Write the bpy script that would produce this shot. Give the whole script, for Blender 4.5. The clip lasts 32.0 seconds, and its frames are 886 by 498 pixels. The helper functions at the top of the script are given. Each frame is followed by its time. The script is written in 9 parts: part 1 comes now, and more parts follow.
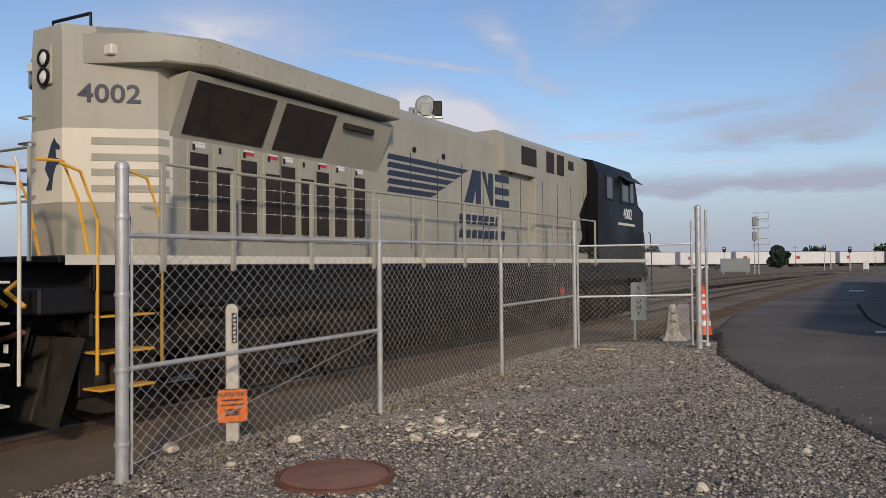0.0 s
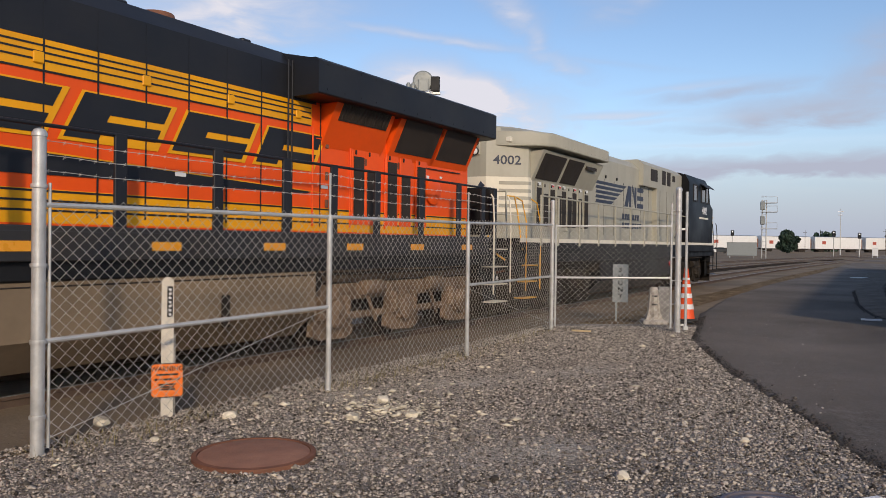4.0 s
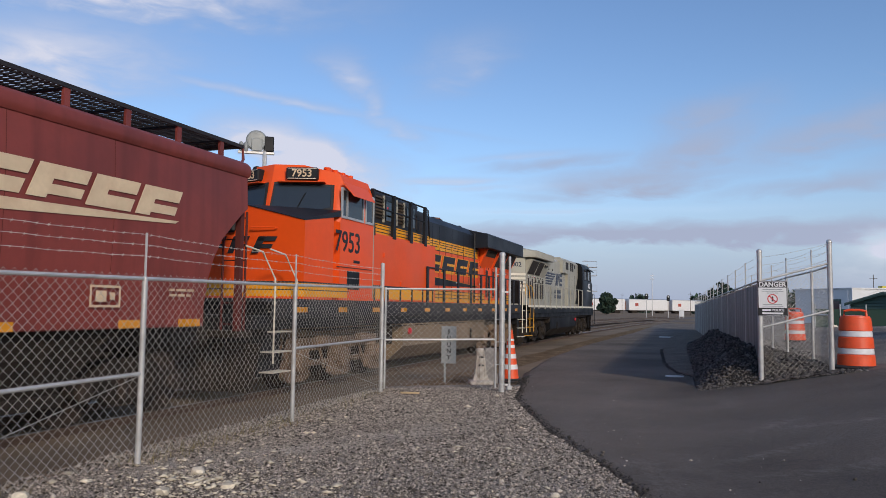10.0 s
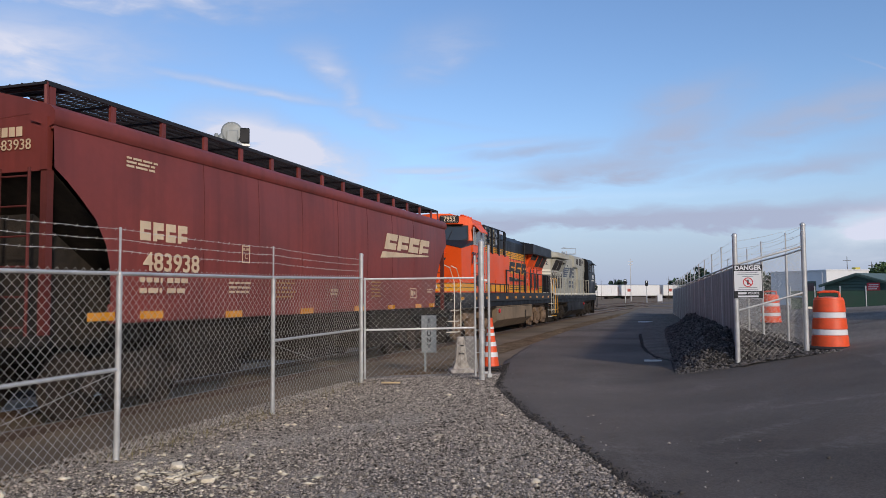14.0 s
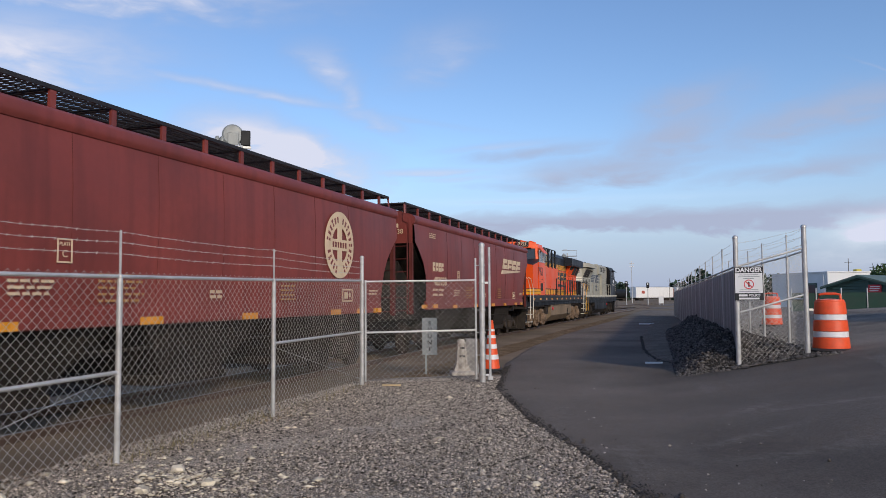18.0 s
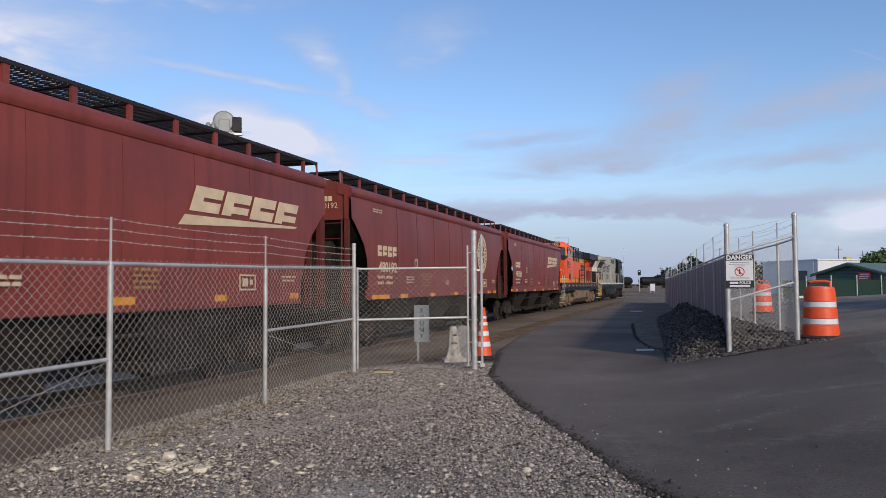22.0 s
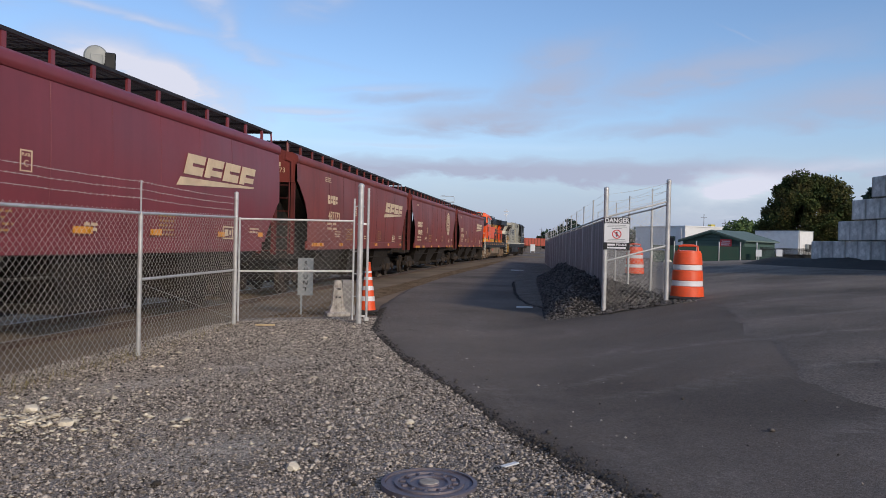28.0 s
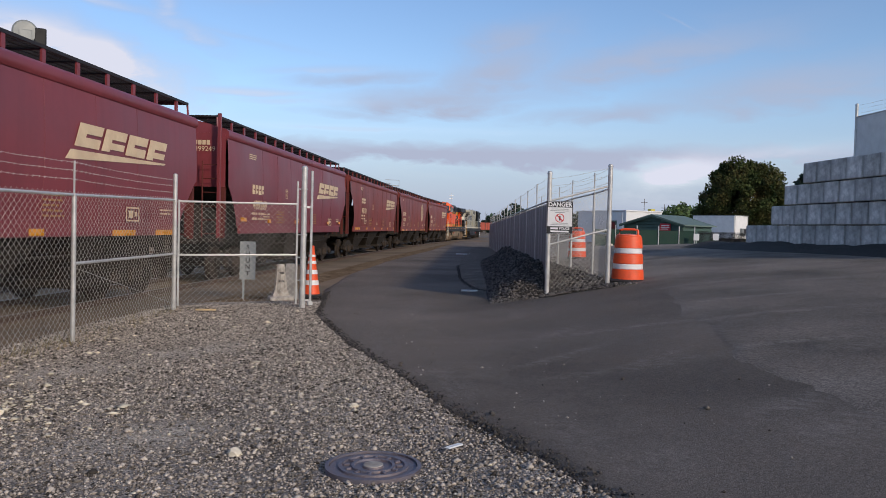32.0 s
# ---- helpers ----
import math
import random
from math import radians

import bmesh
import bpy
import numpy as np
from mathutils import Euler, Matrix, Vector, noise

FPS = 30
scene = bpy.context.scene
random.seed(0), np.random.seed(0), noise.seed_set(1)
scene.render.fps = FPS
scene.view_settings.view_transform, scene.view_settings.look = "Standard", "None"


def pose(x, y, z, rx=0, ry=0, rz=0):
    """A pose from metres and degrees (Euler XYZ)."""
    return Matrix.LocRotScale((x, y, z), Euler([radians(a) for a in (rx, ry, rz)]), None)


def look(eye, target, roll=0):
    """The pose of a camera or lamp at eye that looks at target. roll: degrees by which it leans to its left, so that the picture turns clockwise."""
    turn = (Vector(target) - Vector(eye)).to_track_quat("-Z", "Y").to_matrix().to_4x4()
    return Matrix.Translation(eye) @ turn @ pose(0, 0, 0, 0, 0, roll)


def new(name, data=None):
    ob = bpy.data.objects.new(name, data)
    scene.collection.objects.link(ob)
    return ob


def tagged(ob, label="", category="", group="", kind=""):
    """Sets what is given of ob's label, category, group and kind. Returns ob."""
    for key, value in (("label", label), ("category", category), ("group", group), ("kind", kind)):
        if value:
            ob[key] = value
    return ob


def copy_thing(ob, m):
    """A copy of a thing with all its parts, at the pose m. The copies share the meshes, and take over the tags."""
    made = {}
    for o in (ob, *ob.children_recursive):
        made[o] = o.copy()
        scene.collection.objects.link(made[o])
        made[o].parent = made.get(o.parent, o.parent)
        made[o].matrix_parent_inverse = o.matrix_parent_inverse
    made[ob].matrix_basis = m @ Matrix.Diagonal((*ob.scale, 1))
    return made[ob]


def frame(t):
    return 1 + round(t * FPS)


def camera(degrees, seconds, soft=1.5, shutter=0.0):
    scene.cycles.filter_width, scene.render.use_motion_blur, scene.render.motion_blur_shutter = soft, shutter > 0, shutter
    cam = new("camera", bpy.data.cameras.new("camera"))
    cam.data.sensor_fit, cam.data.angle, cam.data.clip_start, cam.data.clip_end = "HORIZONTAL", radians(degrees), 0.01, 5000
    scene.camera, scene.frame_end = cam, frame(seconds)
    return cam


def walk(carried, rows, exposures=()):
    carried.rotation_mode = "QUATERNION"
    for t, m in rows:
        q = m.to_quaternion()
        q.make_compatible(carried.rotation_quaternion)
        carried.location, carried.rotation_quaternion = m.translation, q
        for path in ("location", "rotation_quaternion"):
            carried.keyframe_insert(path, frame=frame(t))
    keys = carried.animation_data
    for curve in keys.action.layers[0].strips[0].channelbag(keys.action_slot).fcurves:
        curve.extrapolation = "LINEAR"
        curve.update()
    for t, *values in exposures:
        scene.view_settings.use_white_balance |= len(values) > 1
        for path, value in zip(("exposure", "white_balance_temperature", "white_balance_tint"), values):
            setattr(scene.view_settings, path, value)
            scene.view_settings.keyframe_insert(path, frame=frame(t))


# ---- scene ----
cam = camera(59.74, 32.0, 0.6)
PATH = [
    (0.0, pose(-0.800, -0.053, 1.675, 91.21, 0.52, -2.51)),
    (0.5, pose(-0.678, -0.054, 1.675, 90.72, 0.35, -5.58)),
    (1.0, pose(-0.553, -0.042, 1.674, 89.83, -0.45, -6.21)),
    (1.5, pose(-0.453, -0.024, 1.675, 89.42, 0.53, -6.18)),
    (2.0, pose(-0.393, -0.017, 1.677, 92.38, 1.92, 1.71)),
    (2.5, pose(-0.309, -0.005, 1.677, 91.63, 1.27, 8.33)),
    (3.0, pose(-0.204, -0.013, 1.677, 91.04, -0.16, 7.86)),
    (3.5, pose(-0.147, 0.042, 1.678, 89.80, -0.77, 4.31)),
    (4.0, pose(-0.148, 0.094, 1.678, 89.54, -0.70, -1.80)),
    (4.5, pose(-0.147, 0.092, 1.677, 90.58, -0.04, -8.58)),
    (6.5, pose(-0.036, 0.035, 1.685, 92.34, -1.18, -11.51)),
    (7.0, pose(-0.038, 0.018, 1.687, 93.13, -1.00, -12.39)),
    (7.5, pose(-0.038, 0.009, 1.689, 93.90, -1.09, -12.86)),
    (8.0, pose(-0.031, 0.009, 1.690, 94.28, -1.19, -13.37)),
    (8.5, pose(-0.025, 0.017, 1.692, 94.20, -1.15, -13.93)),
    (9.0, pose(-0.032, 0.011, 1.693, 94.20, -1.05, -14.04)),
    (9.5, pose(-0.028, 0.009, 1.695, 94.22, -0.95, -14.05)),
    (10.0, pose(-0.028, -0.002, 1.695, 94.26, -0.72, -13.87)),
    (10.5, pose(-0.026, 0.006, 1.696, 94.35, -0.66, -13.60)),
    (11.0, pose(-0.029, 0.007, 1.697, 94.43, -0.55, -13.38)),
    (11.5, pose(-0.024, 0.006, 1.697, 94.49, -0.44, -13.35)),
    (12.0, pose(-0.016, -0.001, 1.696, 94.55, -0.39, -13.42)),
    (12.5, pose(-0.017, 0.003, 1.696, 94.56, -0.39, -13.54)),
    (13.0, pose(-0.020, 0.012, 1.696, 94.40, -0.35, -13.79)),
    (13.5, pose(-0.005, 0.002, 1.696, 93.88, 0.31, -14.80)),
    (15.5, pose(-0.011, -0.011, 1.702, 92.94, 0.12, -15.97)),
    (16.0, pose(-0.004, 0.000, 1.703, 93.26, 0.16, -15.42)),
    (16.5, pose(0.005, 0.005, 1.703, 93.36, 0.33, -15.23)),
    (17.0, pose(0.003, -0.000, 1.704, 93.44, 0.36, -15.30)),
    (17.5, pose(0.004, -0.003, 1.702, 93.55, 0.40, -15.24)),
    (18.0, pose(0.003, -0.008, 1.701, 93.62, 0.42, -15.24)),
    (18.5, pose(-0.002, -0.013, 1.700, 93.60, 0.37, -15.14)),
    (19.0, pose(-0.000, -0.000, 1.700, 93.37, 0.44, -15.00)),
    (19.5, pose(0.007, 0.003, 1.699, 93.14, 0.50, -15.04)),
    (20.0, pose(0.009, -0.008, 1.698, 92.95, 0.52, -15.05)),
    (20.5, pose(0.012, 0.006, 1.698, 92.56, 0.47, -15.32)),
    (21.0, pose(0.001, 0.006, 1.698, 92.32, 0.43, -15.44)),
    (21.5, pose(0.006, 0.000, 1.699, 92.50, 0.40, -15.68)),
    (22.0, pose(0.007, -0.004, 1.699, 92.68, 0.40, -15.82)),
    (22.5, pose(0.007, -0.010, 1.699, 92.75, 0.39, -15.83)),
    (23.0, pose(0.002, 0.003, 1.699, 92.72, 0.23, -15.90)),
    (23.5, pose(0.006, 0.002, 1.698, 92.78, 0.23, -15.99)),
    (24.0, pose(0.004, -0.013, 1.696, 92.85, 0.17, -16.12)),
    (24.5, pose(0.004, -0.014, 1.693, 92.90, 0.16, -16.18)),
    (26.5, pose(-0.016, 0.056, 1.679, 90.37, -0.08, -20.46)),
    (27.0, pose(-0.008, 0.062, 1.676, 89.58, 0.07, -22.24)),
    (27.5, pose(-0.005, 0.071, 1.674, 89.53, -0.81, -23.26)),
    (28.0, pose(-0.007, 0.075, 1.671, 89.50, -1.35, -24.38)),
    (28.5, pose(-0.007, 0.083, 1.669, 89.06, -1.21, -24.20)),
    (29.0, pose(-0.005, 0.089, 1.668, 88.82, -1.29, -24.74)),
    (29.5, pose(0.001, 0.085, 1.667, 88.74, -1.43, -25.94)),
    (30.0, pose(0.007, 0.085, 1.666, 88.69, -1.67, -27.47)),
    (30.5, pose(0.007, 0.094, 1.665, 88.63, -1.88, -28.29)),
    (31.0, pose(0.009, 0.087, 1.664, 88.71, -1.85, -28.56)),
    (31.5, pose(0.006, 0.092, 1.663, 88.64, -1.83, -28.68)),
    (32.0, pose(0.005, 0.086, 1.662, 88.41, -1.43, -28.46)),
]
walk(cam, PATH, [(0, -0.15, 6700, 10), (2, 0.1, 6850, 10), (4, 0.06, 6900, 10), (7, -0.04, 6500, 10), (9, -0.1, 6300, 10), (13, -0.02, 6250, 10), (16, 0.0, 6250, 10), (24, 0.03, 6280, 10), (28, 0.02, 6400, 10), (32, 0.04, 6450, 10)])

# ---------------------------------------------------------------- world, sun
SUN_TO = Vector((0.16, -1.0, 0.0)).normalized()
SUN_ELEV = radians(22)
world = bpy.data.worlds.new("world")
scene.world = world
world.use_nodes = True
wt = world.node_tree
wt.nodes.clear()


def wn(kind, **kw):
    nd = wt.nodes.new(kind)
    for k, v in kw.items():
        nd.inputs[k].default_value = v
    return nd


def wl(a, ai, b, bi):
    wt.links.new(a.outputs[ai], b.inputs[bi])


w_out = wn("ShaderNodeOutputWorld")
w_bg = wn("ShaderNodeBackground", Strength=0.145)
w_sky = wn("ShaderNodeTexSky")
w_sky.sky_type = "NISHITA"
w_sky.sun_disc = False
w_sky.sun_elevation = SUN_ELEV
w_sky.sun_rotation = math.atan2(SUN_TO.x, SUN_TO.y)
w_sky.ozone_density = 2.2
w_sky.air_density = 1.0
w_sky.dust_density = 0.6
w_tc = wn("ShaderNodeTexCoord")
w_sep = wn("ShaderNodeSeparateXYZ")
wl(w_tc, "Generated", w_sep, 0)


def wmath(op, a, b=None, clamp=False):
    nd = wt.nodes.new("ShaderNodeMath")
    nd.operation, nd.use_clamp = op, clamp
    for i, v in enumerate((a, b)):
        if v is None:
            continue
        if isinstance(v, (int, float)):
            nd.inputs[i].default_value = v
        else:
            wt.links.new(v, nd.inputs[i])
    return nd.outputs[0]


# clouds lie on a flat layer: direction over height gives their plan
w_up = wmath("MAXIMUM", w_sep.outputs[2], 0.012)
w_den = wmath("ADD", w_up, 0.07)
w_u = wmath("DIVIDE", w_sep.outputs[0], w_den)
w_v = wmath("DIVIDE", w_sep.outputs[1], w_den)
w_cmb = wn("ShaderNodeCombineXYZ")
wt.links.new(w_u, w_cmb.inputs[0])
wt.links.new(w_v, w_cmb.inputs[1])


def wnoise(scale, detail, rough, dist, rot, sx, sy, off):
    mp = wn("ShaderNodeMapping")
    mp.inputs["Location"].default_value = off
    mp.inputs["Rotation"].default_value = (0, 0, rot)
    mp.inputs["Scale"].default_value = (sx, sy, 1)
    wl(w_cmb, 0, mp, 0)
    nz = wn("ShaderNodeTexNoise", Scale=scale, Detail=detail, Roughness=rough, Distortion=dist)
    wl(mp, 0, nz, "Vector")
    return nz.outputs[0]


def wramp(src, lo, hi):
    mr = wn("ShaderNodeMapRange")
    mr.inputs[1].default_value, mr.inputs[2].default_value = lo, hi
    mr.interpolation_type = "SMOOTHSTEP"
    wt.links.new(src, mr.inputs[0])
    return mr.outputs[0]


# the clouds in view: bearing, height, half length, half height (degrees), tilt, weight
WHITES = [(-14.5, 16.0, 8.5, 2.8, 6, 0.85), (-10, 21.0, 13, 1.9, 3, 0.95), (0.5, 14.9, 8.5, 0.34, -7.6, 0.55), (10.5, 13.4, 7.5, 0.25, -8, 0.25), (6.7, 16.7, 2.2, 1.2, -30, 0.6), (8.4, 14.8, 1.2, 1.8, 25, 0.5), (9.9, 13.1, 2.2, 0.8, -25, 0.5),
          (4.8, 10.4, 5.0, 1.5, -16, 1.7), (1.0, 11.6, 4.0, 1.6, -10, 1.2), (15.2, 18.0, 3.4, 1.8, 20, 0.42), (13.5, 9.3, 6.0, 0.35, 1, 0.55), (45.8, 4.2, 3.4, 1.1, 12, 1.35), (45.2, 14.5, 1.7, 0.10, -27, 0.22), (19.5, 11.1, 4.5, 0.3, 4, 0.45), (17, 8.8, 5, 0.3, 2, 0.4),
          (52, 5.6, 5, 0.6, 4, 0.5), (24, 7.1, 14, 0.28, 0, 0.4)]
GREYS = [(22, 10.6, 5.0, 0.5, 5, 0.7), (27.5, 9.1, 8.0, 1.3, 3, 0.85), (31.5, 11.2, 5.0, 1.8, 20, 0.8), (33.0, 13.6, 3.6, 1.1, 12, 0.7), (42, 12.0, 9.0, 1.3, 10, 0.8), (41, 8.4, 8.0, 0.75, 4, 0.75), (52, 9.8, 8.0, 1.5, 6, 0.8), (22, 8.0, 6, 0.5, -2, 0.55), (33, 5.3, 42.0, 1.15, 0, 1.1),
         (20, 5.2, 10.0, 0.8, 0, 0.8), (-25, 7, 14, 2.4, 3, 0.9), (66, 8, 9, 2.5, 0, 0.9)]
w_az = wmath("MULTIPLY", wmath("ARCTAN2", w_sep.outputs[0], w_sep.outputs[1]), 57.2958)
w_el = wmath("MULTIPLY", wmath("ARCSINE", w_sep.outputs[2]), 57.2958)


def sky_noise(sx, sy, scale, detail, rough):
    cb = wn("ShaderNodeCombineXYZ")
    wt.links.new(wmath("MULTIPLY", w_az, sx), cb.inputs[0])
    wt.links.new(wmath("MULTIPLY", w_el, sy), cb.inputs[1])
    nz = wn("ShaderNodeTexNoise", Scale=scale, Detail=detail, Roughness=rough, Distortion=0.4)
    wl(cb, 0, nz, "Vector")
    return wmath("SUBTRACT", nz.outputs[0], 0.5)


wob_a = sky_noise(1, 1.6, 0.20, 5, 0.55)
wob_b = sky_noise(0.6, 2.0, 0.40, 6, 0.55)


def cloud_group(rows, loose):
    total = None
    for az, el, la, lb, tilt, wgt in rows:
        da = wmath("ADD", wmath("SUBTRACT", w_az, az), wmath("MULTIPLY", wob_a, 6.0 if lb > 0.3 else 1.2))
        de = wmath("ADD", wmath("SUBTRACT", w_el, el), wmath("MULTIPLY", wob_b, min(2.4, 2.0 * lb)))
        c_, s_ = math.cos(radians(tilt)), math.sin(radians(tilt))
        u = wmath("DIVIDE", wmath("ADD", wmath("MULTIPLY", da, c_), wmath("MULTIPLY", de, s_)), la)
        v = wmath("DIVIDE", wmath("SUBTRACT", wmath("MULTIPLY", de, c_), wmath("MULTIPLY", da, s_)), lb)
        d = wmath("ADD", wmath("MULTIPLY", u, u), wmath("MULTIPLY", v, v))
        g = wmath("MULTIPLY", wmath("EXPONENT", wmath("MULTIPLY", d, -1.0)), wgt)
        total = g if total is None else wmath("MAXIMUM", total, g)
    return wmath("MULTIPLY", total, wmath("ADD", 1.0, wmath("MULTIPLY", wob_b, loose)), True)


puffs = wramp(wnoise(1.15, 7, 0.56, 0.5, 0.5, 1.0, 0.6, (4.3, 1.7, 0)), 0.47, 0.70)
behind = wramp(w_sep.outputs[1], 0.35, -0.1)
high = wramp(w_sep.outputs[2], 0.40, 0.65)
whites = wmath("MAXIMUM", cloud_group(WHITES, 1.8), wmath("MULTIPLY", puffs, wmath("MULTIPLY", wmath("MAXIMUM", behind, high), 0.8)))
greys = cloud_group(GREYS, 1.1)
haze = wmath("MULTIPLY", wramp(w_sep.outputs[2], 0.20, 0.0), 0.90)
w_cc = wn("ShaderNodeMix")
w_cc.data_type = "RGBA"
w_cc.inputs[6].default_value = (2.9, 3.25, 4.45, 1)
w_cc.inputs[7].default_value = (4.9, 5.0, 5.8, 1)
w_gg = wn("ShaderNodeMix")
w_gg.data_type = "RGBA"
wt.links.new(wmath("MAXIMUM", greys, wmath("MULTIPLY", haze, 0.25)), w_gg.inputs[0])
w_gg.inputs[6].default_value = (2.5, 2.95, 4.15, 1)
w_gg.inputs[7].default_value = (2.95, 3.25, 4.2, 1)
wt.links.new(w_gg.outputs[2], w_cc.inputs[6])
wt.links.new(whites, w_cc.inputs[0])
cloud = wmath("MAXIMUM", whites, wmath("MAXIMUM", greys, haze), True)
w_mix = wn("ShaderNodeMix")
w_mix.data_type = "RGBA"
wt.links.new(cloud, w_mix.inputs[0])
w_hs = wn("ShaderNodeHueSaturation", Saturation=1.04)
w_tint = wn("ShaderNodeMix")
w_tint.data_type, w_tint.blend_type = "RGBA", "MULTIPLY"
w_tint.inputs[0].default_value = 1.0
w_tint.inputs[7].default_value = (0.98, 0.98, 1.06, 1)
wl(w_sky, 0, w_tint, 6)
wt.links.new(w_tint.outputs[2], w_hs.inputs["Color"])
wl(w_hs, 0, w_mix, 6)
wt.links.new(w_cc.outputs[2], w_mix.inputs[7])
wt.links.new(w_mix.outputs[2], w_bg.inputs[0])
wl(w_bg, 0, w_out, 0)

sun = new("sun", bpy.data.lights.new("sun", "SUN"))
sun.data.energy, sun.data.angle, sun.data.color = 2.25, radians(4.0), (1.0, 0.83, 0.64)
s_dir = Vector((SUN_TO.x * math.cos(SUN_ELEV), SUN_TO.y * math.cos(SUN_ELEV), math.sin(SUN_ELEV)))
sun.matrix_world = look(s_dir * 50, (0, 0, 0))


# ---------------------------------------------------------------- materials
def material(name, col, rough=0.6, metal=0.0, var=0.15, scale=2.0, fine=25.0, bump=0.0, dirt=None, dirt_amt=0.0, island=0.0, rnd=0.0,
             streak=0.0, col2=None, coat=0.0, bscale=None, spec=0.5):
    m = bpy.data.materials.new(name)
    m.use_nodes = True
    t = m.node_tree
    nodes, links = t.nodes, t.links
    b = nodes["Principled BSDF"]
    b.inputs["Roughness"].default_value, b.inputs["Metallic"].default_value = rough, metal
    b.inputs["Specular IOR Level"].default_value = spec
    b.inputs["Coat Weight"].default_value = coat
    tc = nodes.new("ShaderNodeTexCoord")

    def noise_tex(sc, det, stretch=None, off=0.0):
        mp = nodes.new("ShaderNodeMapping")
        mp.inputs["Scale"].default_value = stretch or (1, 1, 1)
        mp.inputs["Location"].default_value = (off, off * 0.7, off * 1.3)
        links.new(tc.outputs["Object"], mp.inputs[0])
        nz = nodes.new("ShaderNodeTexNoise")
        nz.inputs["Scale"].default_value, nz.inputs["Detail"].default_value = sc, det
        links.new(mp.outputs[0], nz.inputs["Vector"])
        return nz.outputs[0]

    def ramp(src, lo, hi, a, b_):
        mr = nodes.new("ShaderNodeMapRange")
        for i, v in enumerate((lo, hi, a, b_)):
            mr.inputs[i + 1].default_value = v
        links.new(src, mr.inputs[0])
        return mr.outputs[0]

    def mix(fac, a, b_):
        mx = nodes.new("ShaderNodeMix")
        mx.data_type = "RGBA"
        for i, v in ((0, fac), (6, a), (7, b_)):
            if isinstance(v, (int, float)):
                mx.inputs[i].default_value = v
            elif isinstance(v, tuple):
                mx.inputs[i].default_value = (*v, 1)
            else:
                links.new(v, mx.inputs[i])
        return mx.outputs[2]

    coarse, grain = noise_tex(scale, 4), noise_tex(fine, 3, off=3.1)
    dark = tuple(c * (1 - var) for c in col)
    light = tuple(min(1, c * (1 + var)) for c in (col2 or col))
    c = mix(ramp(coarse, 0.3, 0.7, 0, 1), dark, light)
    c = mix(ramp(grain, 0.35, 0.65, 0, 0.55), c, mix(0.5, c, tuple(x * (1 - 1.4 * var) for x in col)))
    if streak:
        c = mix(ramp(noise_tex(1.4, 5, (3, 3, 0.18), 7.0), 0.48, 0.75, 0, streak), c, tuple(x * 0.45 for x in col))
    if dirt:
        c = mix(ramp(noise_tex(scale * 1.7, 6, off=5.5), 0.42, 0.72, 0, dirt_amt), c, dirt)
    if island or rnd:
        if island:
            src = nodes.new("ShaderNodeNewGeometry").outputs["Random Per Island"]
        else:
            src = nodes.new("ShaderNodeObjectInfo").outputs["Random"]
        amt = island or rnd
        hs = nodes.new("ShaderNodeHueSaturation")
        links.new(ramp(src, 0, 1, 1 - amt, 1 + amt), hs.inputs["Value"])
        links.new(c, hs.inputs["Color"])
        c = hs.outputs[0]
    links.new(c, b.inputs["Base Color"])
    links.new(ramp(coarse, 0.3, 0.7, max(0.03, rough - 0.09), min(1, rough + 0.09)), b.inputs["Roughness"])
    if bump:
        bp = nodes.new("ShaderNodeBump")
        bp.inputs["Strength"].default_value, bp.inputs["Distance"].default_value = min(1, bump), 0.02
        links.new(noise_tex(bscale or fine, 5, off=1.7), bp.inputs["Height"])
        links.new(bp.outputs[0], b.inputs["Normal"])
    return m


def glow(name, col, power):
    m = material(name, col, 0.3)
    b = m.node_tree.nodes["Principled BSDF"]
    b.inputs["Emission Color"].default_value, b.inputs["Emission Strength"].default_value = (*col, 1), power
    return m


M_GALV = material("galvanised_steel", (0.56, 0.56, 0.545), 0.42, 0.35, 0.16, 6, 60, 0.05, (0.36, 0.35, 0.33), 0.3)
M_WIRE = material("galvanised_wire", (0.60, 0.58, 0.53), 0.5, 0.15, 0.2, 3, 40)
M_GRAVEL = material("gravel_bed", (0.225, 0.198, 0.170), 1.0, 0, 0.35, 1.1, 45, 0.9, (0.25, 0.22, 0.19), 0.4, col2=(0.30, 0.268, 0.235), bscale=60, spec=0.1)
M_STONE = material("crushed_stone", (0.33, 0.29, 0.247), 0.95, 0, 0.25, 20, 60, 0.3, island=0.88, spec=0.15)
M_PALE = material("pale_limestone", (0.66, 0.59, 0.46), 0.9, 0, 0.2, 14, 50, 0.3, island=0.35, spec=0.2)
M_ASPHALT = material("asphalt", (0.152, 0.130, 0.108), 0.92, 0, 0.32, 0.25, 70, 0.9, (0.242, 0.202, 0.166), 0.6, col2=(0.20, 0.171, 0.144), bscale=110, spec=0.14)
M_CRUMB = material("asphalt_crumb_and_edge_shade", (0.06, 0.053, 0.047), 0.9, 0, 0.2, 20, 60, 0.3, island=0.6)
M_YARD = material("yard_dirt", (0.26, 0.20, 0.14), 0.95, 0, 0.3, 0.25, 18, 0.6, (0.10, 0.085, 0.07), 0.5, bscale=30, spec=0.05)
M_BALLAST = material("ballast_dirt", (0.215, 0.155, 0.098), 1.0, 0, 0.45, 1.4, 40, 0.9, (0.30, 0.222, 0.14), 0.45, bscale=50, spec=0.0)
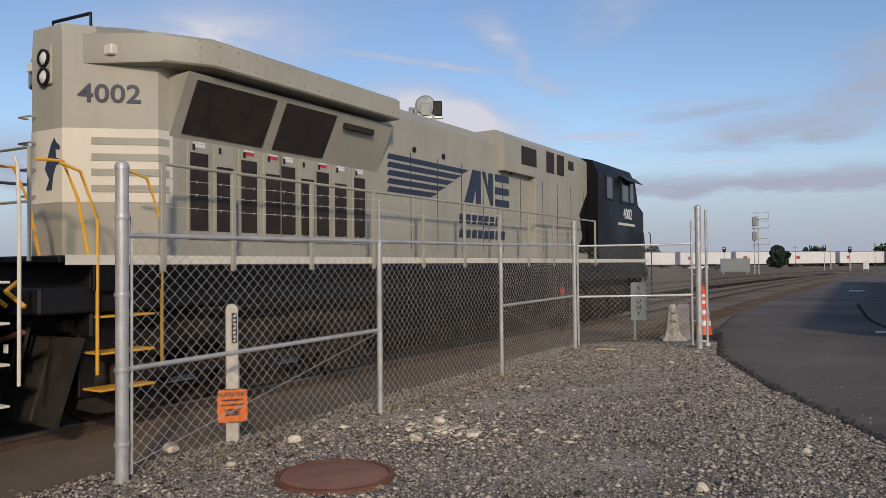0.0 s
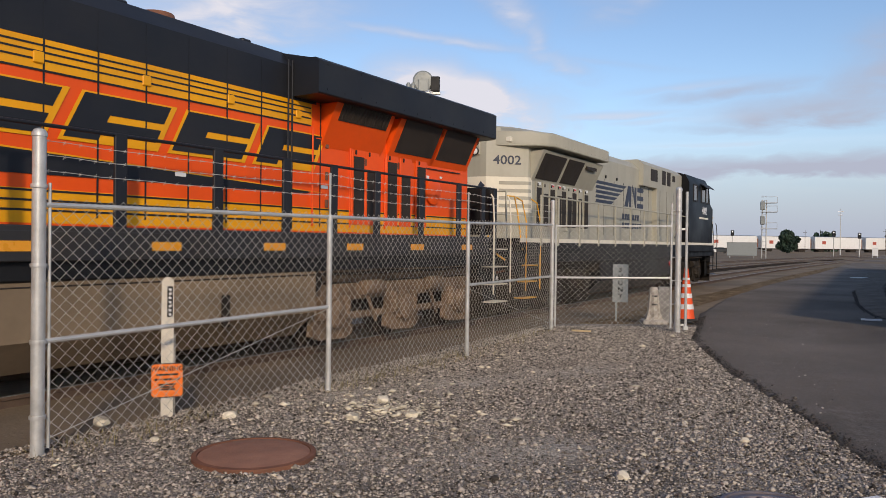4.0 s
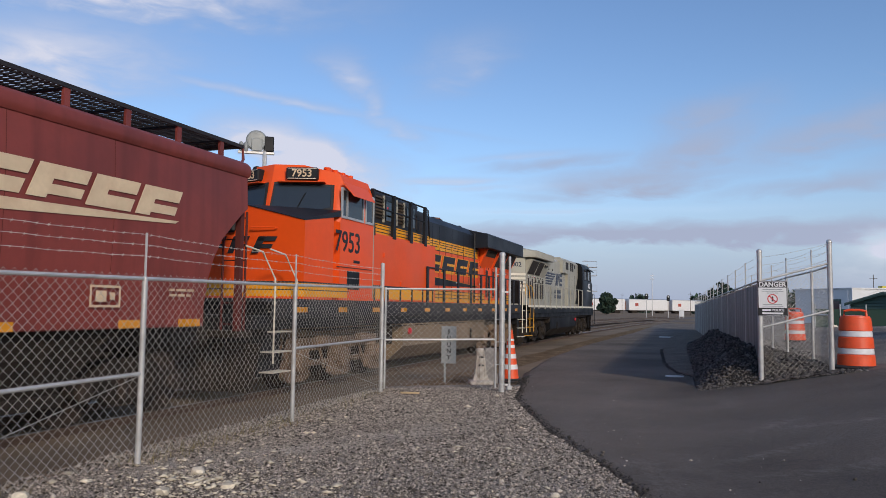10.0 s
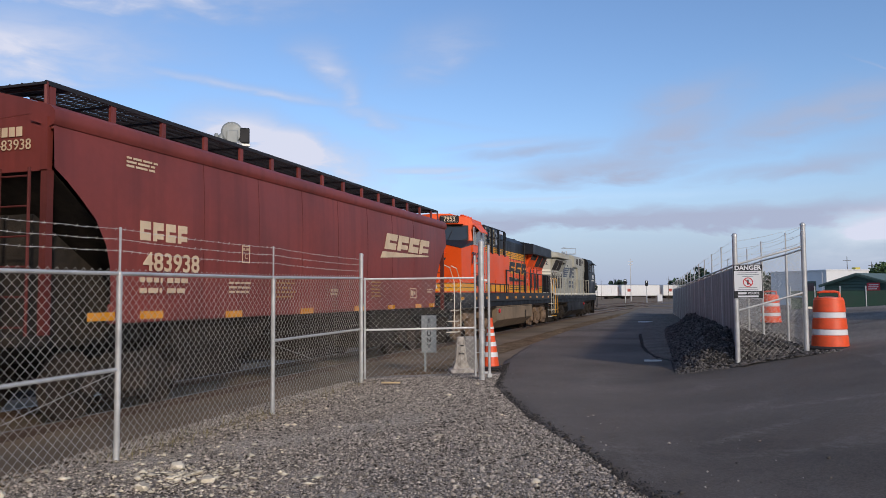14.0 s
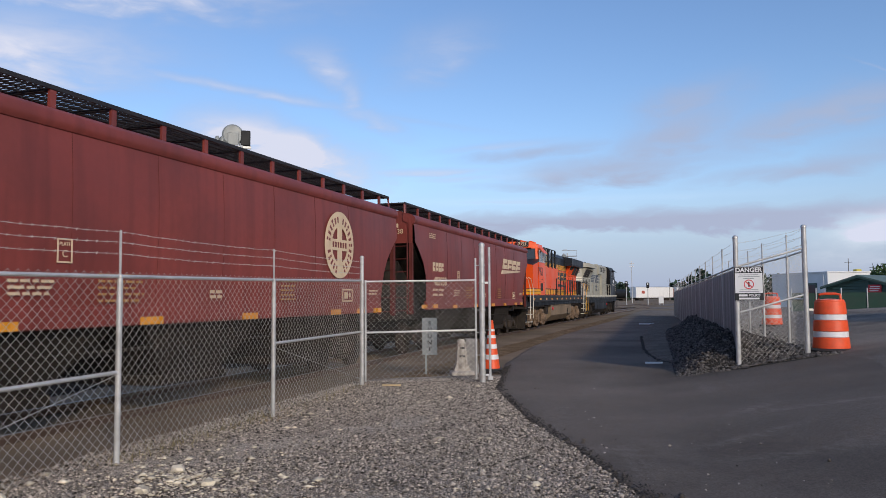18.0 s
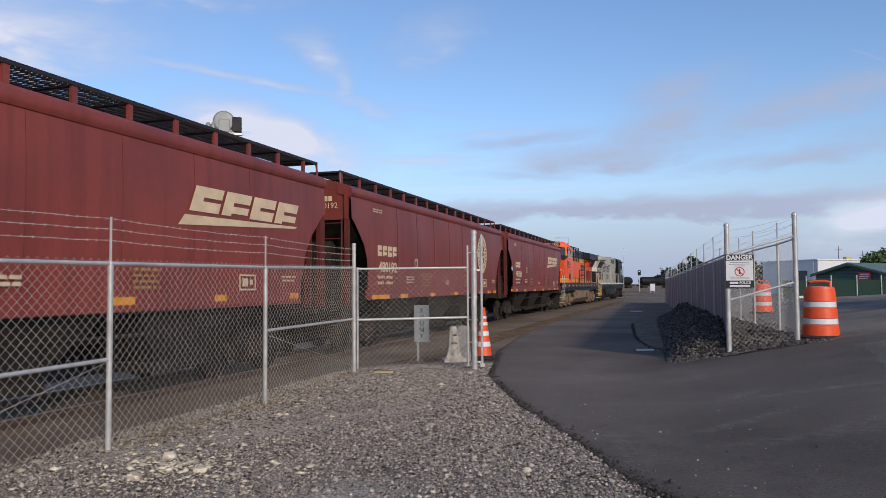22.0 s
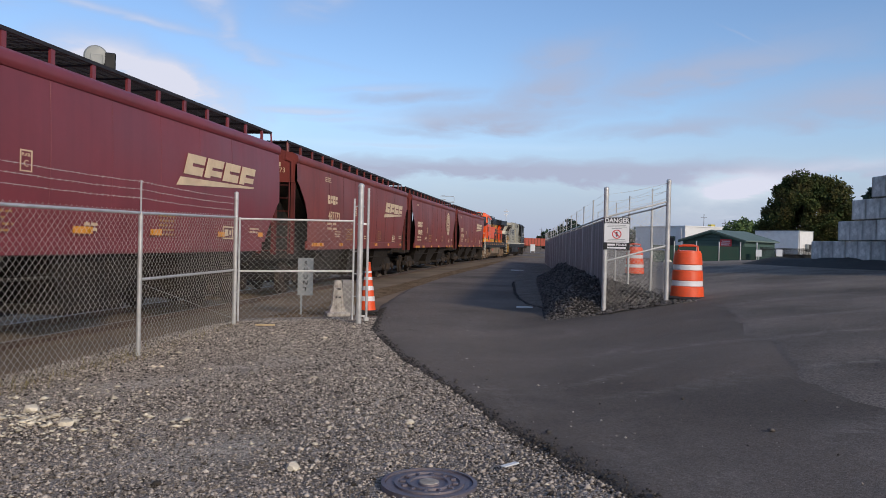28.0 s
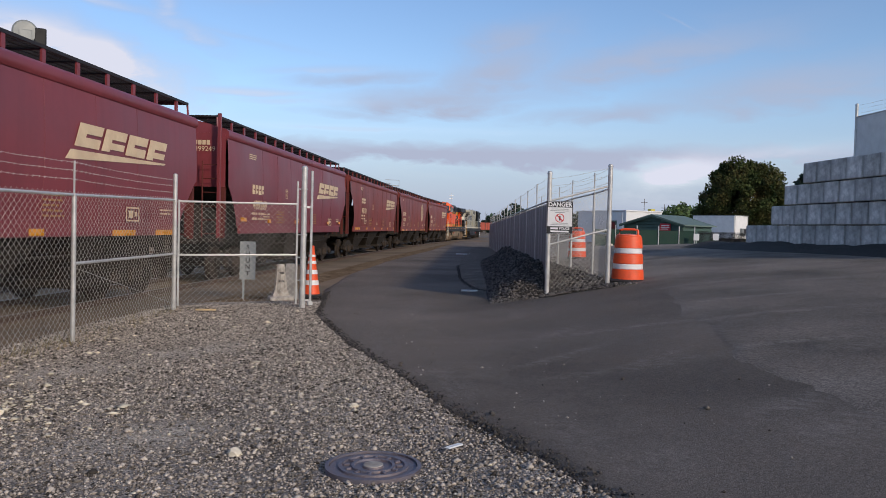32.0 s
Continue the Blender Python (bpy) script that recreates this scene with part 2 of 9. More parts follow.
M_ISLE = material("grey_brown_dirt", (0.20, 0.168, 0.138), 0.95, 0, 0.3, 1.4, 40, 0.9, (0.14, 0.115, 0.09), 0.4, bscale=50, spec=0.1)
M_MOUND = material("dark_basalt_gravel", (0.05, 0.047, 0.044), 0.9, 0, 0.3, 4, 40, 0.8, spec=0.15)
M_MOUND_ST = material("dark_basalt_stone", (0.115, 0.105, 0.097), 0.85, 0, 0.2, 20, 60, 0.3, island=0.85, spec=0.3)
M_RAIL = material("rail_steel", (0.16, 0.11, 0.08), 0.6, 0.6, 0.2, 3, 40, 0.1)
M_RAILTOP = material("worn_rail_head", (0.34, 0.32, 0.30), 0.5, 0.6, 0.15, 3, 40)
M_TIE = material("creosote_timber", (0.07, 0.055, 0.043), 1.0, 0, 0.3, 3, 30, 0.6, rnd=0.3, spec=0.0)
M_RUST = material("rusty_iron", (0.23, 0.10, 0.06), 0.85, 0.2, 0.2, 4, 50, 0.25, (0.13, 0.06, 0.04), 0.5)
M_IRON = material("cast_iron_cover", (0.17, 0.16, 0.19), 0.6, 0.4, 0.2, 8, 60, 0.2, (0.25, 0.17, 0.14), 0.4)
M_WHITE = material("white_paint", (0.78, 0.78, 0.76), 0.5, 0, 0.06, 2, 30, 0, (0.45, 0.42, 0.38), 0.12)
M_SIGNW = material("sign_white", (0.8, 0.8, 0.79), 0.4, 0, 0.03, 2, 30)
M_SIGNO = material("sign_orange", (0.95, 0.22, 0.03), 0.4, 0, 0.05, 4, 30)
M_SIGNG = material("sign_grey", (0.26, 0.28, 0.275), 0.5, 0.1, 0.08, 4, 30)
M_INK = material("black_ink", (0.02, 0.02, 0.02), 0.5, 0, 0.1)
M_RED = material("sign_red", (0.6, 0.04, 0.05), 0.45, 0, 0.1)
M_CONC = material("cast_concrete", (0.66, 0.635, 0.595), 0.92, 0, 0.3, 1.6, 16, 0.8, (0.20, 0.19, 0.175), 0.8, rnd=0.2, streak=0.75, bscale=14, spec=0.2)
M_CONEO = material("orange_plastic", (0.85, 0.10, 0.025), 0.45, 0, 0.1, 6, 40, 0, (0.35, 0.10, 0.06), 0.18)
M_REFL = material("retroreflective_sheet", (0.75, 0.75, 0.76), 0.35, 0, 0.06, 8, 50)
M_RUBBER = material("black_rubber", (0.03, 0.03, 0.03), 0.8, 0, 0.2, 6, 40, 0.2)
M_OLDCONE = material("weathered_cone", (0.47, 0.43, 0.375), 0.92, 0, 0.3, 6, 40, 0.4, (0.19, 0.165, 0.14), 0.75, bscale=25, spec=0.2)
M_OLDBLOCK = material("weathered_block", (0.27, 0.26, 0.25), 0.95, 0, 0.3, 5, 40, 0.5, (0.14, 0.13, 0.12), 0.6, spec=0.2)
M_GREENB = material("green_siding", (0.050, 0.095, 0.075), 0.6, 0, 0.15, 1.5, 20)
M_GREENR = material("green_roof", (0.13, 0.18, 0.15), 0.6, 0, 0.15, 1.2, 20)
M_GREENF = material("green_screen_fabric", (0.010, 0.04, 0.028), 0.8, 0, 0.2, 1.5, 20)
M_SLAT = material("grey_privacy_slat", (0.25, 0.24, 0.235), 0.6, 0.1, 0.15, 3, 30, island=0.35, spec=0.3)
M_OCHRE = material("yellow_trim", (0.62, 0.52, 0.10), 0.6)
M_GLASS = material("dark_glass", (0.03, 0.04, 0.05), 0.06, 0, 0.1)
M_BLACKM = material("black_metal", (0.012, 0.0125, 0.014), 0.55, 0.0, 0.2, 2, 30, spec=0.3)
M_DIRTY = material("grimy_running_gear", (0.034, 0.029, 0.025), 0.9, 0.0, 0.3, 3, 30, 0.3, (0.07, 0.054, 0.04), 0.4, spec=0.15)
M_DUSTY = material("dusty_brown_gear", (0.235, 0.165, 0.112), 0.95, 0.0, 0.35, 2.4, 25, 0.3, (0.085, 0.065, 0.05), 0.6, spec=0.15)
M_WHEEL = material("wheel_steel", (0.055, 0.043, 0.035), 0.8, 0.0, 0.25, 4, 40, 0.1, (0.02, 0.017, 0.015), 0.5, spec=0.15)
M_HOPPER = material("oxide_red_paint", (0.245, 0.050, 0.038), 0.5, 0, 0.16, 0.4, 10, 0.03, (0.095, 0.026, 0.022), 0.45, streak=0.5, spec=0.4)
M_HOPPER2 = material("oxide_red_paint_dark", (0.225, 0.042, 0.050), 0.42, 0, 0.10, 0.5, 10, 0.03, (0.12, 0.026, 0.03), 0.3, streak=0.25, spec=0.5)
M_SEAM = material("grimy_seam", (0.12, 0.03, 0.026), 0.8, 0, 0.2, 2, 20, spec=0.2)
M_CREAM = material("cream_lettering", (0.72, 0.565, 0.37), 0.65, 0, 0.1, 2, 20, 0, (0.42, 0.22, 0.14), 0.25, spec=0.3)
M_STENCIL = material("dull_yellow_stencil", (0.46, 0.25, 0.08), 0.6, 0, 0.15, 6, 30)
M_GRATE = material("walkway_grating", (0.035, 0.03, 0.03), 0.6, 0.4, 0.2, 4, 30)
M_AMBER = material("amber_reflector", (0.80, 0.34, 0.03), 0.3, 0, 0.08, 4, 30)
M_ORANGE = material("orange_loco_paint", (0.90, 0.100, 0.010), 0.42, 0, 0.06, 0.7, 12, 0, (0.60, 0.075, 0.012), 0.25, spec=0.3)
M_YELLOW = material("yellow_loco_paint", (0.90, 0.40, 0.008), 0.45, 0, 0.07, 0.8, 12, 0, (0.5, 0.22, 0.02), 0.25, spec=0.3)
M_DKBLUE = material("charcoal_loco_paint", (0.016, 0.018, 0.024), 0.5, 0, 0.15, 0.8, 12, 0, (0.045, 0.042, 0.038), 0.25, spec=0.3)
M_SILL = material("grey_frame_paint", (0.035, 0.036, 0.04), 0.6, 0, 0.18, 0.9, 14, 0.05, (0.08, 0.066, 0.05), 0.3, spec=0.25)
M_TANK = material("dusty_tank", (0.25, 0.188, 0.126), 0.9, 0, 0.15, 0.7, 12, 0.05, (0.11, 0.085, 0.06), 0.5, spec=0.2)
M_NSGREY = material("warm_grey_loco_paint", (0.43, 0.412, 0.335), 0.5, 0, 0.07, 0.8, 12, 0, (0.30, 0.27, 0.21), 0.35, streak=0.2, spec=0.3)
M_NSBAND = material("cream_band_paint", (0.80, 0.75, 0.62), 0.5, 0, 0.06, 1, 15, 0, (0.6, 0.54, 0.43), 0.3, spec=0.3)
M_NSLOGO = material("dark_blue_paint", (0.03, 0.04, 0.07), 0.5, 0, 0.1, 1, 15)
M_GRILLE = material("radiator_grille", (0.045, 0.035, 0.028), 0.7, 0.3, 0.3, 5, 40, 0.2)
M_YRAIL = material("yellow_handrail", (0.85, 0.45, 0.05), 0.45)
M_LAMP = glow("signal_lens", (0.9, 0.9, 0.85), 0.3)
M_HEAD = material("headlight_glass", (0.88, 0.88, 0.84), 0.25, 0.0, 0.08, 10, 30)
M_BRONZE = material("bronze_filter_slat", (0.10, 0.072, 0.048), 0.7, 0.1, 0.25, 6, 40, 0.1, spec=0.2)
M_COVER = material("rusty_cover_steel", (0.34, 0.17, 0.11), 0.75, 0.1, 0.15, 5, 50, 0.2, (0.22, 0.10, 0.07), 0.4)
M_NSBLACK = material("black_loco_paint", (0.008, 0.008, 0.009), 0.45, 0, 0.15, 0.8, 12, 0, (0.02, 0.018, 0.016), 0.25, spec=0.15)
M_SLATW = material("pale_privacy_slat", (0.62, 0.62, 0.60), 0.5, 0, 0.1, 3, 30)
M_OLDROAD = material("worn_brown_pavement", (0.195, 0.165, 0.136), 0.93, 0, 0.36, 0.4, 60, 1.0, (0.285, 0.24, 0.198), 0.6, col2=(0.24, 0.207, 0.175), bscale=90, spec=0.14)
M_FARDK = material("far_dark", (0.05, 0.055, 0.06), 0.8, 0, 0.2, 0.05, 0.6)
M_BARK = material("bark", (0.10, 0.075, 0.055), 0.95, 0, 0.3, 6, 40, 0.6)
M_LEAF = material("dark_leaf", (0.036, 0.064, 0.020), 0.85, 0, 0.3, 0.4, 6, island=0.4, col2=(0.066, 0.080, 0.026), dirt=(0.13, 0.066, 0.028), dirt_amt=0.5, spec=0.15)
M_LEAF2 = material("light_leaf", (0.10, 0.16, 0.05), 0.65, 0, 0.25, 0.5, 6, island=0.5)
M_CONIF = material("conifer_needles", (0.025, 0.05, 0.03), 0.8, 0, 0.25, 0.5, 6, island=0.5)
M_WALLW = material("white_render", (0.74, 0.75, 0.74), 0.7, 0, 0.05, 0.5, 10, 0.03)
M_CHIP = material("wood_scrap", (0.62, 0.47, 0.26), 0.8, 0, 0.15, 8, 40)
M_POSTW = material("white_marker_plastic", (0.72, 0.66, 0.55), 0.6, 0, 0.1, 5, 30, 0, (0.4, 0.33, 0.25), 0.35)
M_TARP = material("faded_red", (0.42, 0.09, 0.06), 0.7, 0, 0.15)
M_GRASS = material("dry_weeds", (0.24, 0.20, 0.09), 0.9, 0, 0.2, 5, 30, island=0.4)


def stains(m, rows, col, scale, stretch, lo=0.42, hi=0.62):
    """Lays stains with ragged edges on a ground material: x, y, turn, half length, half width, weight."""
    t = m.node_tree
    nodes, links = t.nodes, t.links
    b = nodes["Principled BSDF"]
    old = b.inputs["Base Color"].links[0].from_socket
    tc = nodes.new("ShaderNodeTexCoord")

    def calc(op, a, c=None, clamp=False):
        nd = nodes.new("ShaderNodeMath")
        nd.operation, nd.use_clamp = op, clamp
        for i, v in enumerate((a, c)):
            if isinstance(v, (int, float)):
                nd.inputs[i].default_value = v
            elif v is not None:
                links.new(v, nd.inputs[i])
        return nd.outputs[0]

    total = None
    for x, y, turn, la, lb, wgt in rows:
        mp = nodes.new("ShaderNodeMapping")
        mp.vector_type = "TEXTURE"
        mp.inputs["Location"].default_value = (x, y, 0)
        mp.inputs["Rotation"].default_value = (0, 0, radians(turn))
        mp.inputs["Scale"].default_value = (la, lb, 1000)
        links.new(tc.outputs["Object"], mp.inputs[0])
        ln = nodes.new("ShaderNodeVectorMath")
        ln.operation = "LENGTH"
        links.new(mp.outputs[0], ln.inputs[0])
        d = calc("MULTIPLY", calc("EXPONENT", calc("MULTIPLY", calc("POWER", ln.outputs["Value"], 2.0), -1.0)), wgt)
        total = d if total is None else calc("MAXIMUM", total, d)
    mp = nodes.new("ShaderNodeMapping")
    mp.inputs["Scale"].default_value = stretch
    mp.inputs["Rotation"].default_value = (0, 0, radians(58))
    links.new(tc.outputs["Object"], mp.inputs[0])
    nz = nodes.new("ShaderNodeTexNoise")
    nz.inputs["Scale"].default_value, nz.inputs["Detail"].default_value, nz.inputs["Roughness"].default_value = scale, 6, 0.65
    links.new(mp.outputs[0], nz.inputs["Vector"])
    mr = nodes.new("ShaderNodeMapRange")
    mr.inputs[1].default_value, mr.inputs[2].default_value = lo, hi
    links.new(nz.outputs[0], mr.inputs[0])
    mx = nodes.new("ShaderNodeMix")
    mx.data_type = "RGBA"
    links.new(calc("MULTIPLY", total, mr.outputs[0], True), mx.inputs[0])
    links.new(old, mx.inputs[6])
    mx.inputs[7].default_value = (*col, 1)
    links.new(mx.outputs[2], b.inputs["Base Color"])


def pebbles(m, scale, spread_, depth):
    """Breaks a ground material into small pebbles, each with a tone of its own."""
    t = m.node_tree
    nodes, links = t.nodes, t.links
    b = nodes["Principled BSDF"]
    tc = nodes.new("ShaderNodeTexCoord")
    old = b.inputs["Base Color"].links[0].from_socket
    col, hgt = old, None
    for k, f in enumerate((1.0, 2.3)):
        vo = nodes.new("ShaderNodeTexVoronoi")
        vo.inputs["Scale"].default_value = scale * f
        links.new(tc.outputs["Object"], vo.inputs["Vector"])
        sep = nodes.new("ShaderNodeSeparateColor")
        links.new(vo.outputs["Color"], sep.inputs[0])
        mr = nodes.new("ShaderNodeMapRange")
        mr.inputs[3].default_value, mr.inputs[4].default_value = 1 - spread_, 1 + spread_
        links.new(sep.outputs[0], mr.inputs[0])
        hs = nodes.new("ShaderNodeHueSaturation")
        links.new(mr.outputs[0], hs.inputs["Value"])
        links.new(col, hs.inputs["Color"])
        col = hs.outputs[0]
        hgt = hgt or vo.outputs["Distance"]
    links.new(col, b.inputs["Base Color"])
    bp = nodes.new("ShaderNodeBump")
    bp.invert = True
    bp.inputs["Strength"].default_value, bp.inputs["Distance"].default_value = 0.9, depth
    links.new(hgt, bp.inputs["Height"])
    if b.inputs["Normal"].links:
        links.new(b.inputs["Normal"].links[0].from_socket, bp.inputs["Normal"])
    links.new(bp.outputs[0], b.inputs["Normal"])


# dusty scuffs and tyre arcs on the asphalt, dirt washed over it, trodden pale patches in the gravel
stains(M_ASPHALT, [(7.7, 11.4, 60, 0.7, 0.15, 0.7), (6.6, 8.8, 20, 0.5, 0.2, 0.9), (5.5, 7.3, 5, 0.9, 0.14, 0.8), (7.2, 8.0, -38, 1.6, 0.13, 0.75), (5.4, 6.0, -30, 1.2, 0.2, 0.6), (5.8, 6.1, 0, 0.5, 0.14, 0.7), (4.9, 3.8, 0, 0.5, 0.2, 0.9),
                   (4.6, 3.2, 10, 0.6, 0.25, 0.9), (4.0, 7.7, 15, 0.35, 0.3, 0.85), (3.9, 7.0, 70, 0.9, 0.22, 0.55), (3.6, 4.6, 75, 0.7, 0.2, 0.7), (3.6, 3.7, 10, 0.35, 0.3, 0.9), (8.6, 6.2, -38, 1.5, 0.14, 0.7), (7.0, 14, 58, 3.0, 0.3, 0.5), (4.6, 10.5, 70, 2.0, 0.35, 0.4)],
       (0.29, 0.256, 0.222), 6.0, (2.2, 0.9, 1.0), 0.38, 0.66)
stains(M_ASPHALT, [(6.2, 6.2, -30, 1.7, 0.6, 0.75), (8.3, 9.8, -40, 1.8, 0.7, 0.7), (4.3, 4.2, 80, 1.6, 0.4, 0.6), (4.6, 8.8, 75, 1.8, 0.35, 0.6), (10.3, 11.6, 10, 1.3, 0.5, 0.9)], (0.175, 0.140, 0.110), 3.0, (1.0, 1.0, 1.0), 0.38, 0.66)
stains(M_GRAVEL, [(0.4, 9.35, 25, 1.5, 0.5, 1.0), (2.0, 10.25, 25, 1.4, 0.5, 1.0), (0.9, 6.3, 20, 0.8, 0.5, 0.9), (-0.9, 8.5, 35, 0.9, 0.4, 0.9), (2.7, 7.7, 60, 0.9, 0.4, 0.7)], (0.50, 0.44, 0.36), 9.0, (1.0, 1.0, 1.0), 0.25, 0.5)
stains(M_OLDROAD, [(6.9, 5.2, -40, 1.1, 0.12, 0.9), (8.3, 6.9, -38, 1.4, 0.14, 0.8), (9.6, 8.3, -36, 1.3, 0.12, 0.8), (7.6, 3.9, -42, 1.4, 0.18, 0.8), (11.5, 10.4, -30, 1.6, 0.2, 0.7), (12.8, 8.4, -34, 2.2, 0.2, 0.7), (15.0, 12.0, -30, 2.6, 0.3, 0.6), (6.0, 3.2, -60, 0.8, 0.2, 0.8)],
       (0.31, 0.272, 0.232), 5.0, (2.0, 0.8, 1.0), 0.38, 0.66)
stains(M_ASPHALT, [(4.6, 8.2, 80, 2.6, 0.45, 0.9), (4.1, 4.6, 80, 2.2, 0.5, 0.9), (5.4, 13.0, 68, 2.6, 0.4, 0.7), (3.9, 1.6, 85, 2.0, 0.6, 0.8)], (0.20, 0.172, 0.145), 2.2, (1.0, 1.0, 1.0), 0.3, 0.62)

pebbles(M_GRAVEL, 60, 0.5, 0.012)
pebbles(M_ISLE, 60, 0.35, 0.008)
pebbles(M_BALLAST, 32, 0.4, 0.015)
pebbles(M_ASPHALT, 85, 0.22, 0.004)
pebbles(M_OLDROAD, 70, 0.3, 0.006)


# ---------------------------------------------------------------- mesh helpers
class Shape:
    """Collects faces, then becomes one mesh."""

    def __init__(self):
        self.v, self.f = [], []

    def add(self, vs, fs):
        o = len(self.v)
        self.v += [tuple(p) for p in vs]
        self.f += [tuple(i + o for i in f) for f in fs]
        return self

    def box(self, x0, x1, y0, y1, z0, z1, c=0.0):
        if c <= 0:
            vs = [(x, y, z) for x in (x0, x1) for y in (y0, y1) for z in (z0, z1)]
            return self.add(vs, [(0, 1, 3, 2), (4, 6, 7, 5), (0, 4, 5, 1), (2, 3, 7, 6), (0, 2, 6, 4), (1, 5, 7, 3)])
        c = min(c, 0.45 * min(abs(x1 - x0), abs(y1 - y0), abs(z1 - z0)))
        bm = bmesh.new()
        bmesh.ops.create_cube(bm, size=1)
        for v in bm.verts:
            v.co = ((x0 + x1) / 2 + v.co.x * (x1 - x0), (y0 + y1) / 2 + v.co.y * (y1 - y0), (z0 + z1) / 2 + v.co.z * (z1 - z0))
        bmesh.ops.bevel(bm, geom=bm.edges[:], offset=c, segments=1, affect="EDGES")
        bm.verts.index_update()
        self.add([v.co for v in bm.verts], [[v.index for v in f.verts] for f in bm.faces])
        bm.free()
        return self

    def tube(self, pts, r, k=8, r2=None):
        """A round bar through the points."""
        pts = [Vector(p) for p in pts]
        rings = []
        for i, p in enumerate(pts):
            d = (pts[min(i + 1, len(pts) - 1)] - pts[max(i - 1, 0)]).normalized()
            a = d.cross(Vector((0, 0, 1)) if abs(d.z) < 0.9 else Vector((1, 0, 0))).normalized()
            b = d.cross(a)
            rr = r if r2 is None else r + (r2 - r) * i / (len(pts) - 1)
            rings.append([p + (a * math.cos(2 * math.pi * j / k) + b * math.sin(2 * math.pi * j / k)) * rr for j in range(k)])
        vs = [q for ring in rings for q in ring]
        fs = [(i * k + j, i * k + (j + 1) % k, (i + 1) * k + (j + 1) % k, (i + 1) * k + j) for i in range(len(pts) - 1) for j in range(k)]
        fs += [tuple(range(k))[::-1], tuple((len(pts) - 1) * k + j for j in range(k))]
        return self.add(vs, fs)

    def turn(self, prof, centre=(0, 0, 0), k=20, axis="z"):
        """A lathed body: prof is rows of radius and height."""
        vs = []
        for r, h in prof:
            for j in range(k):
                a = 2 * math.pi * j / k
                p = (r * math.cos(a), r * math.sin(a), h)
                p = p if axis == "z" else ((h, p[0], p[1]) if axis == "x" else (p[0], h, p[1]))
                vs.append(tuple(p[i] + centre[i] for i in range(3)))
        fs = [(i * k + j, i * k + (j + 1) % k, (i + 1) * k + (j + 1) % k, (i + 1) * k + j) for i in range(len(prof) - 1) for j in range(k)]
        fs += [tuple(range(k))[::-1], tuple((len(prof) - 1) * k + j for j in range(k))]
        return self.add(vs, fs)

    def prism(self, poly, lo, hi, axis="y"):
        """A flat outline pulled along an axis. axis y: outline in x, z; axis x: in y, z; axis z: in x, y."""
        def put(p, h):
            return {"y": (p[0], h, p[1]), "x": (h, p[0], p[1]), "z": (p[0], p[1], h)}[axis]
        k = len(poly)
        vs = [put(p, lo) for p in poly] + [put(p, hi) for p in poly]
        fs = [tuple(range(k))[::-1], tuple(range(k, 2 * k))] + [(i, (i + 1) % k, k + (i + 1) % k, k + i) for i in range(k)]
        return self.add(vs, fs)

    def loft(self, rings, close=True):
        k = len(rings[0])
        vs = [p for ring in rings for p in ring]
        fs = [(i * k + j, i * k + (j + 1) % k, (i + 1) * k + (j + 1) % k, (i + 1) * k + j) for i in range(len(rings) - 1) for j in range(k)]
        if close:
            fs += [tuple(range(k))[::-1], tuple((len(rings) - 1) * k + j for j in range(k))]
        return self.add(vs, fs)

    def quad(self, a, b, c, d):
        return self.add([a, b, c, d], [(0, 1, 2, 3)])

    def mesh(self, name, mat, smooth=35):
        me = bpy.data.meshes.new(name)
        me.from_pydata(self.v, [], self.f)
        me.materials.append(mat)
        bm = bmesh.new()
        bm.from_mesh(me)
        bmesh.ops.recalc_face_normals(bm, faces=bm.faces[:])
        bm.to_mesh(me)
        bm.free()
        if smooth:
            me.shade_smooth()
            me.set_sharp_from_angle(angle=radians(smooth))
        return me


def part(name, shape, mat, parent=None, label="", kind="", smooth=35):
    ob = new(name, shape.mesh(name, mat, smooth))
    ob.parent = parent
    if label or kind:
        tagged(ob, label, "", "", kind)
    return ob


def share(name, me, parent, m):
    ob = new(name, me)
    ob.parent = parent
    ob.matrix_basis = m
    return ob


def thing(name, m, label, category, group="", kind=""):
    ob = new(name)
    ob.empty_display_size = 0.2
    ob.matrix_basis = m
    return tagged(ob, label, category, group, kind)


def raw_mesh(name, verts, faces, mat, smooth=False):
    me = bpy.data.meshes.new(name)
    me.from_pydata(verts, [], faces)
    me.materials.append(mat)
    if smooth:
        me.shade_smooth()
    return me


def letters(name, body, size, mat, parent, m, bold=0.0, shear=0.0, squeeze=1.0, align="CENTER", depth=0.003):
    cu = bpy.data.curves.new(name, "FONT")
    cu.body, cu.size, cu.align_x, cu.align_y = body, size, align, "CENTER"
    cu.extrude, cu.offset, cu.shear = depth, bold, shear
    cu.resolution_u = 3
    tmp = bpy.data.objects.new(name, cu)
    me = bpy.data.meshes.new_from_object(tmp)
    bpy.data.objects.remove(tmp)
    bpy.data.curves.remove(cu)
    me.materials.clear()
    me.materials.append(mat)
    if squeeze != 1.0:
        me.transform(Matrix.Diagonal((squeeze, 1, 1, 1)))
    ob = new(name, me)
    ob.parent = parent
    ob.matrix_basis = m
    return ob


def on_side(x, y, z):
    """Pose of writing on the side that faces +x, read towards +y."""
    return Matrix.Translation((x, y, z)) @ Matrix(((0, 0, 1, 0), (1, 0, 0, 0), (0, 1, 0, 0), (0, 0, 0, 1)))


# ---------------------------------------------------------------- lie of the land
Q_FOOT = (10.6, 14.6)
Q_HEAD = radians(31.7)


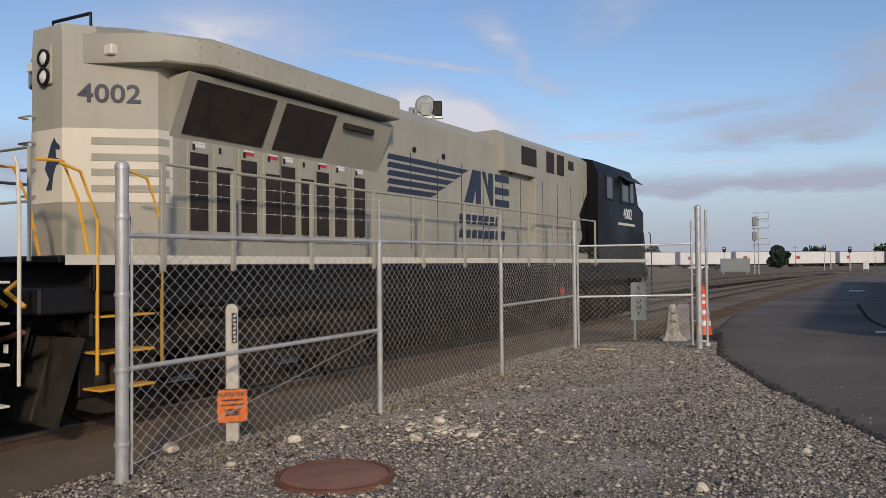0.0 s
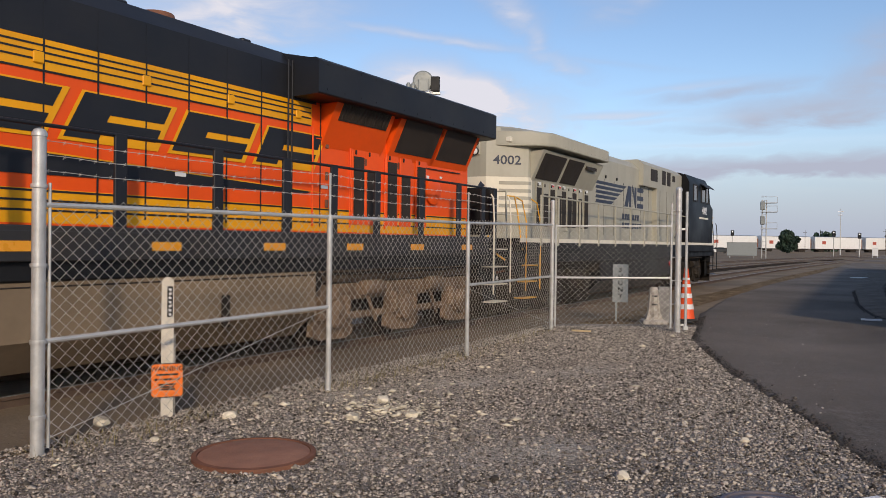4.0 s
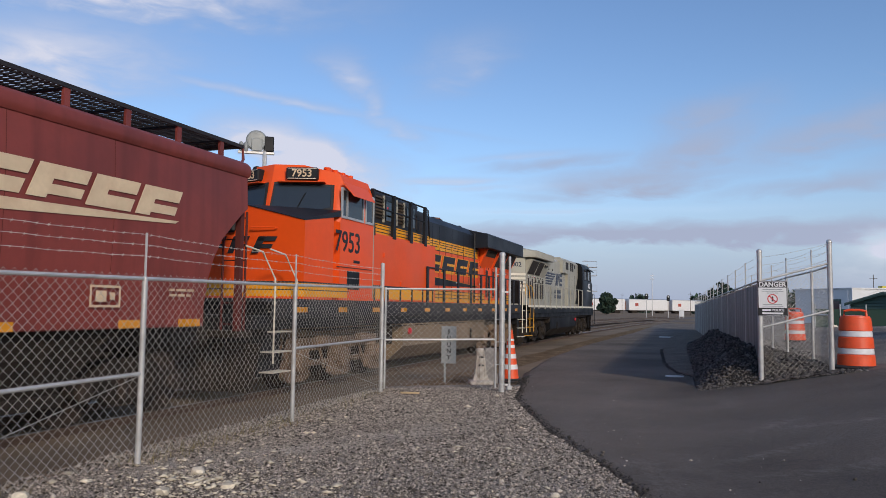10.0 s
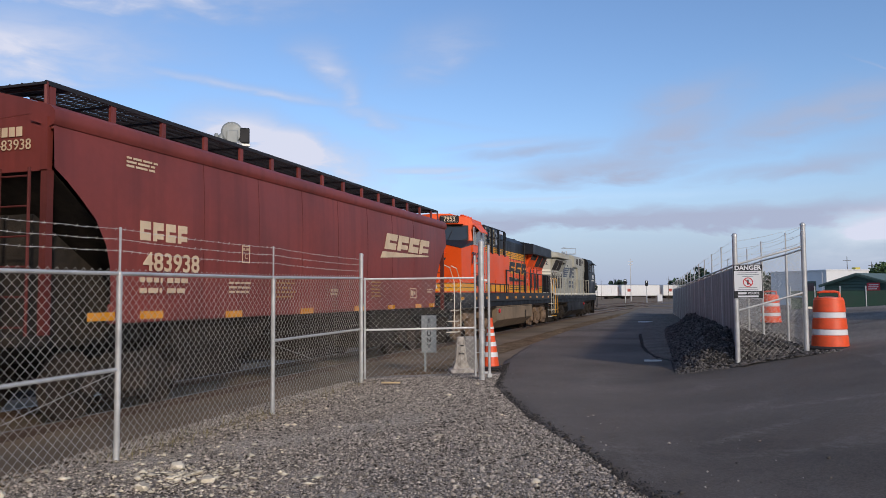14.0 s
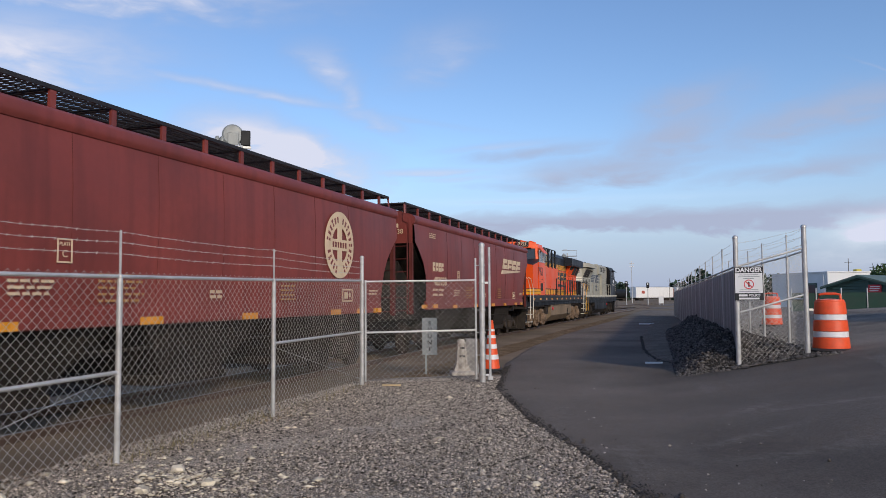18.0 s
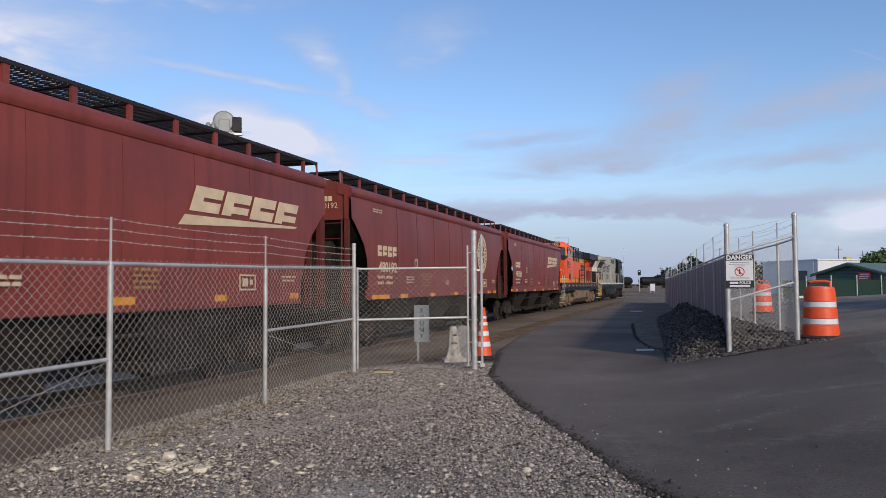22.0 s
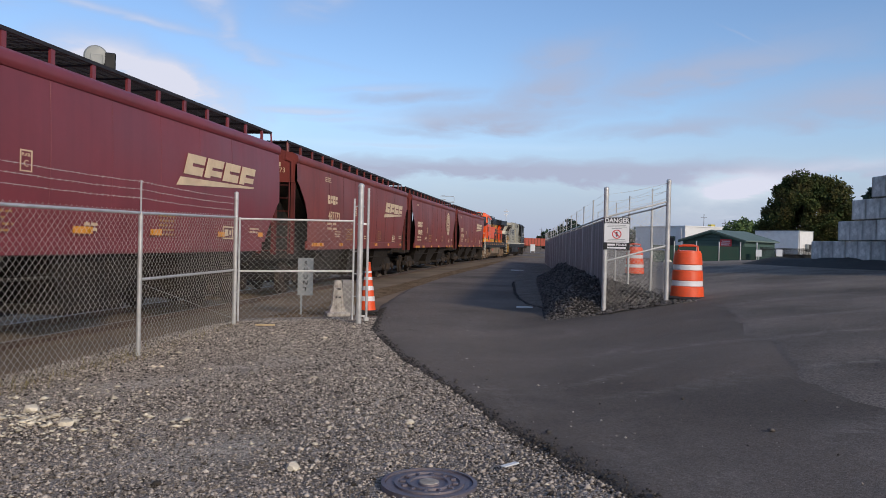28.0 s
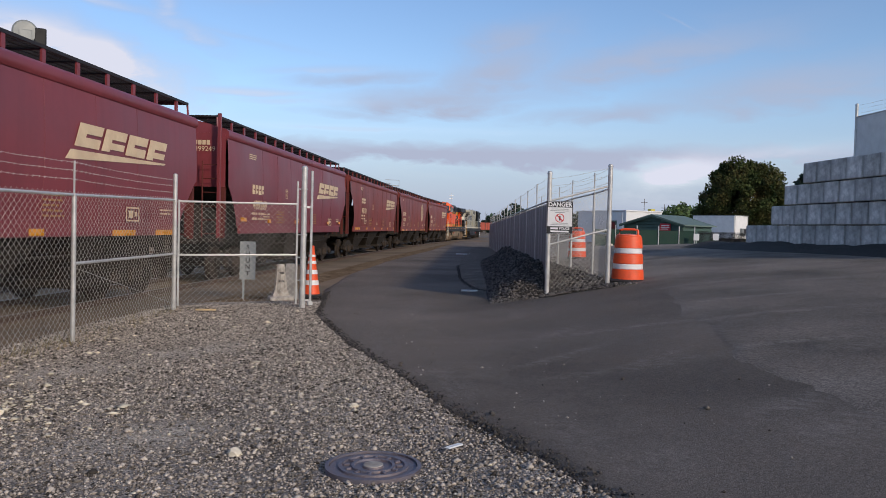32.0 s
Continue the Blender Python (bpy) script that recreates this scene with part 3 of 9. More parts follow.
def rise(x, y):
    """Height of the ground: level on the railway side, climbing to the yard road."""
    s = (x - Q_FOOT[0]) * math.cos(Q_HEAD) - (y - Q_FOOT[1]) * math.sin(Q_HEAD)
    k = math.log1p(math.exp(min(30.0, (s + 1.0) * 2))) / 2
    a = (x - Q_FOOT[0]) * math.sin(Q_HEAD) + (y - Q_FOOT[1]) * math.cos(Q_HEAD)
    f = min(1.0, max(0.0, (a - 14) / 40))
    g = min(1.0, max(0.0, (a - 16) / 22)) * min(1.0, max(0.0, (s - 3) / 4))
    return 1.5 * (1 - math.exp(-k / 6)) * (1 - 0.5 * f * f * (3 - 2 * f)) - 0.25 * g * g * (3 - 2 * g)


T_HEAD = 32.785
T_C = Vector((-7.425, 4.730))
T_U = Vector((math.sin(radians(T_HEAD)), math.cos(radians(T_HEAD))))
T_N = Vector((math.cos(radians(T_HEAD)), -math.sin(radians(T_HEAD))))
T_BEND, T_RAD, RAIL_Z = 40.0, 1016.0, 0.05


def track(a, off=0.0):
    """Place and heading at a metres along the track, off metres to its right."""
    if a < T_BEND:
        p, h = T_C + T_U * a, T_HEAD
    else:
        th = (a - T_BEND) / T_RAD
        p = T_C + T_U * (T_BEND + T_RAD * math.sin(th)) + T_N * (T_RAD * (1 - math.cos(th)))
        h = T_HEAD + math.degrees(th)
    r = Vector((math.cos(radians(h)), -math.sin(radians(h))))
    return p + r * off, h


def on_track(a, z=RAIL_Z):
    p, h = track(a)
    return pose(p.x, p.y, z, 0, 0, -h)


def run(t):
    """How far the train has come at t seconds: the front of the first hopper car."""
    q = (t - 20) / 12
    return 43.069 + 40.577 * q + 2.581 * q ** 2 + 0.343 * q ** 3 + 0.558 * q ** 4 + 0.219 * q ** 5


# ---------------------------------------------------------------- ground, road, track
def spread(near, far, count):
    g = (far / near) ** (1 / (count - 1))
    return [near * g ** i for i in range(count)]


def sheet(name, xs, ys, height, mat, label, category):
    vs = [(x, y, height(x, y)) for y in ys for x in xs]
    w = len(xs)
    fs = [(j * w + i, j * w + i + 1, (j + 1) * w + i + 1, (j + 1) * w + i) for j in range(len(ys) - 1) for i in range(w - 1)]
    return tagged(new(name, raw_mesh(name, vs, fs, mat, True)), label, category, "", "structure")


axis_n = [i * 1.0 for i in range(-40, 71)]
far_n = spread(75, 2600, 14)
gx = [-f for f in far_n[::-1]] + axis_n + far_n
sheet("ground", gx, gx, lambda x, y: rise(x, y) * (1 if abs(x) + abs(y) < 300 else 0.6) - 0.07, M_YARD, "dusty brown railway yard ground with patches of dirt", "ground")

EDGE = [(1.6, -40), (2.1, -10), (2.55, 0.0), (2.85, 3.0), (3.02, 3.9), (3.12, 4.4), (3.22, 5.0), (3.3, 5.8), (3.42, 6.7), (3.68, 8.1), (3.92, 10.0), (4.25, 11.6), (4.75, 13.8),
        (5.4, 15.4), (7.1, 19.5), (10.0, 25.1), (14.9, 33.1), (26.1, 49.9), (42.6, 76.0), (94.8, 155.7)]


def edge_x(y):
    for (x0, y0), (x1, y1) in zip(EDGE, EDGE[1:]):
        if y <= y1:
            f = (y - y0) / (y1 - y0)
            return x0 + (x1 - x0) * f
    return EDGE[-1][0]


def build_road():
    ys = [-40, -25, -15, -8, -4, -2] + [0.1 * i for i in range(0, 180)] + [18 + 0.8 * i for i in range(0, 40)] + [50 + 3 * i for i in range(35)]
    cols = [0.0, 0.05, 0.11, 0.17, 0.24, 0.4, 0.7, 1, 1.6, 2.3, 3, 4, 5, 6, 7, 8, 9, 10, 11, 12, 13, 14, 15, 16, 17, 18, 19, 20, 21, 22, 23, 24, 25, 26, 28, 30, 33, 36, 40, 44, 50, 55]
    lift = [-0.06, -0.035, -0.005, 0.015, 0.026]
    vs = []
    for y in ys:
        x0 = edge_x(y) - 0.06 + 0.07 * noise.noise((y * 1.2, 0.3, 0)) + 0.03 * noise.noise((y * 6, 2.3, 0)) + 0.015 * noise.noise((y * 17, 4.3, 0))
        for i, c in enumerate(cols):
            x = x0 + c
            z = lift[i] + 0.012 * noise.noise((x * 12, y * 12, 2)) if i < 5 else 0.03
            vs.append((x, y, rise(x, y) + z + 0.008 * noise.noise((x * 0.4, y * 0.4, 5))))
    w = len(cols)
    fs = [(j * w + i, j * w + i + 1, (j + 1) * w + i + 1, (j + 1) * w + i) for j in range(len(ys) - 1) for i in range(w - 1)]
    tagged(new("road", raw_mesh("road", vs, fs, M_ASPHALT, True)), "dark grey asphalt road with dusty tyre streaks and a crumbling edge", "road", "", "structure")


build_road()


def worn_pavement():
    """Older, browner paving that joins the new asphalt along a ragged line."""
    line = [(35.6, 54.2), (11.75, 13.75), (11.3, 12.4), (9.9, 10.0), (8.6, 8.5), (6.1, 5.3), (5.4, 4.1), (4.9, 3.0), (4.6, 0.5), (4.6, -8), (4.6, -30)]
    rows = []
    for (x0, y0), (x1, y1) in zip(line, line[1:]):
        k = max(2, int(math.hypot(x1 - x0, y1 - y0) / (0.12 if -1 < y0 < 14 else 0.7)))
        rows += [(x0 + (x1 - x0) * i / k, y0 + (y1 - y0) * i / k) for i in range(k)]
    cols = [0, 0.06, 0.15, 0.3, 0.6] + list(range(1, 30)) + [33, 37, 42]
    vs = []
    for x0, y0 in rows:
        e = 0.2 * noise.noise((x0 * 0.9, y0 * 0.9, 3)) + 0.10 * noise.noise((x0 * 4, y0 * 4, 1)) + 0.05 * noise.noise((x0 * 11, y0 * 11, 1))
        for i, c in enumerate(cols):
            x = x0 + e + c
            z = (0.022, 0.034, 0.038, 0.042)[i] if i < 4 else 0.048
            vs.append((x, y0, rise(x, y0) + z + 0.008 * noise.noise((x * 0.4, y0 * 0.4, 5))))
    w = len(cols)
    fs = [(j * w + i, j * w + i + 1, (j + 1) * w + i + 1, (j + 1) * w + i) for j in range(len(rows) - 1) for i in range(w - 1)]
    tagged(new("worn_pavement", raw_mesh("worn_pavement", vs, fs, M_OLDROAD, True)), "older brown worn pavement joining the asphalt", "pavement", "", "structure")


worn_pavement()


def fence_x(y):
    return -3.02 + (y - 6.02) * 0.606


def gravel_z(x, y):
    return rise(x, y) + 0.006 + 0.03 * noise.noise((x * 0.5, y * 0.5, 1.0)) + 0.012 * noise.noise((x * 2.2, y * 2.2, 4.0))


def build_gravel():
    ys = [-12 + 0.4 * i for i in range(30)] + [0.2 * i for i in range(0, 82)]
    vs, cols = [], 40
    for y in ys:
        a, b = min(fence_x(y) - 0.35, 4.4), edge_x(y) + 0.12
        for i in range(cols):
            x = a + (b - a) * i / (cols - 1)
            vs.append((x, y, gravel_z(x, y) - (0.05 if i in (0, cols - 1) else 0)))
    fs = [(j * cols + i, j * cols + i + 1, (j + 1) * cols + i + 1, (j + 1) * cols + i) for j in range(len(ys) - 1) for i in range(cols - 1)]
    tagged(new("gravel_verge", raw_mesh("gravel_verge", vs, fs, M_GRAVEL, True)), "grey crushed gravel verge between the fence and the road", "gravel", "", "structure")


build_gravel()

rng = np.random.default_rng(7)
OCTA = np.array([(1, 0, 0), (-1, 0, 0), (0, 1, 0), (0, -1, 0), (0, 0, 1), (0, 0, -1)], float)
OFACES = np.array([(0, 2, 4), (2, 1, 4), (1, 3, 4), (3, 0, 4), (2, 0, 5), (1, 2, 5), (3, 1, 5), (0, 3, 5)])


def stones(name, pts, sizes, mat, label, flat=0.6):
    """Many small broken stones as one object."""
    n_ = len(pts)
    v = OCTA[None] * (1 + rng.uniform(-0.35, 0.35, (n_, 6, 3))) + rng.uniform(-0.25, 0.25, (n_, 6, 3))
    v = v * np.array([1, 0.75, flat]) * np.asarray(sizes)[:, None, None]
    a = rng.uniform(0, 6.283, n_)
    c, s = np.cos(a)[:, None], np.sin(a)[:, None]
    x, y = v[:, :, 0] * c - v[:, :, 1] * s, v[:, :, 0] * s + v[:, :, 1] * c
    v = np.stack([x, y, v[:, :, 2]], 2) + np.asarray(pts)[:, None, :]
    f = (OFACES[None] + (np.arange(n_) * 6)[:, None, None]).reshape(-1, 3)
    me = bpy.data.meshes.new(name)
    me.vertices.add(n_ * 6)
    me.vertices.foreach_set("co", v.reshape(-1))
    me.loops.add(len(f) * 3)
    me.loops.foreach_set("vertex_index", f.reshape(-1).astype(np.int32))
    me.polygons.add(len(f))
    me.polygons.foreach_set("loop_start", np.arange(0, len(f) * 3, 3, dtype=np.int32))
    me.update(calc_edges=True)
    me.materials.append(mat)
    return tagged(new(name, me), label, "stones", "", "stuff")


def scatter(count, y0, y1, left, right, power=1.0):
    pts = []
    while len(pts) < count:
        y = y0 + (y1 - y0) * rng.random() ** power
        a, b = left(y), right(y)
        x = a + (b - a) * rng.random()
        pts.append((x, y))
    return pts


def trodden(x, y):
    """How far the loose stones are trodden away."""
    return max(math.exp(-(((x - cx) * c + (y - cy) * s) / la) ** 2 - ((-(x - cx) * s + (y - cy) * c) / lb) ** 2)
               for cx, cy, c, s, la, lb in ((0.4, 9.35, 0.91, 0.42, 1.5, 0.5), (2.0, 10.25, 0.91, 0.42, 1.4, 0.5), (0.9, 6.3, 0.94, 0.34, 0.7, 0.45), (-0.9, 8.5, 0.82, 0.57, 0.9, 0.4)))


def gravel_stones():
    g = [(x, y) for x, y in scatter(175000, 2.6, 15.8, lambda y: max(fence_x(y) - 0.45, -4.2), lambda y: edge_x(y) + 0.02, 1.25) if rng.random() > 0.8 * trodden(x, y)]
    sz = rng.gamma(1.9, 0.0034, len(g)) + 0.0042
    stones("gravel_stones", [(x, y, gravel_z(x, y) + 0.3 * s) for (x, y), s in zip(g, sz)], sz, M_STONE, "loose grey crushed stones of the verge")
    b = scatter(22000, -7.0, 2.7, lambda y: max(fence_x(y), -11.0), lambda y: edge_x(y) + 0.02)
    sz = rng.gamma(3.5, 0.004, len(b)) + 0.006
    stones("verge_stones", [(x, y, gravel_z(x, y) + 0.3 * s) for (x, y), s in zip(b, sz)], sz, M_STONE, "loose grey crushed stones of the verge further back")
    e = [(edge_x(y) + rng.normal(0.03, 0.06), y) for y in -7.0 + 25 * rng.random(9500)]
    sz = rng.gamma(2, 0.0035, len(e)) + 0.003
    stones("asphalt_crumbs", [(x, y, rise(x, y) + 0.3 * s + max(-0.02, min(0.028, (x - edge_x(y)) * 0.35 - 0.012))) for (x, y), s in zip(e, sz)], sz, M_CRUMB, "dark broken asphalt crumbs along the edge of the road")
    e = [(edge_x(y) + abs(rng.normal(0, 1.2)) + 0.2, y) for y in 1.5 + 16 * rng.random(260)]
    sz = rng.gamma(3, 0.0025, len(e)) + 0.003
    stones("road_grit", [(x, y, rise(x, y) + 0.032 + 0.3 * s) for (x, y), s in zip(e, sz)], sz, M_STONE, "scattered small stones lying on the asphalt")
    p = []
    for _ in range(620):
        r, a = abs(rng.normal(0, 0.8)), rng.uniform(0, 6.283)
        p.append((-0.45 + r * math.cos(a) * 0.9, 7.75 + r * math.sin(a)))
    p += [(x, y) for x, y in scatter(520, 3.2, 14, lambda y: fence_x(y), lambda y: edge_x(y) - 0.2)]
    sz = rng.gamma(1.5, 0.0085, len(p)) + 0.007
    stones("pale_stones", [(x, y, gravel_z(x, y) + 0.008 + 0.25 * s) for (x, y), s in zip(p, sz)], sz, M_PALE, "pale cream broken stones lying on the gravel", 0.36)


gravel_stones()


def rock(x, y, size, mat, label):
    sh = Shape()
    bm = bmesh.new()
    bmesh.ops.create_icosphere(bm, subdivisions=2, radius=1)
    for v in bm.verts:
        v.co *= 1 + 0.35 * noise.noise(v.co * 1.3 + Vector((x, y, 0)))
        v.co = (v.co.x * size, v.co.y * size * 0.8, v.co.z * size * 0.6)
    sh.add([v.co for v in bm.verts], [[v.index for v in f.verts] for f in bm.faces])
    bm.free()
    ob = part("rock", sh, mat, None, "", "", 25)
    ob.matrix_basis = pose(x, y, gravel_z(x, y) + size * 0.3, 0, 0, x * 77)
    tagged(ob, label, "rock", "loose rocks")


for rx_, ry_, rs_, rm_ in ((-1.9, 7.38, 0.075, M_PALE), (1.33, 5.56, 0.06, M_PALE), (2.64, 6.55, 0.05, M_PALE), (-3.0, 7.15, 0.085, M_PALE), (-0.5, 8.1, 0.08, M_PALE), (-0.2, 7.5, 0.07, M_PALE),
                           (-0.75, 7.35, 0.075, M_PALE), (-2.3, 6.5, 0.04, M_PALE)):
    rock(rx_, ry_, rs_, rm_, "rounded pale tan rock lying on the gravel")


# island of dirt with a dark pile of ballast beside the slatted fence
ISLE = [(9.7, 12.9), (9.6, 13.6), (9.62, 14.4), (9.9, 15.4), (10.62, 17.9), (11.5, 19.9), (12.67, 22.2), (15.5, 27.3), (19.2, 33.6), (30.2, 51.3)]


def fa(a, s=0.0):
    """A point a metres along the slatted fence and s to its right."""
    return (9.78 + a * math.sin(FA_H) + s * math.cos(FA_H), 13.42 + a * math.cos(FA_H) - s * math.sin(FA_H))


FA_H = math.atan2(35.48 - 9.78, 57.0 - 13.42)
FA_LEN = 50.5


def pile_h(a, s):
    """Height of the ballast heap: a steep end by the corner post, a long crest along the fence, a low skirt to its right."""
    up = min(1, max(0, (a + 0.12) / 1.25)) ** 0.8 * min(1, max(0, (26 - a) / 12))
    half = 1.12 if s < -0.1 else 1.9
    w = max(0, 1 - abs((s + 0.1) / half) ** 1.5)
    if s > -0.1:
        up *= 1 - 0.55 * min(1, (s + 0.1) / 0.5)
        up = max(up, 0.12 * min(1, max(0, (a + 0.35) / 0.4)))
    return ((0.70 + 0.16 * noise.noise((a * 0.7, s, 0))) * up + 0.07 * noise.noise((a * 2.2, s * 2.2, 3)) * min(1, up * 3) + 0.03 * noise.noise((a * 6, s * 6, 0))) * min(1, w * 1.1) + 0.012 * noise.noise((a * 9, s * 9, 0))


def isle_edge(y):
    for (x0, y0), (x1, y1) in zip(ISLE, ISLE[1:]):
        if y <= y1:
            return x0 + (x1 - x0) * (y - y0) / (y1 - y0)
    return ISLE[-1][0]


def build_island():
    vs, cols = [], 14
    rows = [13.0 + 0.12 * i for i in range(60)] + [20.2 + 0.7 * i for i in range(45)]
    for y in rows:
        xr = 9.78 + (y - 13.42) * math.tan(FA_H) + 0.5
        xl = min(xr - 0.1, isle_edge(y) + 0.04 * noise.noise((y * 3, 1, 1)))
        for i in range(cols):
            x = xl + (xr - xl) * (i / (cols - 1)) ** 1.4
            vs.append((x, y, rise(x, y) + (0.0 if i == 0 else 0.055 if i == 1 else 0.075) + 0.015 * noise.noise((x * 3, y * 3, 1))))
    fs = [(j * cols + i, j * cols + i + 1, (j + 1) * cols + i + 1, (j + 1) * cols + i) for j in range(len(rows) - 1) for i in range(cols - 1)]
    # dark crumbs draw the thin shadow line of the island's edge by colour
    e = [(isle_edge(y) + rng.normal(0.0, 0.035), y) for y in 13.0 + 16 * rng.random(1800) ** 1.4]
    stones("island_edge_crumbs", [(x, y, rise(x, y) + 0.045) for x, y in e], rng.gamma(2, 0.004, len(e)) + 0.004, M_CRUMB, "dark crumbs that draw the shadow line along the edge of the dirt island")
    tagged(new("dirt_island", raw_mesh("dirt_island", vs, fs, M_ISLE, True)), "grey-brown dirt island with a curved edge in the asphalt", "dirt", "", "structure")
    vs, cols = [], 26
    rows = [-0.3 + 0.15 * i for i in range(30)] + [4.2 + 0.3 * i for i in range(74)]
    for a in rows:
        for i in range(cols):
            s = -2.05 + 4.0 * i / (cols - 1)
            x, y = fa(a, s)
            vs.append((x, y, rise(x, y) + 0.02 + pile_h(a, s)))
    fs = [(j * cols + i, j * cols + i + 1, (j + 1) * cols + i + 1, (j + 1) * cols + i) for j in range(len(rows) - 1) for i in range(cols - 1)]
    tagged(new("ballast_pile", raw_mesh("ballast_pile", vs, fs, M_MOUND, True)), "long low pile of black crushed ballast along the fence", "gravel pile", "", "stuff")
    pts, sz = [], []
    for _ in range(30000):
        a, s = -0.2 + 20 * rng.random() ** 1.6, rng.uniform(-1.2, 1.85)
        x, y = fa(a, s)
        r = 0.010 + rng.gamma(2, 0.0068)
        pts.append((x, y, rise(x, y) + 0.02 + pile_h(a, s) + 0.4 * r))
        sz.append(r)
    stones("ballast_stones", pts, sz, M_MOUND_ST, "black angular ballast stones covering the pile")


build_island()


# ---- the track under the train and the sidings beyond
def along_strip(name, offs, a_list, zf, mat, label, category):
    vs = []
    for a in a_list:
        for o in offs:
            p, _ = track(a, o)
            vs.append((p.x, p.y, zf(a, o)))
    w = len(offs)
    fs = [(j * w + i, j * w + i + 1, (j + 1) * w + i + 1, (j + 1) * w + i) for j in range(len(a_list) - 1) for i in range(w - 1)]
    return tagged(new(name, raw_mesh(name, vs, fs, mat, True)), label, category, "", "structure")


A_LIST = [-45 + 1.0 * i for i in range(105)] + [60 + 6 * i for i in range(32)]


def bed_z(a, o):
    return (-0.13 if -1.9 < o < 1.9 else -0.13 + 0.10 * min(1, (abs(o) - 1.9) / 0.9) if abs(o) < 3.4 else -0.06) + 0.03 * noise.noise((a * 0.8, o * 0.8, 2))


# darker ballast: the shade under and behind the train is put into its colour
M_SHADEBED = material("shaded_ballast", (0.06, 0.048, 0.038), 1.0, 0, 0.4, 1.4, 40, 0.9, (0.10, 0.078, 0.058), 0.4, bscale=40, spec=0.0)
pebbles(M_SHADEBED, 30, 0.45, 0.015)
along_strip("track_bed", [1.15, 1.4, 1.9, 2.3, 2.7, 3.1, 3.45], A_LIST, bed_z, M_BALLAST, "brown dirt and ballast along the railway track", "track bed")
along_strip("oily_track_bed", [-4.4, -3.6, -2.8, -2.2, -1.6, -1.0, -0.4, 0.2, 0.8, 1.15], A_LIST, bed_z, M_SHADEBED, "ballast under and behind the train, darkened in colour for its shade", "track bed")


def bed_stones():
    pts, sz = [], []
    for _ in range(16000):
        a = -14 + 46 * rng.random() ** 1.2
        o = rng.uniform(0.9, 3.3 if a < 12 else 1.9)
        p, _h = track(a, o)
        r = 0.012 + rng.gamma(3, 0.006)
        pts.append((p.x, p.y, bed_z(a, o) + 0.3 * r))
        sz.append(r)
    stones("bed_stones", pts, sz, material("brown_ballast_stone", (0.20, 0.155, 0.108), 0.95, 0, 0.15, 20, 60, 0.2, island=0.7, spec=0.1), "brown dusty ballast stones beside the rails")


bed_stones()
RAIL_PROF = [(-0.075, -0.17), (0.075, -0.17), (0.075, -0.155), (0.012, -0.13), (0.012, -0.045), (0.036, -0.035), (0.036, 0.0), (-0.036, 0.0), (-0.036, -0.035), (-0.012, -0.045), (-0.012, -0.13), (-0.075, -0.155)]


def rail_line(a_list, off, z, place, prof):
    rings = []
    for a in a_list:
        p, h = place(a, off)
        r = (math.cos(radians(h)), -math.sin(radians(h)))
        rings.append([(p[0] + r[0] * x, p[1] + r[1] * x, z + q) for x, q in prof])
    return Shape().loft(rings)


def build_track(name, place, a_list, ties, z, label):
    tr = thing(name, Matrix(), label, "railway track", "", "structure")
    for off in (-0.755, 0.755):
        r = part("rail", rail_line(a_list, off, z, place, RAIL_PROF), M_RAIL, tr, "rusty steel rail")
        part("rail_head", rail_line(a_list, off, z + 0.0015, place, [(-0.03, -0.004), (0.03, -0.004), (0.03, 0.0), (-0.03, 0.0)]), M_RAILTOP, r, "bright worn rail head")
    me = Shape().box(-1.3, 1.3, -0.115, 0.115, -0.2, 0, 0.012).mesh("tie", M_TIE)
    for a in ties:
        p, h = place(a, 0)
        share("tie", me, tr, pose(p[0], p[1], z - 0.172 + 0.01 * math.sin(a * 7), 0, 0, -h + math.sin(a * 13)))
    return tr


build_track("railway_track", track, [-45 + 2.5 * i for i in range(100)], [-16 + 0.55 * i for i in range(160)], RAIL_Z, "main railway track with rusty rails on timber ties")


def siding(k):
    def place(a, off):
        return track(a, off - 4.6 * k)
    return place


for k_ in (1, 2):
    build_track("railway_siding", siding(k_), [-30 + 4 * i for i in range(62)], [34 + 0.62 * i for i in range(60)], 0.02, "yard siding track beside the main track")


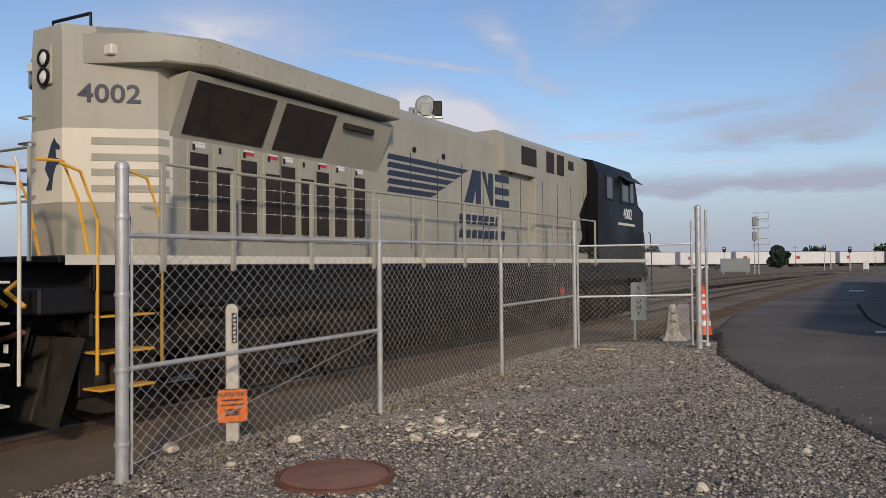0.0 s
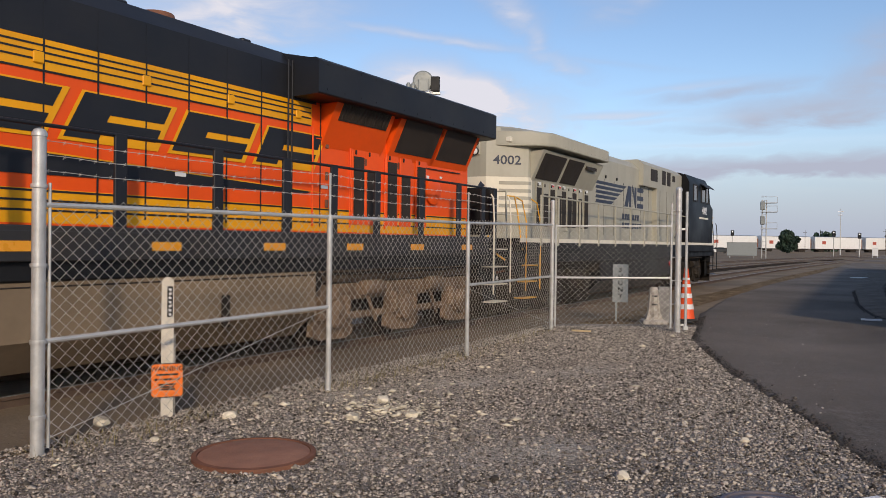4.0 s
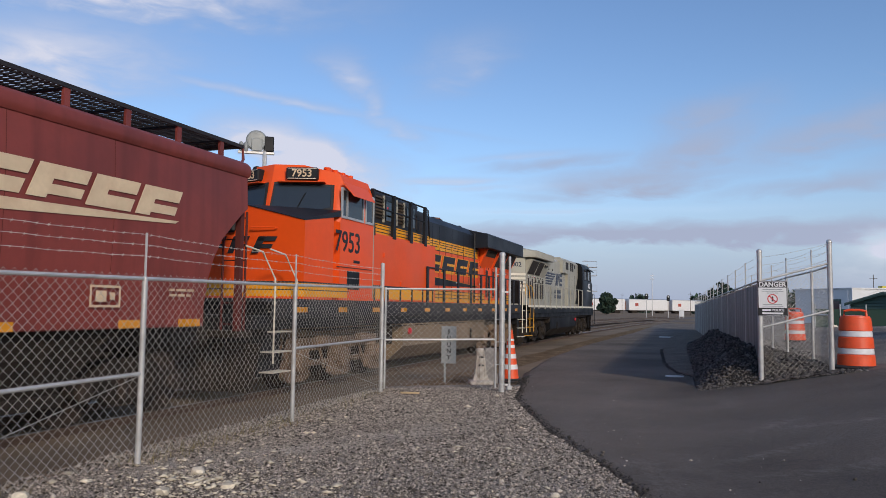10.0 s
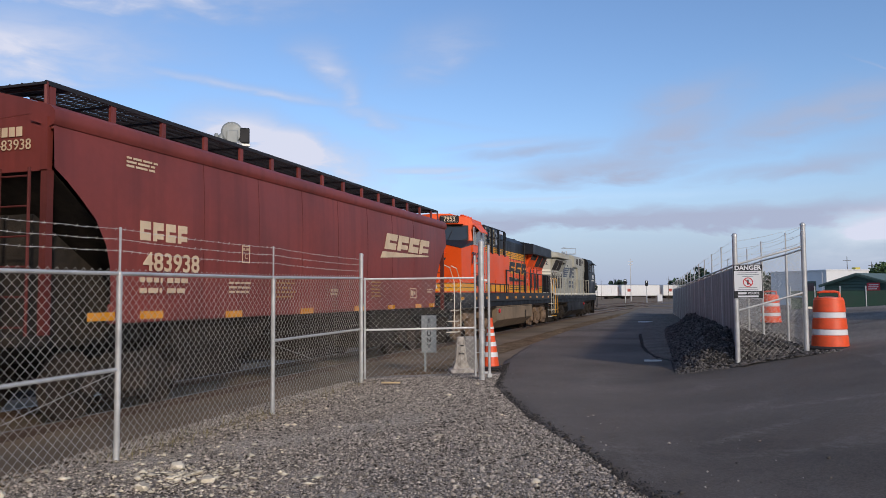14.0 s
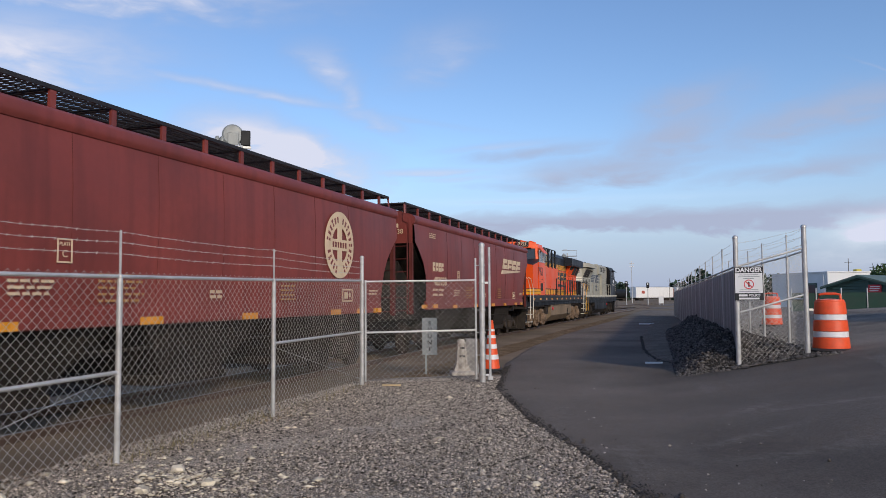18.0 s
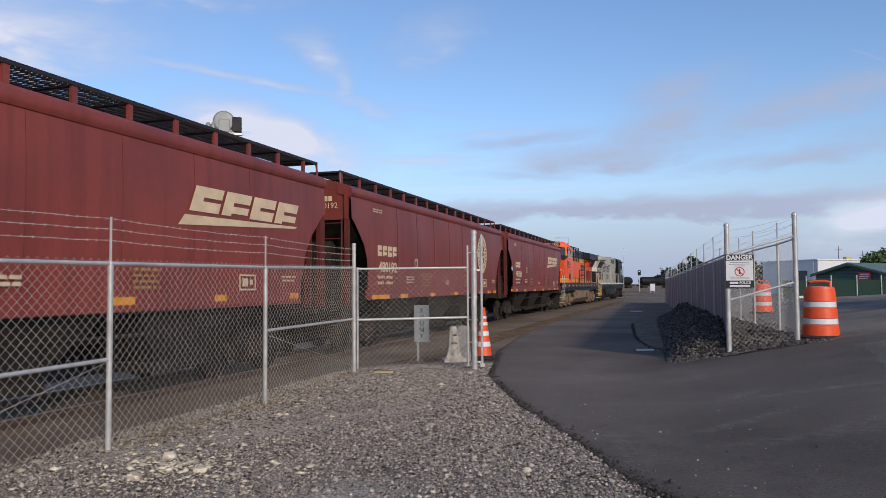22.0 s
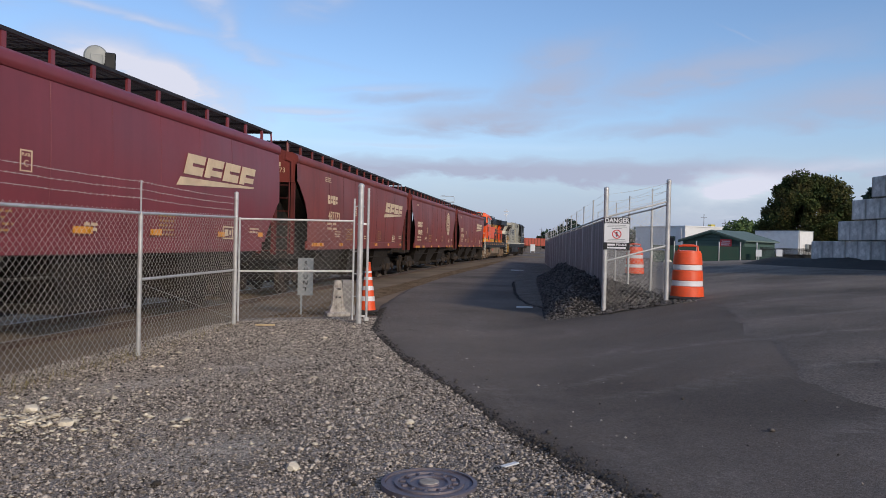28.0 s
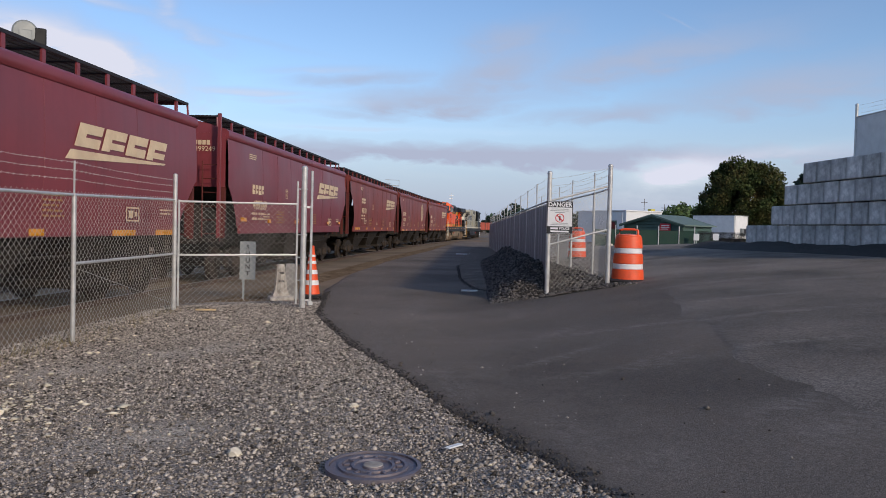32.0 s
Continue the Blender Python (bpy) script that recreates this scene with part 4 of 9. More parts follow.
# ---------------------------------------------------------------- chain-link fences
def link_mesh(name, p, q, z0, z1, zb0, zb1, parent, pitch=0.054, r=0.0026, label="woven galvanised chain-link wire", mat=None):
    """Zigzag wires between two feet p and q; z0, z1: lower and upper edge at p; zb0, zb1: at q."""
    p, q = Vector(p), Vector(q)
    length = (q - p).length
    d = (q - p) / length
    nrm = Vector((d.y, -d.x))
    n_w = int(length / pitch)
    pit = length / n_w
    rows = int((z1 - z0) / (pitch * 0.95))
    k = np.arange(rows + 1)
    vs, fs = [], []
    tri = [(math.cos(a), math.sin(a)) for a in (0, 2.0944, 4.18879)]
    for w in range(n_w):
        u = (w + 0.5 + np.where((k + w) % 2 == 0, -0.53, 0.53)) * pit
        u = np.clip(u, 0, length)
        f = u / length
        lo, hi = z0 + (zb0 - z0) * f, z1 + (zb1 - z1) * f
        z = lo + (hi - lo) * k / rows
        depth = np.where(k % 2 == 0, -0.0035, 0.0035)
        base = len(vs)
        for i in range(rows + 1):
            x, y = p.x + d.x * u[i] + nrm.x * depth[i], p.y + d.y * u[i] + nrm.y * depth[i]
            for c, s in tri:
                vs.append((x + d.x * r * 1.25 * c + nrm.x * r * s, y + d.y * r * 1.25 * c + nrm.y * r * s, z[i]))
        for i in range(rows):
            a = base + i * 3
            for j in range(3):
                fs.append((a + j, a + (j + 1) % 3, a + 3 + (j + 1) % 3, a + 3 + j))
    ob = new(name, raw_mesh(name, vs, fs, mat or M_WIRE))
    ob.parent = parent
    return tagged(ob, label, "", "", "stuff")


def post(parent, x, y, z0, h, r, cap=True, lean=0.0, name="post"):
    prof = [(r, z0 - 0.05), (r, z0 + h - r * 0.7)]
    if cap:
        prof += [(r * 1.12, z0 + h - r * 0.7), (r * 1.12, z0 + h - r * 0.2), (r * 0.8, z0 + h + r * 0.35), (r * 0.15, z0 + h + r * 0.6)]
    return part(name, Shape().turn(prof, (x, y, 0), 14), M_GALV, parent)


def barb(parent, p, q, z, zq, sag=0.02, step=0.13):
    p, q = Vector((*p, z)), Vector((*q, zq))
    n_ = max(6, int((q - p).length / 0.25))
    pts = []
    for i in range(n_ + 1):
        f = i / n_
        v = p.lerp(q, f)
        v.z += -sag * 4 * f * (1 - f) + 0.004 * math.sin(i * 2.1)
        pts.append(v)
    sh = Shape().tube(pts, 0.0023, 4)
    m_ = int((q - p).length / step)
    for i in range(m_):
        c = p.lerp(q, (i + 0.5) / m_)
        f = (i + 0.5) / m_
        c.z += -sag * 4 * f * (1 - f)
        sh.tube([c + Vector((0.008, 0.004, 0.016)), c - Vector((0.008, 0.004, 0.016))], 0.0016, 3)
        sh.tube([c + Vector((0.012, -0.008, -0.01)), c - Vector((0.012, -0.008, -0.01))], 0.0016, 3)
    return part("barbed_wire", sh, M_WIRE, parent)


def rail_bar(parent, p, q, z, zq, r=0.021, name="rail"):
    return part(name, Shape().tube([(*p, z), (*q, zq)], r, 10), M_GALV, parent)


def clamp(parent, x, y, z, r):
    return part("clamp", Shape().turn([(r * 1.18, z - 0.015), (r * 1.22, z), (r * 1.18, z + 0.015)], (x, y, 0), 12), M_GALV, parent)


P0, P1, P2, P3, P4 = (-3.02, 6.02), (-1.14, 8.72), (0.59, 11.63), (2.46, 15.08), (4.86, 14.83)


def near_fence():
    f = thing("chain_link_fence", Matrix(), "galvanised chain-link fence with three strands of barbed wire", "fence")
    feet = [P0, P1, P2, P3]
    rails = [1.93, 1.95, 1.98, 2.05]  # height of the top rail at each post
    zs = [rise(*p) + 0.02 for p in feet]
    post(f, *P0, zs[0], 2.46, 0.05)
    for p, z, h in zip(feet[1:3], zs[1:3], rails[1:3]):
        post(f, *p, z, h + 0.01 - z, 0.031)
        part("barb_arm", Shape().tube([(*p, h - 0.02), (p[0], p[1], z + 2.42)], 0.014, 6), M_GALV, f, "thin upright arm that holds the barbed wire")
    post(f, *P3, zs[3], 2.5, 0.04)
    for i, (p, q) in enumerate(zip(feet, feet[1:])):
        rail_bar(f, p, q, rails[i], rails[i + 1], 0.021, "top_rail")
        link_mesh("chain_link", p, q, zs[i] + 0.03, rails[i] + 0.05, zs[i + 1] + 0.03, rails[i + 1] + 0.05, f)
        for zz in (2.17, 2.29, 2.40):
            barb(f, p, q, zs[i] + zz, zs[i + 1] + zz)
    rail_bar(f, P0, P1, zs[0] + 0.87, zs[1] + 0.93, 0.021, "brace_rail")
    rail_bar(f, P2, P3, zs[2] + 1.03, zs[3] + 1.03, 0.021, "brace_rail")
    for p, q, a, b in ((P1, P0, 0.93, 0.12), (P2, P3, 1.0, 0.12)):
        part("truss_rod", Shape().tube([(*p, a), (*q, b)], 0.0035, 5), M_GALV, f, "thin diagonal truss rod")
    bar = Vector(P1) - Vector(P0)
    bar.normalize()
    part("tension_bar", Shape().tube([(P0[0] + bar.x * 0.085, P0[1] + bar.y * 0.085, zs[0] + 0.05), (P0[0] + bar.x * 0.085, P0[1] + bar.y * 0.085, zs[0] + 2.08)], 0.012, 6), M_GALV, f)
    for z in (0.3, 0.87, 1.45, 2.05):
        clamp(f, *P0, zs[0] + z, 0.05)
    for z in (0.2, 0.6, 1.03, 1.5, 2.0):
        clamp(f, *P3, zs[3] + z, 0.04)


def gate():
    g = thing("fence_gate", Matrix(), "closed chain-link gate leaf hung between two galvanised posts", "gate")
    d = (Vector(P4) - Vector(P3)).normalized()
    a, b = Vector(P3) + d * 0.07, Vector(P4) - d * 0.13
    for z, nm in ((2.03, "top_rail"), (1.03, "mid_rail")):
        rail_bar(g, a, b, z, z + 0.02, 0.02, nm)
    for p, nm in ((a, "hinge_stile"), (b, "latch_stile")):
        part(nm, Shape().tube([(*p, 0.08), (*p, 2.5 if nm == "latch_stile" else 2.06)], 0.021, 10), M_GALV, g)
    link_mesh("chain_link", a, b, 0.06, 2.05, 0.06, 2.05, g)
    gp = thing("gate_post", pose(*P4, 0), "thick galvanised gate post with latch pipe and clamps", "post")
    post(gp, 0, 0, 0, 2.78, 0.058)
    o = d * 0.155
    part("latch_pipe", Shape().tube([(o.x, o.y, 0.12), (o.x, o.y, 2.72)], 0.026, 10), M_GALV, gp)
    for z in (0.15, 0.55, 1.0, 1.45, 2.0, 2.35):
        clamp(gp, 0, 0, z, 0.058)
        part("latch_arm", Shape().box(min(0, o.x), max(0, o.x), -0.012, 0.012, z - 0.02, z + 0.02) if z in (0.15, 2.0) else Shape().tube([(-0.13 * d.x, -0.13 * d.y, z), (0, 0, z)], 0.01, 6), M_GALV, gp)
    part("foot_latch", Shape().box(o.x - 0.05, o.x + 0.05, o.y - 0.03, o.y + 0.03, 0.05, 0.13, 0.01), M_GALV, gp)


near_fence()
gate()

Q1, Q2 = (9.78, 13.42), (11.02, 12.94)


def far_fence():
    f = thing("slatted_fence", Matrix(), "long grey slatted chain-link fence topped with barbed wire", "fence")
    z1, z2 = rise(*Q1), rise(*Q2)
    post(f, *Q1, z1, 2.66, 0.05)
    post(f, *Q2, z2, 2.62, 0.05)
    rail_bar(f, Q1, Q2, z1 + 2.05, z2 + 2.18, 0.021, "top_rail")
    rail_bar(f, Q1, Q2, z1 + 1.12, z2 + 1.25, 0.021, "brace_rail")
    link_mesh("chain_link", Q1, Q2, z1 + 0.1, z1 + 2.08, z2 + 0.1, z2 + 2.2, f, 0.054, 0.0021)
    for zz in (2.2, 2.36, 2.52):
        barb(f, Q1, Q2, z1 + zz, z2 + zz + 0.05, 0.03)
    n_ = 17
    pts = [fa(FA_LEN * i / (n_ - 1)) for i in range(n_)]
    for i, p in enumerate(pts[1:], 1):
        z = rise(*p)
        post(f, *p, z, 2.08, 0.03)
        part("barb_arm", Shape().tube([(*p, z + 2.05), (p[0], p[1], z + 2.6)], 0.016, 6), M_GALV, f)
    sl = Shape()
    for i, (p, q) in enumerate(zip(pts, pts[1:])):
        za, zb = rise(*p), rise(*q)
        rail_bar(f, p, q, za + 2.06, zb + 2.06, 0.021, "top_rail")
        for zz in (2.25, 2.42, 2.58):
            barb(f, p, q, za + zz, zb + zz, 0.02, 0.5)
        k = 44
        for j in range(k):
            x0, y0 = p[0] + (q[0] - p[0]) * (j + 0.06) / k, p[1] + (q[1] - p[1]) * (j + 0.06) / k
            x1, y1 = p[0] + (q[0] - p[0]) * (j + 0.94) / k, p[1] + (q[1] - p[1]) * (j + 0.94) / k
            z = za + (zb - za) * j / k
            nx, ny = 0.008 * math.cos(FA_H), -0.008 * math.sin(FA_H)
            zt = z + 2.0 + 0.02 * math.sin(j * 5 + i)
            sl.add([(x0 - nx, y0 - ny, z + 0.06), (x1 - nx, y1 - ny, z + 0.06), (x1 - nx, y1 - ny, zt), (x0 - nx, y0 - ny, zt),
                    (x0 + nx, y0 + ny, z + 0.06), (x1 + nx, y1 + ny, z + 0.06), (x1 + nx, y1 + ny, zt), (x0 + nx, y0 + ny, zt)],
                   [(0, 1, 2, 3), (7, 6, 5, 4), (0, 4, 5, 1), (3, 2, 6, 7), (0, 3, 7, 4), (1, 5, 6, 2)])
    ob = part("privacy_slats", sl, M_SLAT, f, "grey vertical privacy slats", "stuff", 0)
    # the open wing that runs back from the second corner post
    R = [Q2, (12.25, 14.95), (13.1, 16.9), (14.7, 19.6), (16.3, 22.3), (17.9, 25.0)]
    for i, p in enumerate(R):
        z = rise(*p)
        if i:
            post(f, *p, z, 2.14, 0.03)
            part("barb_arm", Shape().tube([(*p, z + 2.1), (p[0], p[1], z + 2.62)], 0.016, 6), M_GALV, f)
    for p, q in zip(R, R[1:]):
        za, zb = rise(*p), rise(*q)
        rail_bar(f, p, q, za + 2.12, zb + 2.12, 0.021, "top_rail")
        link_mesh("chain_link", p, q, za + 0.05, za + 2.14, zb + 0.05, zb + 2.14, f, 0.054, 0.0015)
        for zz in (2.28, 2.44, 2.58):
            barb(f, p, q, za + zz, zb + zz, 0.03, 0.3)
    rail_bar(f, R[0], R[1], rise(*R[0]) + 1.15, rise(*R[1]) + 1.15, 0.021, "brace_rail")


far_fence()


# ---------------------------------------------------------------- railway vehicles (local: +y along the track, +x to the right, z from the rail)
WHEELS = []
wheel_mesh = {}


def wheelset(parent, y, r):
    key = round(r, 2)
    if key not in wheel_mesh:
        sh = Shape()
        for s in (-1, 1):
            sh.turn([(0.09, s * 0.86), (0.12, s * 0.85), (0.14, s * 0.80), (r * 0.72, s * 0.775), (r * 0.84, s * 0.80), (r, s * 0.805), (r + 0.003, s * 0.72), (r + 0.026, s * 0.70), (r + 0.02, s * 0.675), (r * 0.8, s * 0.685), (r * 0.7, s * 0.72), (0.14, s * 0.70), (0.09, s * 0.66)],
                    (0, 0, 0), 28, "x")
        sh.turn([(0.085, -0.9), (0.085, 0.9)], (0, 0, 0), 12, "x")
        for s in (-1, 1):
            for k in range(3):
                a = 2 * math.pi * k / 3
                sh.box(s * 0.87 - 0.02, s * 0.87 + 0.02, 0.06 * math.cos(a) - 0.015, 0.06 * math.cos(a) + 0.015, 0.06 * math.sin(a) - 0.015, 0.06 * math.sin(a) + 0.015)
        wheel_mesh[key] = sh.mesh("wheelset", M_WHEEL)
    ob = share("wheelset", wheel_mesh[key], parent, pose(0, y, r))
    WHEELS.append((ob, y, r))
    return ob


def freight_truck(car, y):
    """Three-piece bogie: two cast side frames, a bolster and two wheelsets."""
    t = part("truck", Shape().box(-0.75, 0.75, -0.22, 0.22, 0.48, 0.78, 0.04), M_DIRTY, car, "grimy cast-steel freight truck")
    t.matrix_basis = pose(0, y, 0)
    for s in (-1, 1):
        out = [(-1.12, 0.42), (-1.12, 0.62), (-0.72, 0.66), (-0.42, 0.86), (0.42, 0.86), (0.72, 0.66), (1.12, 0.62), (1.12, 0.42), (0.70, 0.42), (0.36, 0.24), (-0.36, 0.24), (-0.70, 0.42)]
        f = part("side_frame", Shape().prism(out, s * 0.93, s * 1.07, "x"), M_DIRTY, t)
        sp = Shape()
        for k in (-0.17, 0, 0.17):
            sp.turn([(0.07, 0.32), (0.085, 0.36), (0.07, 0.42), (0.085, 0.47), (0.07, 0.53), (0.085, 0.58), (0.07, 0.62)], (s * 1.09, k, 0), 10)
        part("spring_nest", sp, M_WHEEL, t)
        for k in (-0.9, 0.9):
            part("bearing_cap", Shape().turn([(0.10, 0.0), (0.13, 0.02), (0.13, 0.09), (0.09, 0.11)], (s * 1.06 - (0.11 if s < 0 else 0), k, 0.46), 12, "x"), M_WHEEL, t)
    for k in (-0.9, 0.9):
        wheelset(t, k, 0.457)
    return t


def slanted_marks(parent, x, y0, y1, z0, z1, count, mat, slope=0.0, label="", gap=0.18, slot=0.16):
    """Plain slanted blocks with one slot each: a painted logo with no lettering."""
    w = (y1 - y0) / count
    for i in range(count):
        a, b = y0 + w * i + w * gap * 0.5, y0 + w * (i + 1) - w * gap * 0.5
        sl = slope * (z1 - z0)
        h = z1 - z0
        sh = Shape()

        def bar(ya, yb, za, zb):
            f, g = sl * (za - z0) / h, sl * (zb - z0) / h
            sh.prism([(ya + f, za), (yb + f, za), (yb + g, zb), (ya + g, zb)], x, x + 0.004, "x")
        if slot <= 0:
            bar(a, b, z0, z1)
        else:
            bw = (b - a) * 0.36
            bar(a, a + bw, z0, z1)
            bar(a + bw, b, z0 if i % 2 == 0 else z0 + h * 0.12, z0 + h * (0.5 - slot / 2))
            bar(a + bw, b, z0 + h * (0.5 + slot / 2), z1)
        part("logo_block", sh, mat, parent, label)


def text_lines(parent, x, y0, y1, z1, rows, h, gap, mat, jag=0.2):
    sh = Shape()
    r = random.Random(round(y0 * 100 + z1 * 10))
    for i in range(rows):
        z = z1 - i * (h + gap)
        y = y0
        end = y1 - (y1 - y0) * jag * r.random()
        while y < end - 0.03:
            w = min(end - y, r.uniform(0.08, 0.24))
            sh.box(x, x + 0.003, y, y + w, z - h, z)
            y += w + 0.035
    return part("stencil_panel", sh, mat, parent, "", "stuff")


# amber strips along each car: distance from its front end, length, height
REFLECT = {
    "483938": [(-15.1, 0.5, 1.4), (-14.1, 0.5, 1.4), (-9.37, 0.55, 1.36), (-6.77, 0.55, 1.36), (-4.71, 0.5, 1.36), (-2.6, 0.5, 1.36), (-1.4, 0.5, 1.36), (-12.0, 0.5, 1.36)],
    "480192": [(-14.06, 1.2, 1.36), (-12.31, 0.6, 1.36), (-9.7, 0.5, 1.36), (-7.1, 0.5, 1.36), (-3.65, 0.5, 1.36), (-2.3, 0.5, 1.36), (-1.3, 0.5, 1.36)],
    "487173": [(-13.91, 1.2, 1.46), (-11.33, 0.45, 1.46), (-8.82, 0.4, 1.46), (-6.25, 0.45, 1.46), (-3.91, 0.35, 1.46), (-1.35, 0.35, 1.46)],
    "499249": [(-14.0, 0.5, 1.70), (-11.6, 0.35, 1.68), (-8.4, 0.5, 1.68), (-6.21, 0.4, 1.68), (-3.47, 0.35, 1.68), (-1.25, 0.3, 1.70)],
    "499310": [(-14.0, 0.5, 1.70), (-11.6, 0.35, 1.68), (-8.4, 0.5, 1.38), (-6.21, 0.4, 1.38), (-3.4, 0.9, 1.36), (-1.6, 0.9, 1.36)],
}


def hopper(front, style, number, label):
    """A covered hopper car whose front end stands at y = 0 and whose back end at y = -15.96."""
    paint = M_HOPPER if style != "fresh" else M_HOPPER2
    car = thing("hopper_car", Matrix(), label, "hopper car", "hopper cars of the train")
    L0, L1 = (-15.25 if style == "fresh" else -15.96), 0.0
    top = 3.93 if style == "fresh" else 3.87  # underside of the eave roll
    # body: section with bowed sides, pulled along; ends of the side sheets cut away below
    cut = [(0.0, 3.22), (0.18, 3.10), (0.40, 2.92), (0.69, 2.66), (0.90, 2.33), (0.99, 2.05), (1.03, 1.75), (1.05, 1.52)]
    if style == "fresh":
        cut = [(0.0, 2.56), (0.10, 2.50), (0.32, 2.26), (0.55, 1.98), (0.72, 1.75), (0.82, 1.52)]
    lip = cut[0][1]  # lower edge of the end bulkhead
    for s in (-1, 1):
        ks = 33
        # side sheet as a bowed skin with vertical ribs faintly showing
        cols = []
        for i in range(ks):
            y = L0 + (L1 - L0) * i / (ks - 1)
            d = min(y - L0, L1 - y)
            zb = 1.52
            for (c0, z0), (c1, z1) in zip(cut, cut[1:]):
                if c0 <= d < c1:
                    zb = z0 + (z1 - z0) * (d - c0) / (c1 - c0)
            if d < 1e-6:
                zb = lip
            cols.append((y, zb))
        extra = []
        for c, z in cut[1:]:
            extra += [(L0 + c, z), (L1 - c, z)]
        cols = sorted(set(cols + extra))
        vs, fs = [], []
        hs = 9
        for y, zb in cols:
            for j in range(hs):
                z = zb + (top - zb) * j / (hs - 1)
                bow = 1.5 + 0.065 * math.sin(math.pi * min(1, max(0, (z - 1.4) / 2.75)))
                vs.append((s * bow, y, z))
        for i in range(len(cols) - 1):
            for j in range(hs - 1):
                fs.append((i * hs + j, (i + 1) * hs + j, (i + 1) * hs + j + 1, i * hs + j + 1))
        part("side_sheet", Shape().add(vs, fs), paint, car, "", "", 30)
        for i in range(1, 8):
            y = L0 + 1.4 + (L1 - L0 - 2.8) * i / 8
            zs = [1.6 + (top - 1.7) * j / 6 for j in range(7)]
            pts = [(s * (1.503 + 0.065 * math.sin(math.pi * (z - 1.4) / 2.75)), y, z) for z in zs]
            part("seam_strip", Shape().tube(pts, 0.0035 if style != "fresh" else 0.003, 4), M_SEAM if style != "fresh" else paint, car)
        # eave roll and side sill
        part("eave", Shape().prism([(s * x, z) for x, z in ((1.49, top - 0.14), (1.545, top - 0.12), (1.575, top - 0.07), (1.58, top), (1.565, top + 0.06), (1.50, top + 0.12), (1.36, top + 0.17), (1.2, top + 0.19), (1.2, top - 0.05))], L0 - 0.03, L1 + 0.03, "y"), paint, car)
        part("eave_lip", Shape().box(s * 1.50 - 0.02, s * 1.50 + 0.02, L0, L1, top - 0.17, top - 0.13, 0.005), paint, car)
        sill = part("side_sill", Shape().box(s * 1.50 - 0.05, s * 1.50 + 0.03, L0 + 1.05, L1 - 1.05, 1.30, 1.56, 0.015), paint, car)
        for y, w, zr in REFLECT[number]:
            part("reflector", Shape().box(s * 1.566 if s > 0 else -1.57, s * 1.57 if s > 0 else -1.566, y - w / 2, y + w / 2, zr - 0.055, zr + 0.055) if zr > 1.56 else
                 Shape().box(s * 1.532 if s > 0 else -1.536, s * 1.536 if s > 0 else -1.532, y - w / 2, y + w / 2, zr - 0.055, zr + 0.055), M_AMBER, sill, "amber reflector strip")
    # roof
    part("roof", Shape().loft([[(1.47, y, top + 0.06), (1.1, y, top + 0.24), (0.6, y, top + 0.37), (0, y, top + 0.42), (-0.6, y, top + 0.37), (-1.1, y, top + 0.24), (-1.47, y, top + 0.06), (0, y, top - 0.02)] for y in (L0, L1)]), paint, car)
    hatch = Shape()
    hatch.box(-0.32, 0.32, L0 + 0.8, L1 - 0.8, top + 0.38, top + 0.48, 0.03)
    part("roof_hatch", hatch, paint, car, "long trough hatch along the roof")
    # running boards on brackets
    zb = top + 0.53
    y0, y1 = L0 + 0.25, L1 + 0.45
    for s in (-1, 1):
        g = Shape()
        a, b = (0.36, 1.14)
        for i in range(5):
            x = a + (b - a) * i / 4
            g.box(s * x - 0.006, s * x + 0.006, y0, y1, zb - 0.03, zb)
        g.box(s * b - 0.014, s * b + 0.014, y0, y1, zb - 0.055, zb + 0.004)
        nbar = 190
        for i in range(nbar):
            y = y0 + 0.02 + (y1 - y0 - 0.04) * i / (nbar - 1)
            g.box(min(s * a, s * b), max(s * a, s * b), y - 0.012, y + 0.012, zb - 0.025, zb - 0.008)
        part("running_board", g, M_GRATE, car, "dark steel grating walkway on the roof", "", 0)
        for i in range(15):
            y = y0 + 0.12 + (y1 - y0 - 0.75) * i / 14
            bk_ = part("board_bracket", Shape().box(s * 1.12 - 0.022, s * 1.12 + 0.022, y - 0.05, y + 0.05, top + 0.09, zb - 0.02), paint, car)
            part("board_beam", Shape().box(min(s * 0.3, s * 1.10), max(s * 0.3, s * 1.10), y - 0.02, y + 0.02, zb - 0.07, zb - 0.035), M_GRATE, bk_)
        part("corner_grab", Shape().tube([(s * 1.13, y1 - 0.02, zb - 0.02), (s * 1.15, y1 - 0.02, top + 0.28), (s * 1.3, L1 + 0.05, top + 0.05)], 0.028, 6), paint, car)
        part("corner_grab", Shape().tube([(s * 1.13, y0 + 0.02, zb - 0.02), (s * 1.16, y0, top + 0.12)], 0.028, 6), paint, car)
        part("hatch_rail", Shape().tube([(s * 0.34, L0 + 0.8, top + 0.5), (s * 0.34, L1 - 0.8, top + 0.5)], 0.018, 5), paint, car)
    for y in (y0 + 0.2, y1 - 0.22):
        eb = Shape()
        for i in range(7):
            eb.box(-1.15, 1.15, y - 0.22 + i * 0.07, y - 0.2 + i * 0.07, zb - 0.05, zb - 0.02)
        part("end_board", eb, M_GRATE, car, "", "stuff")
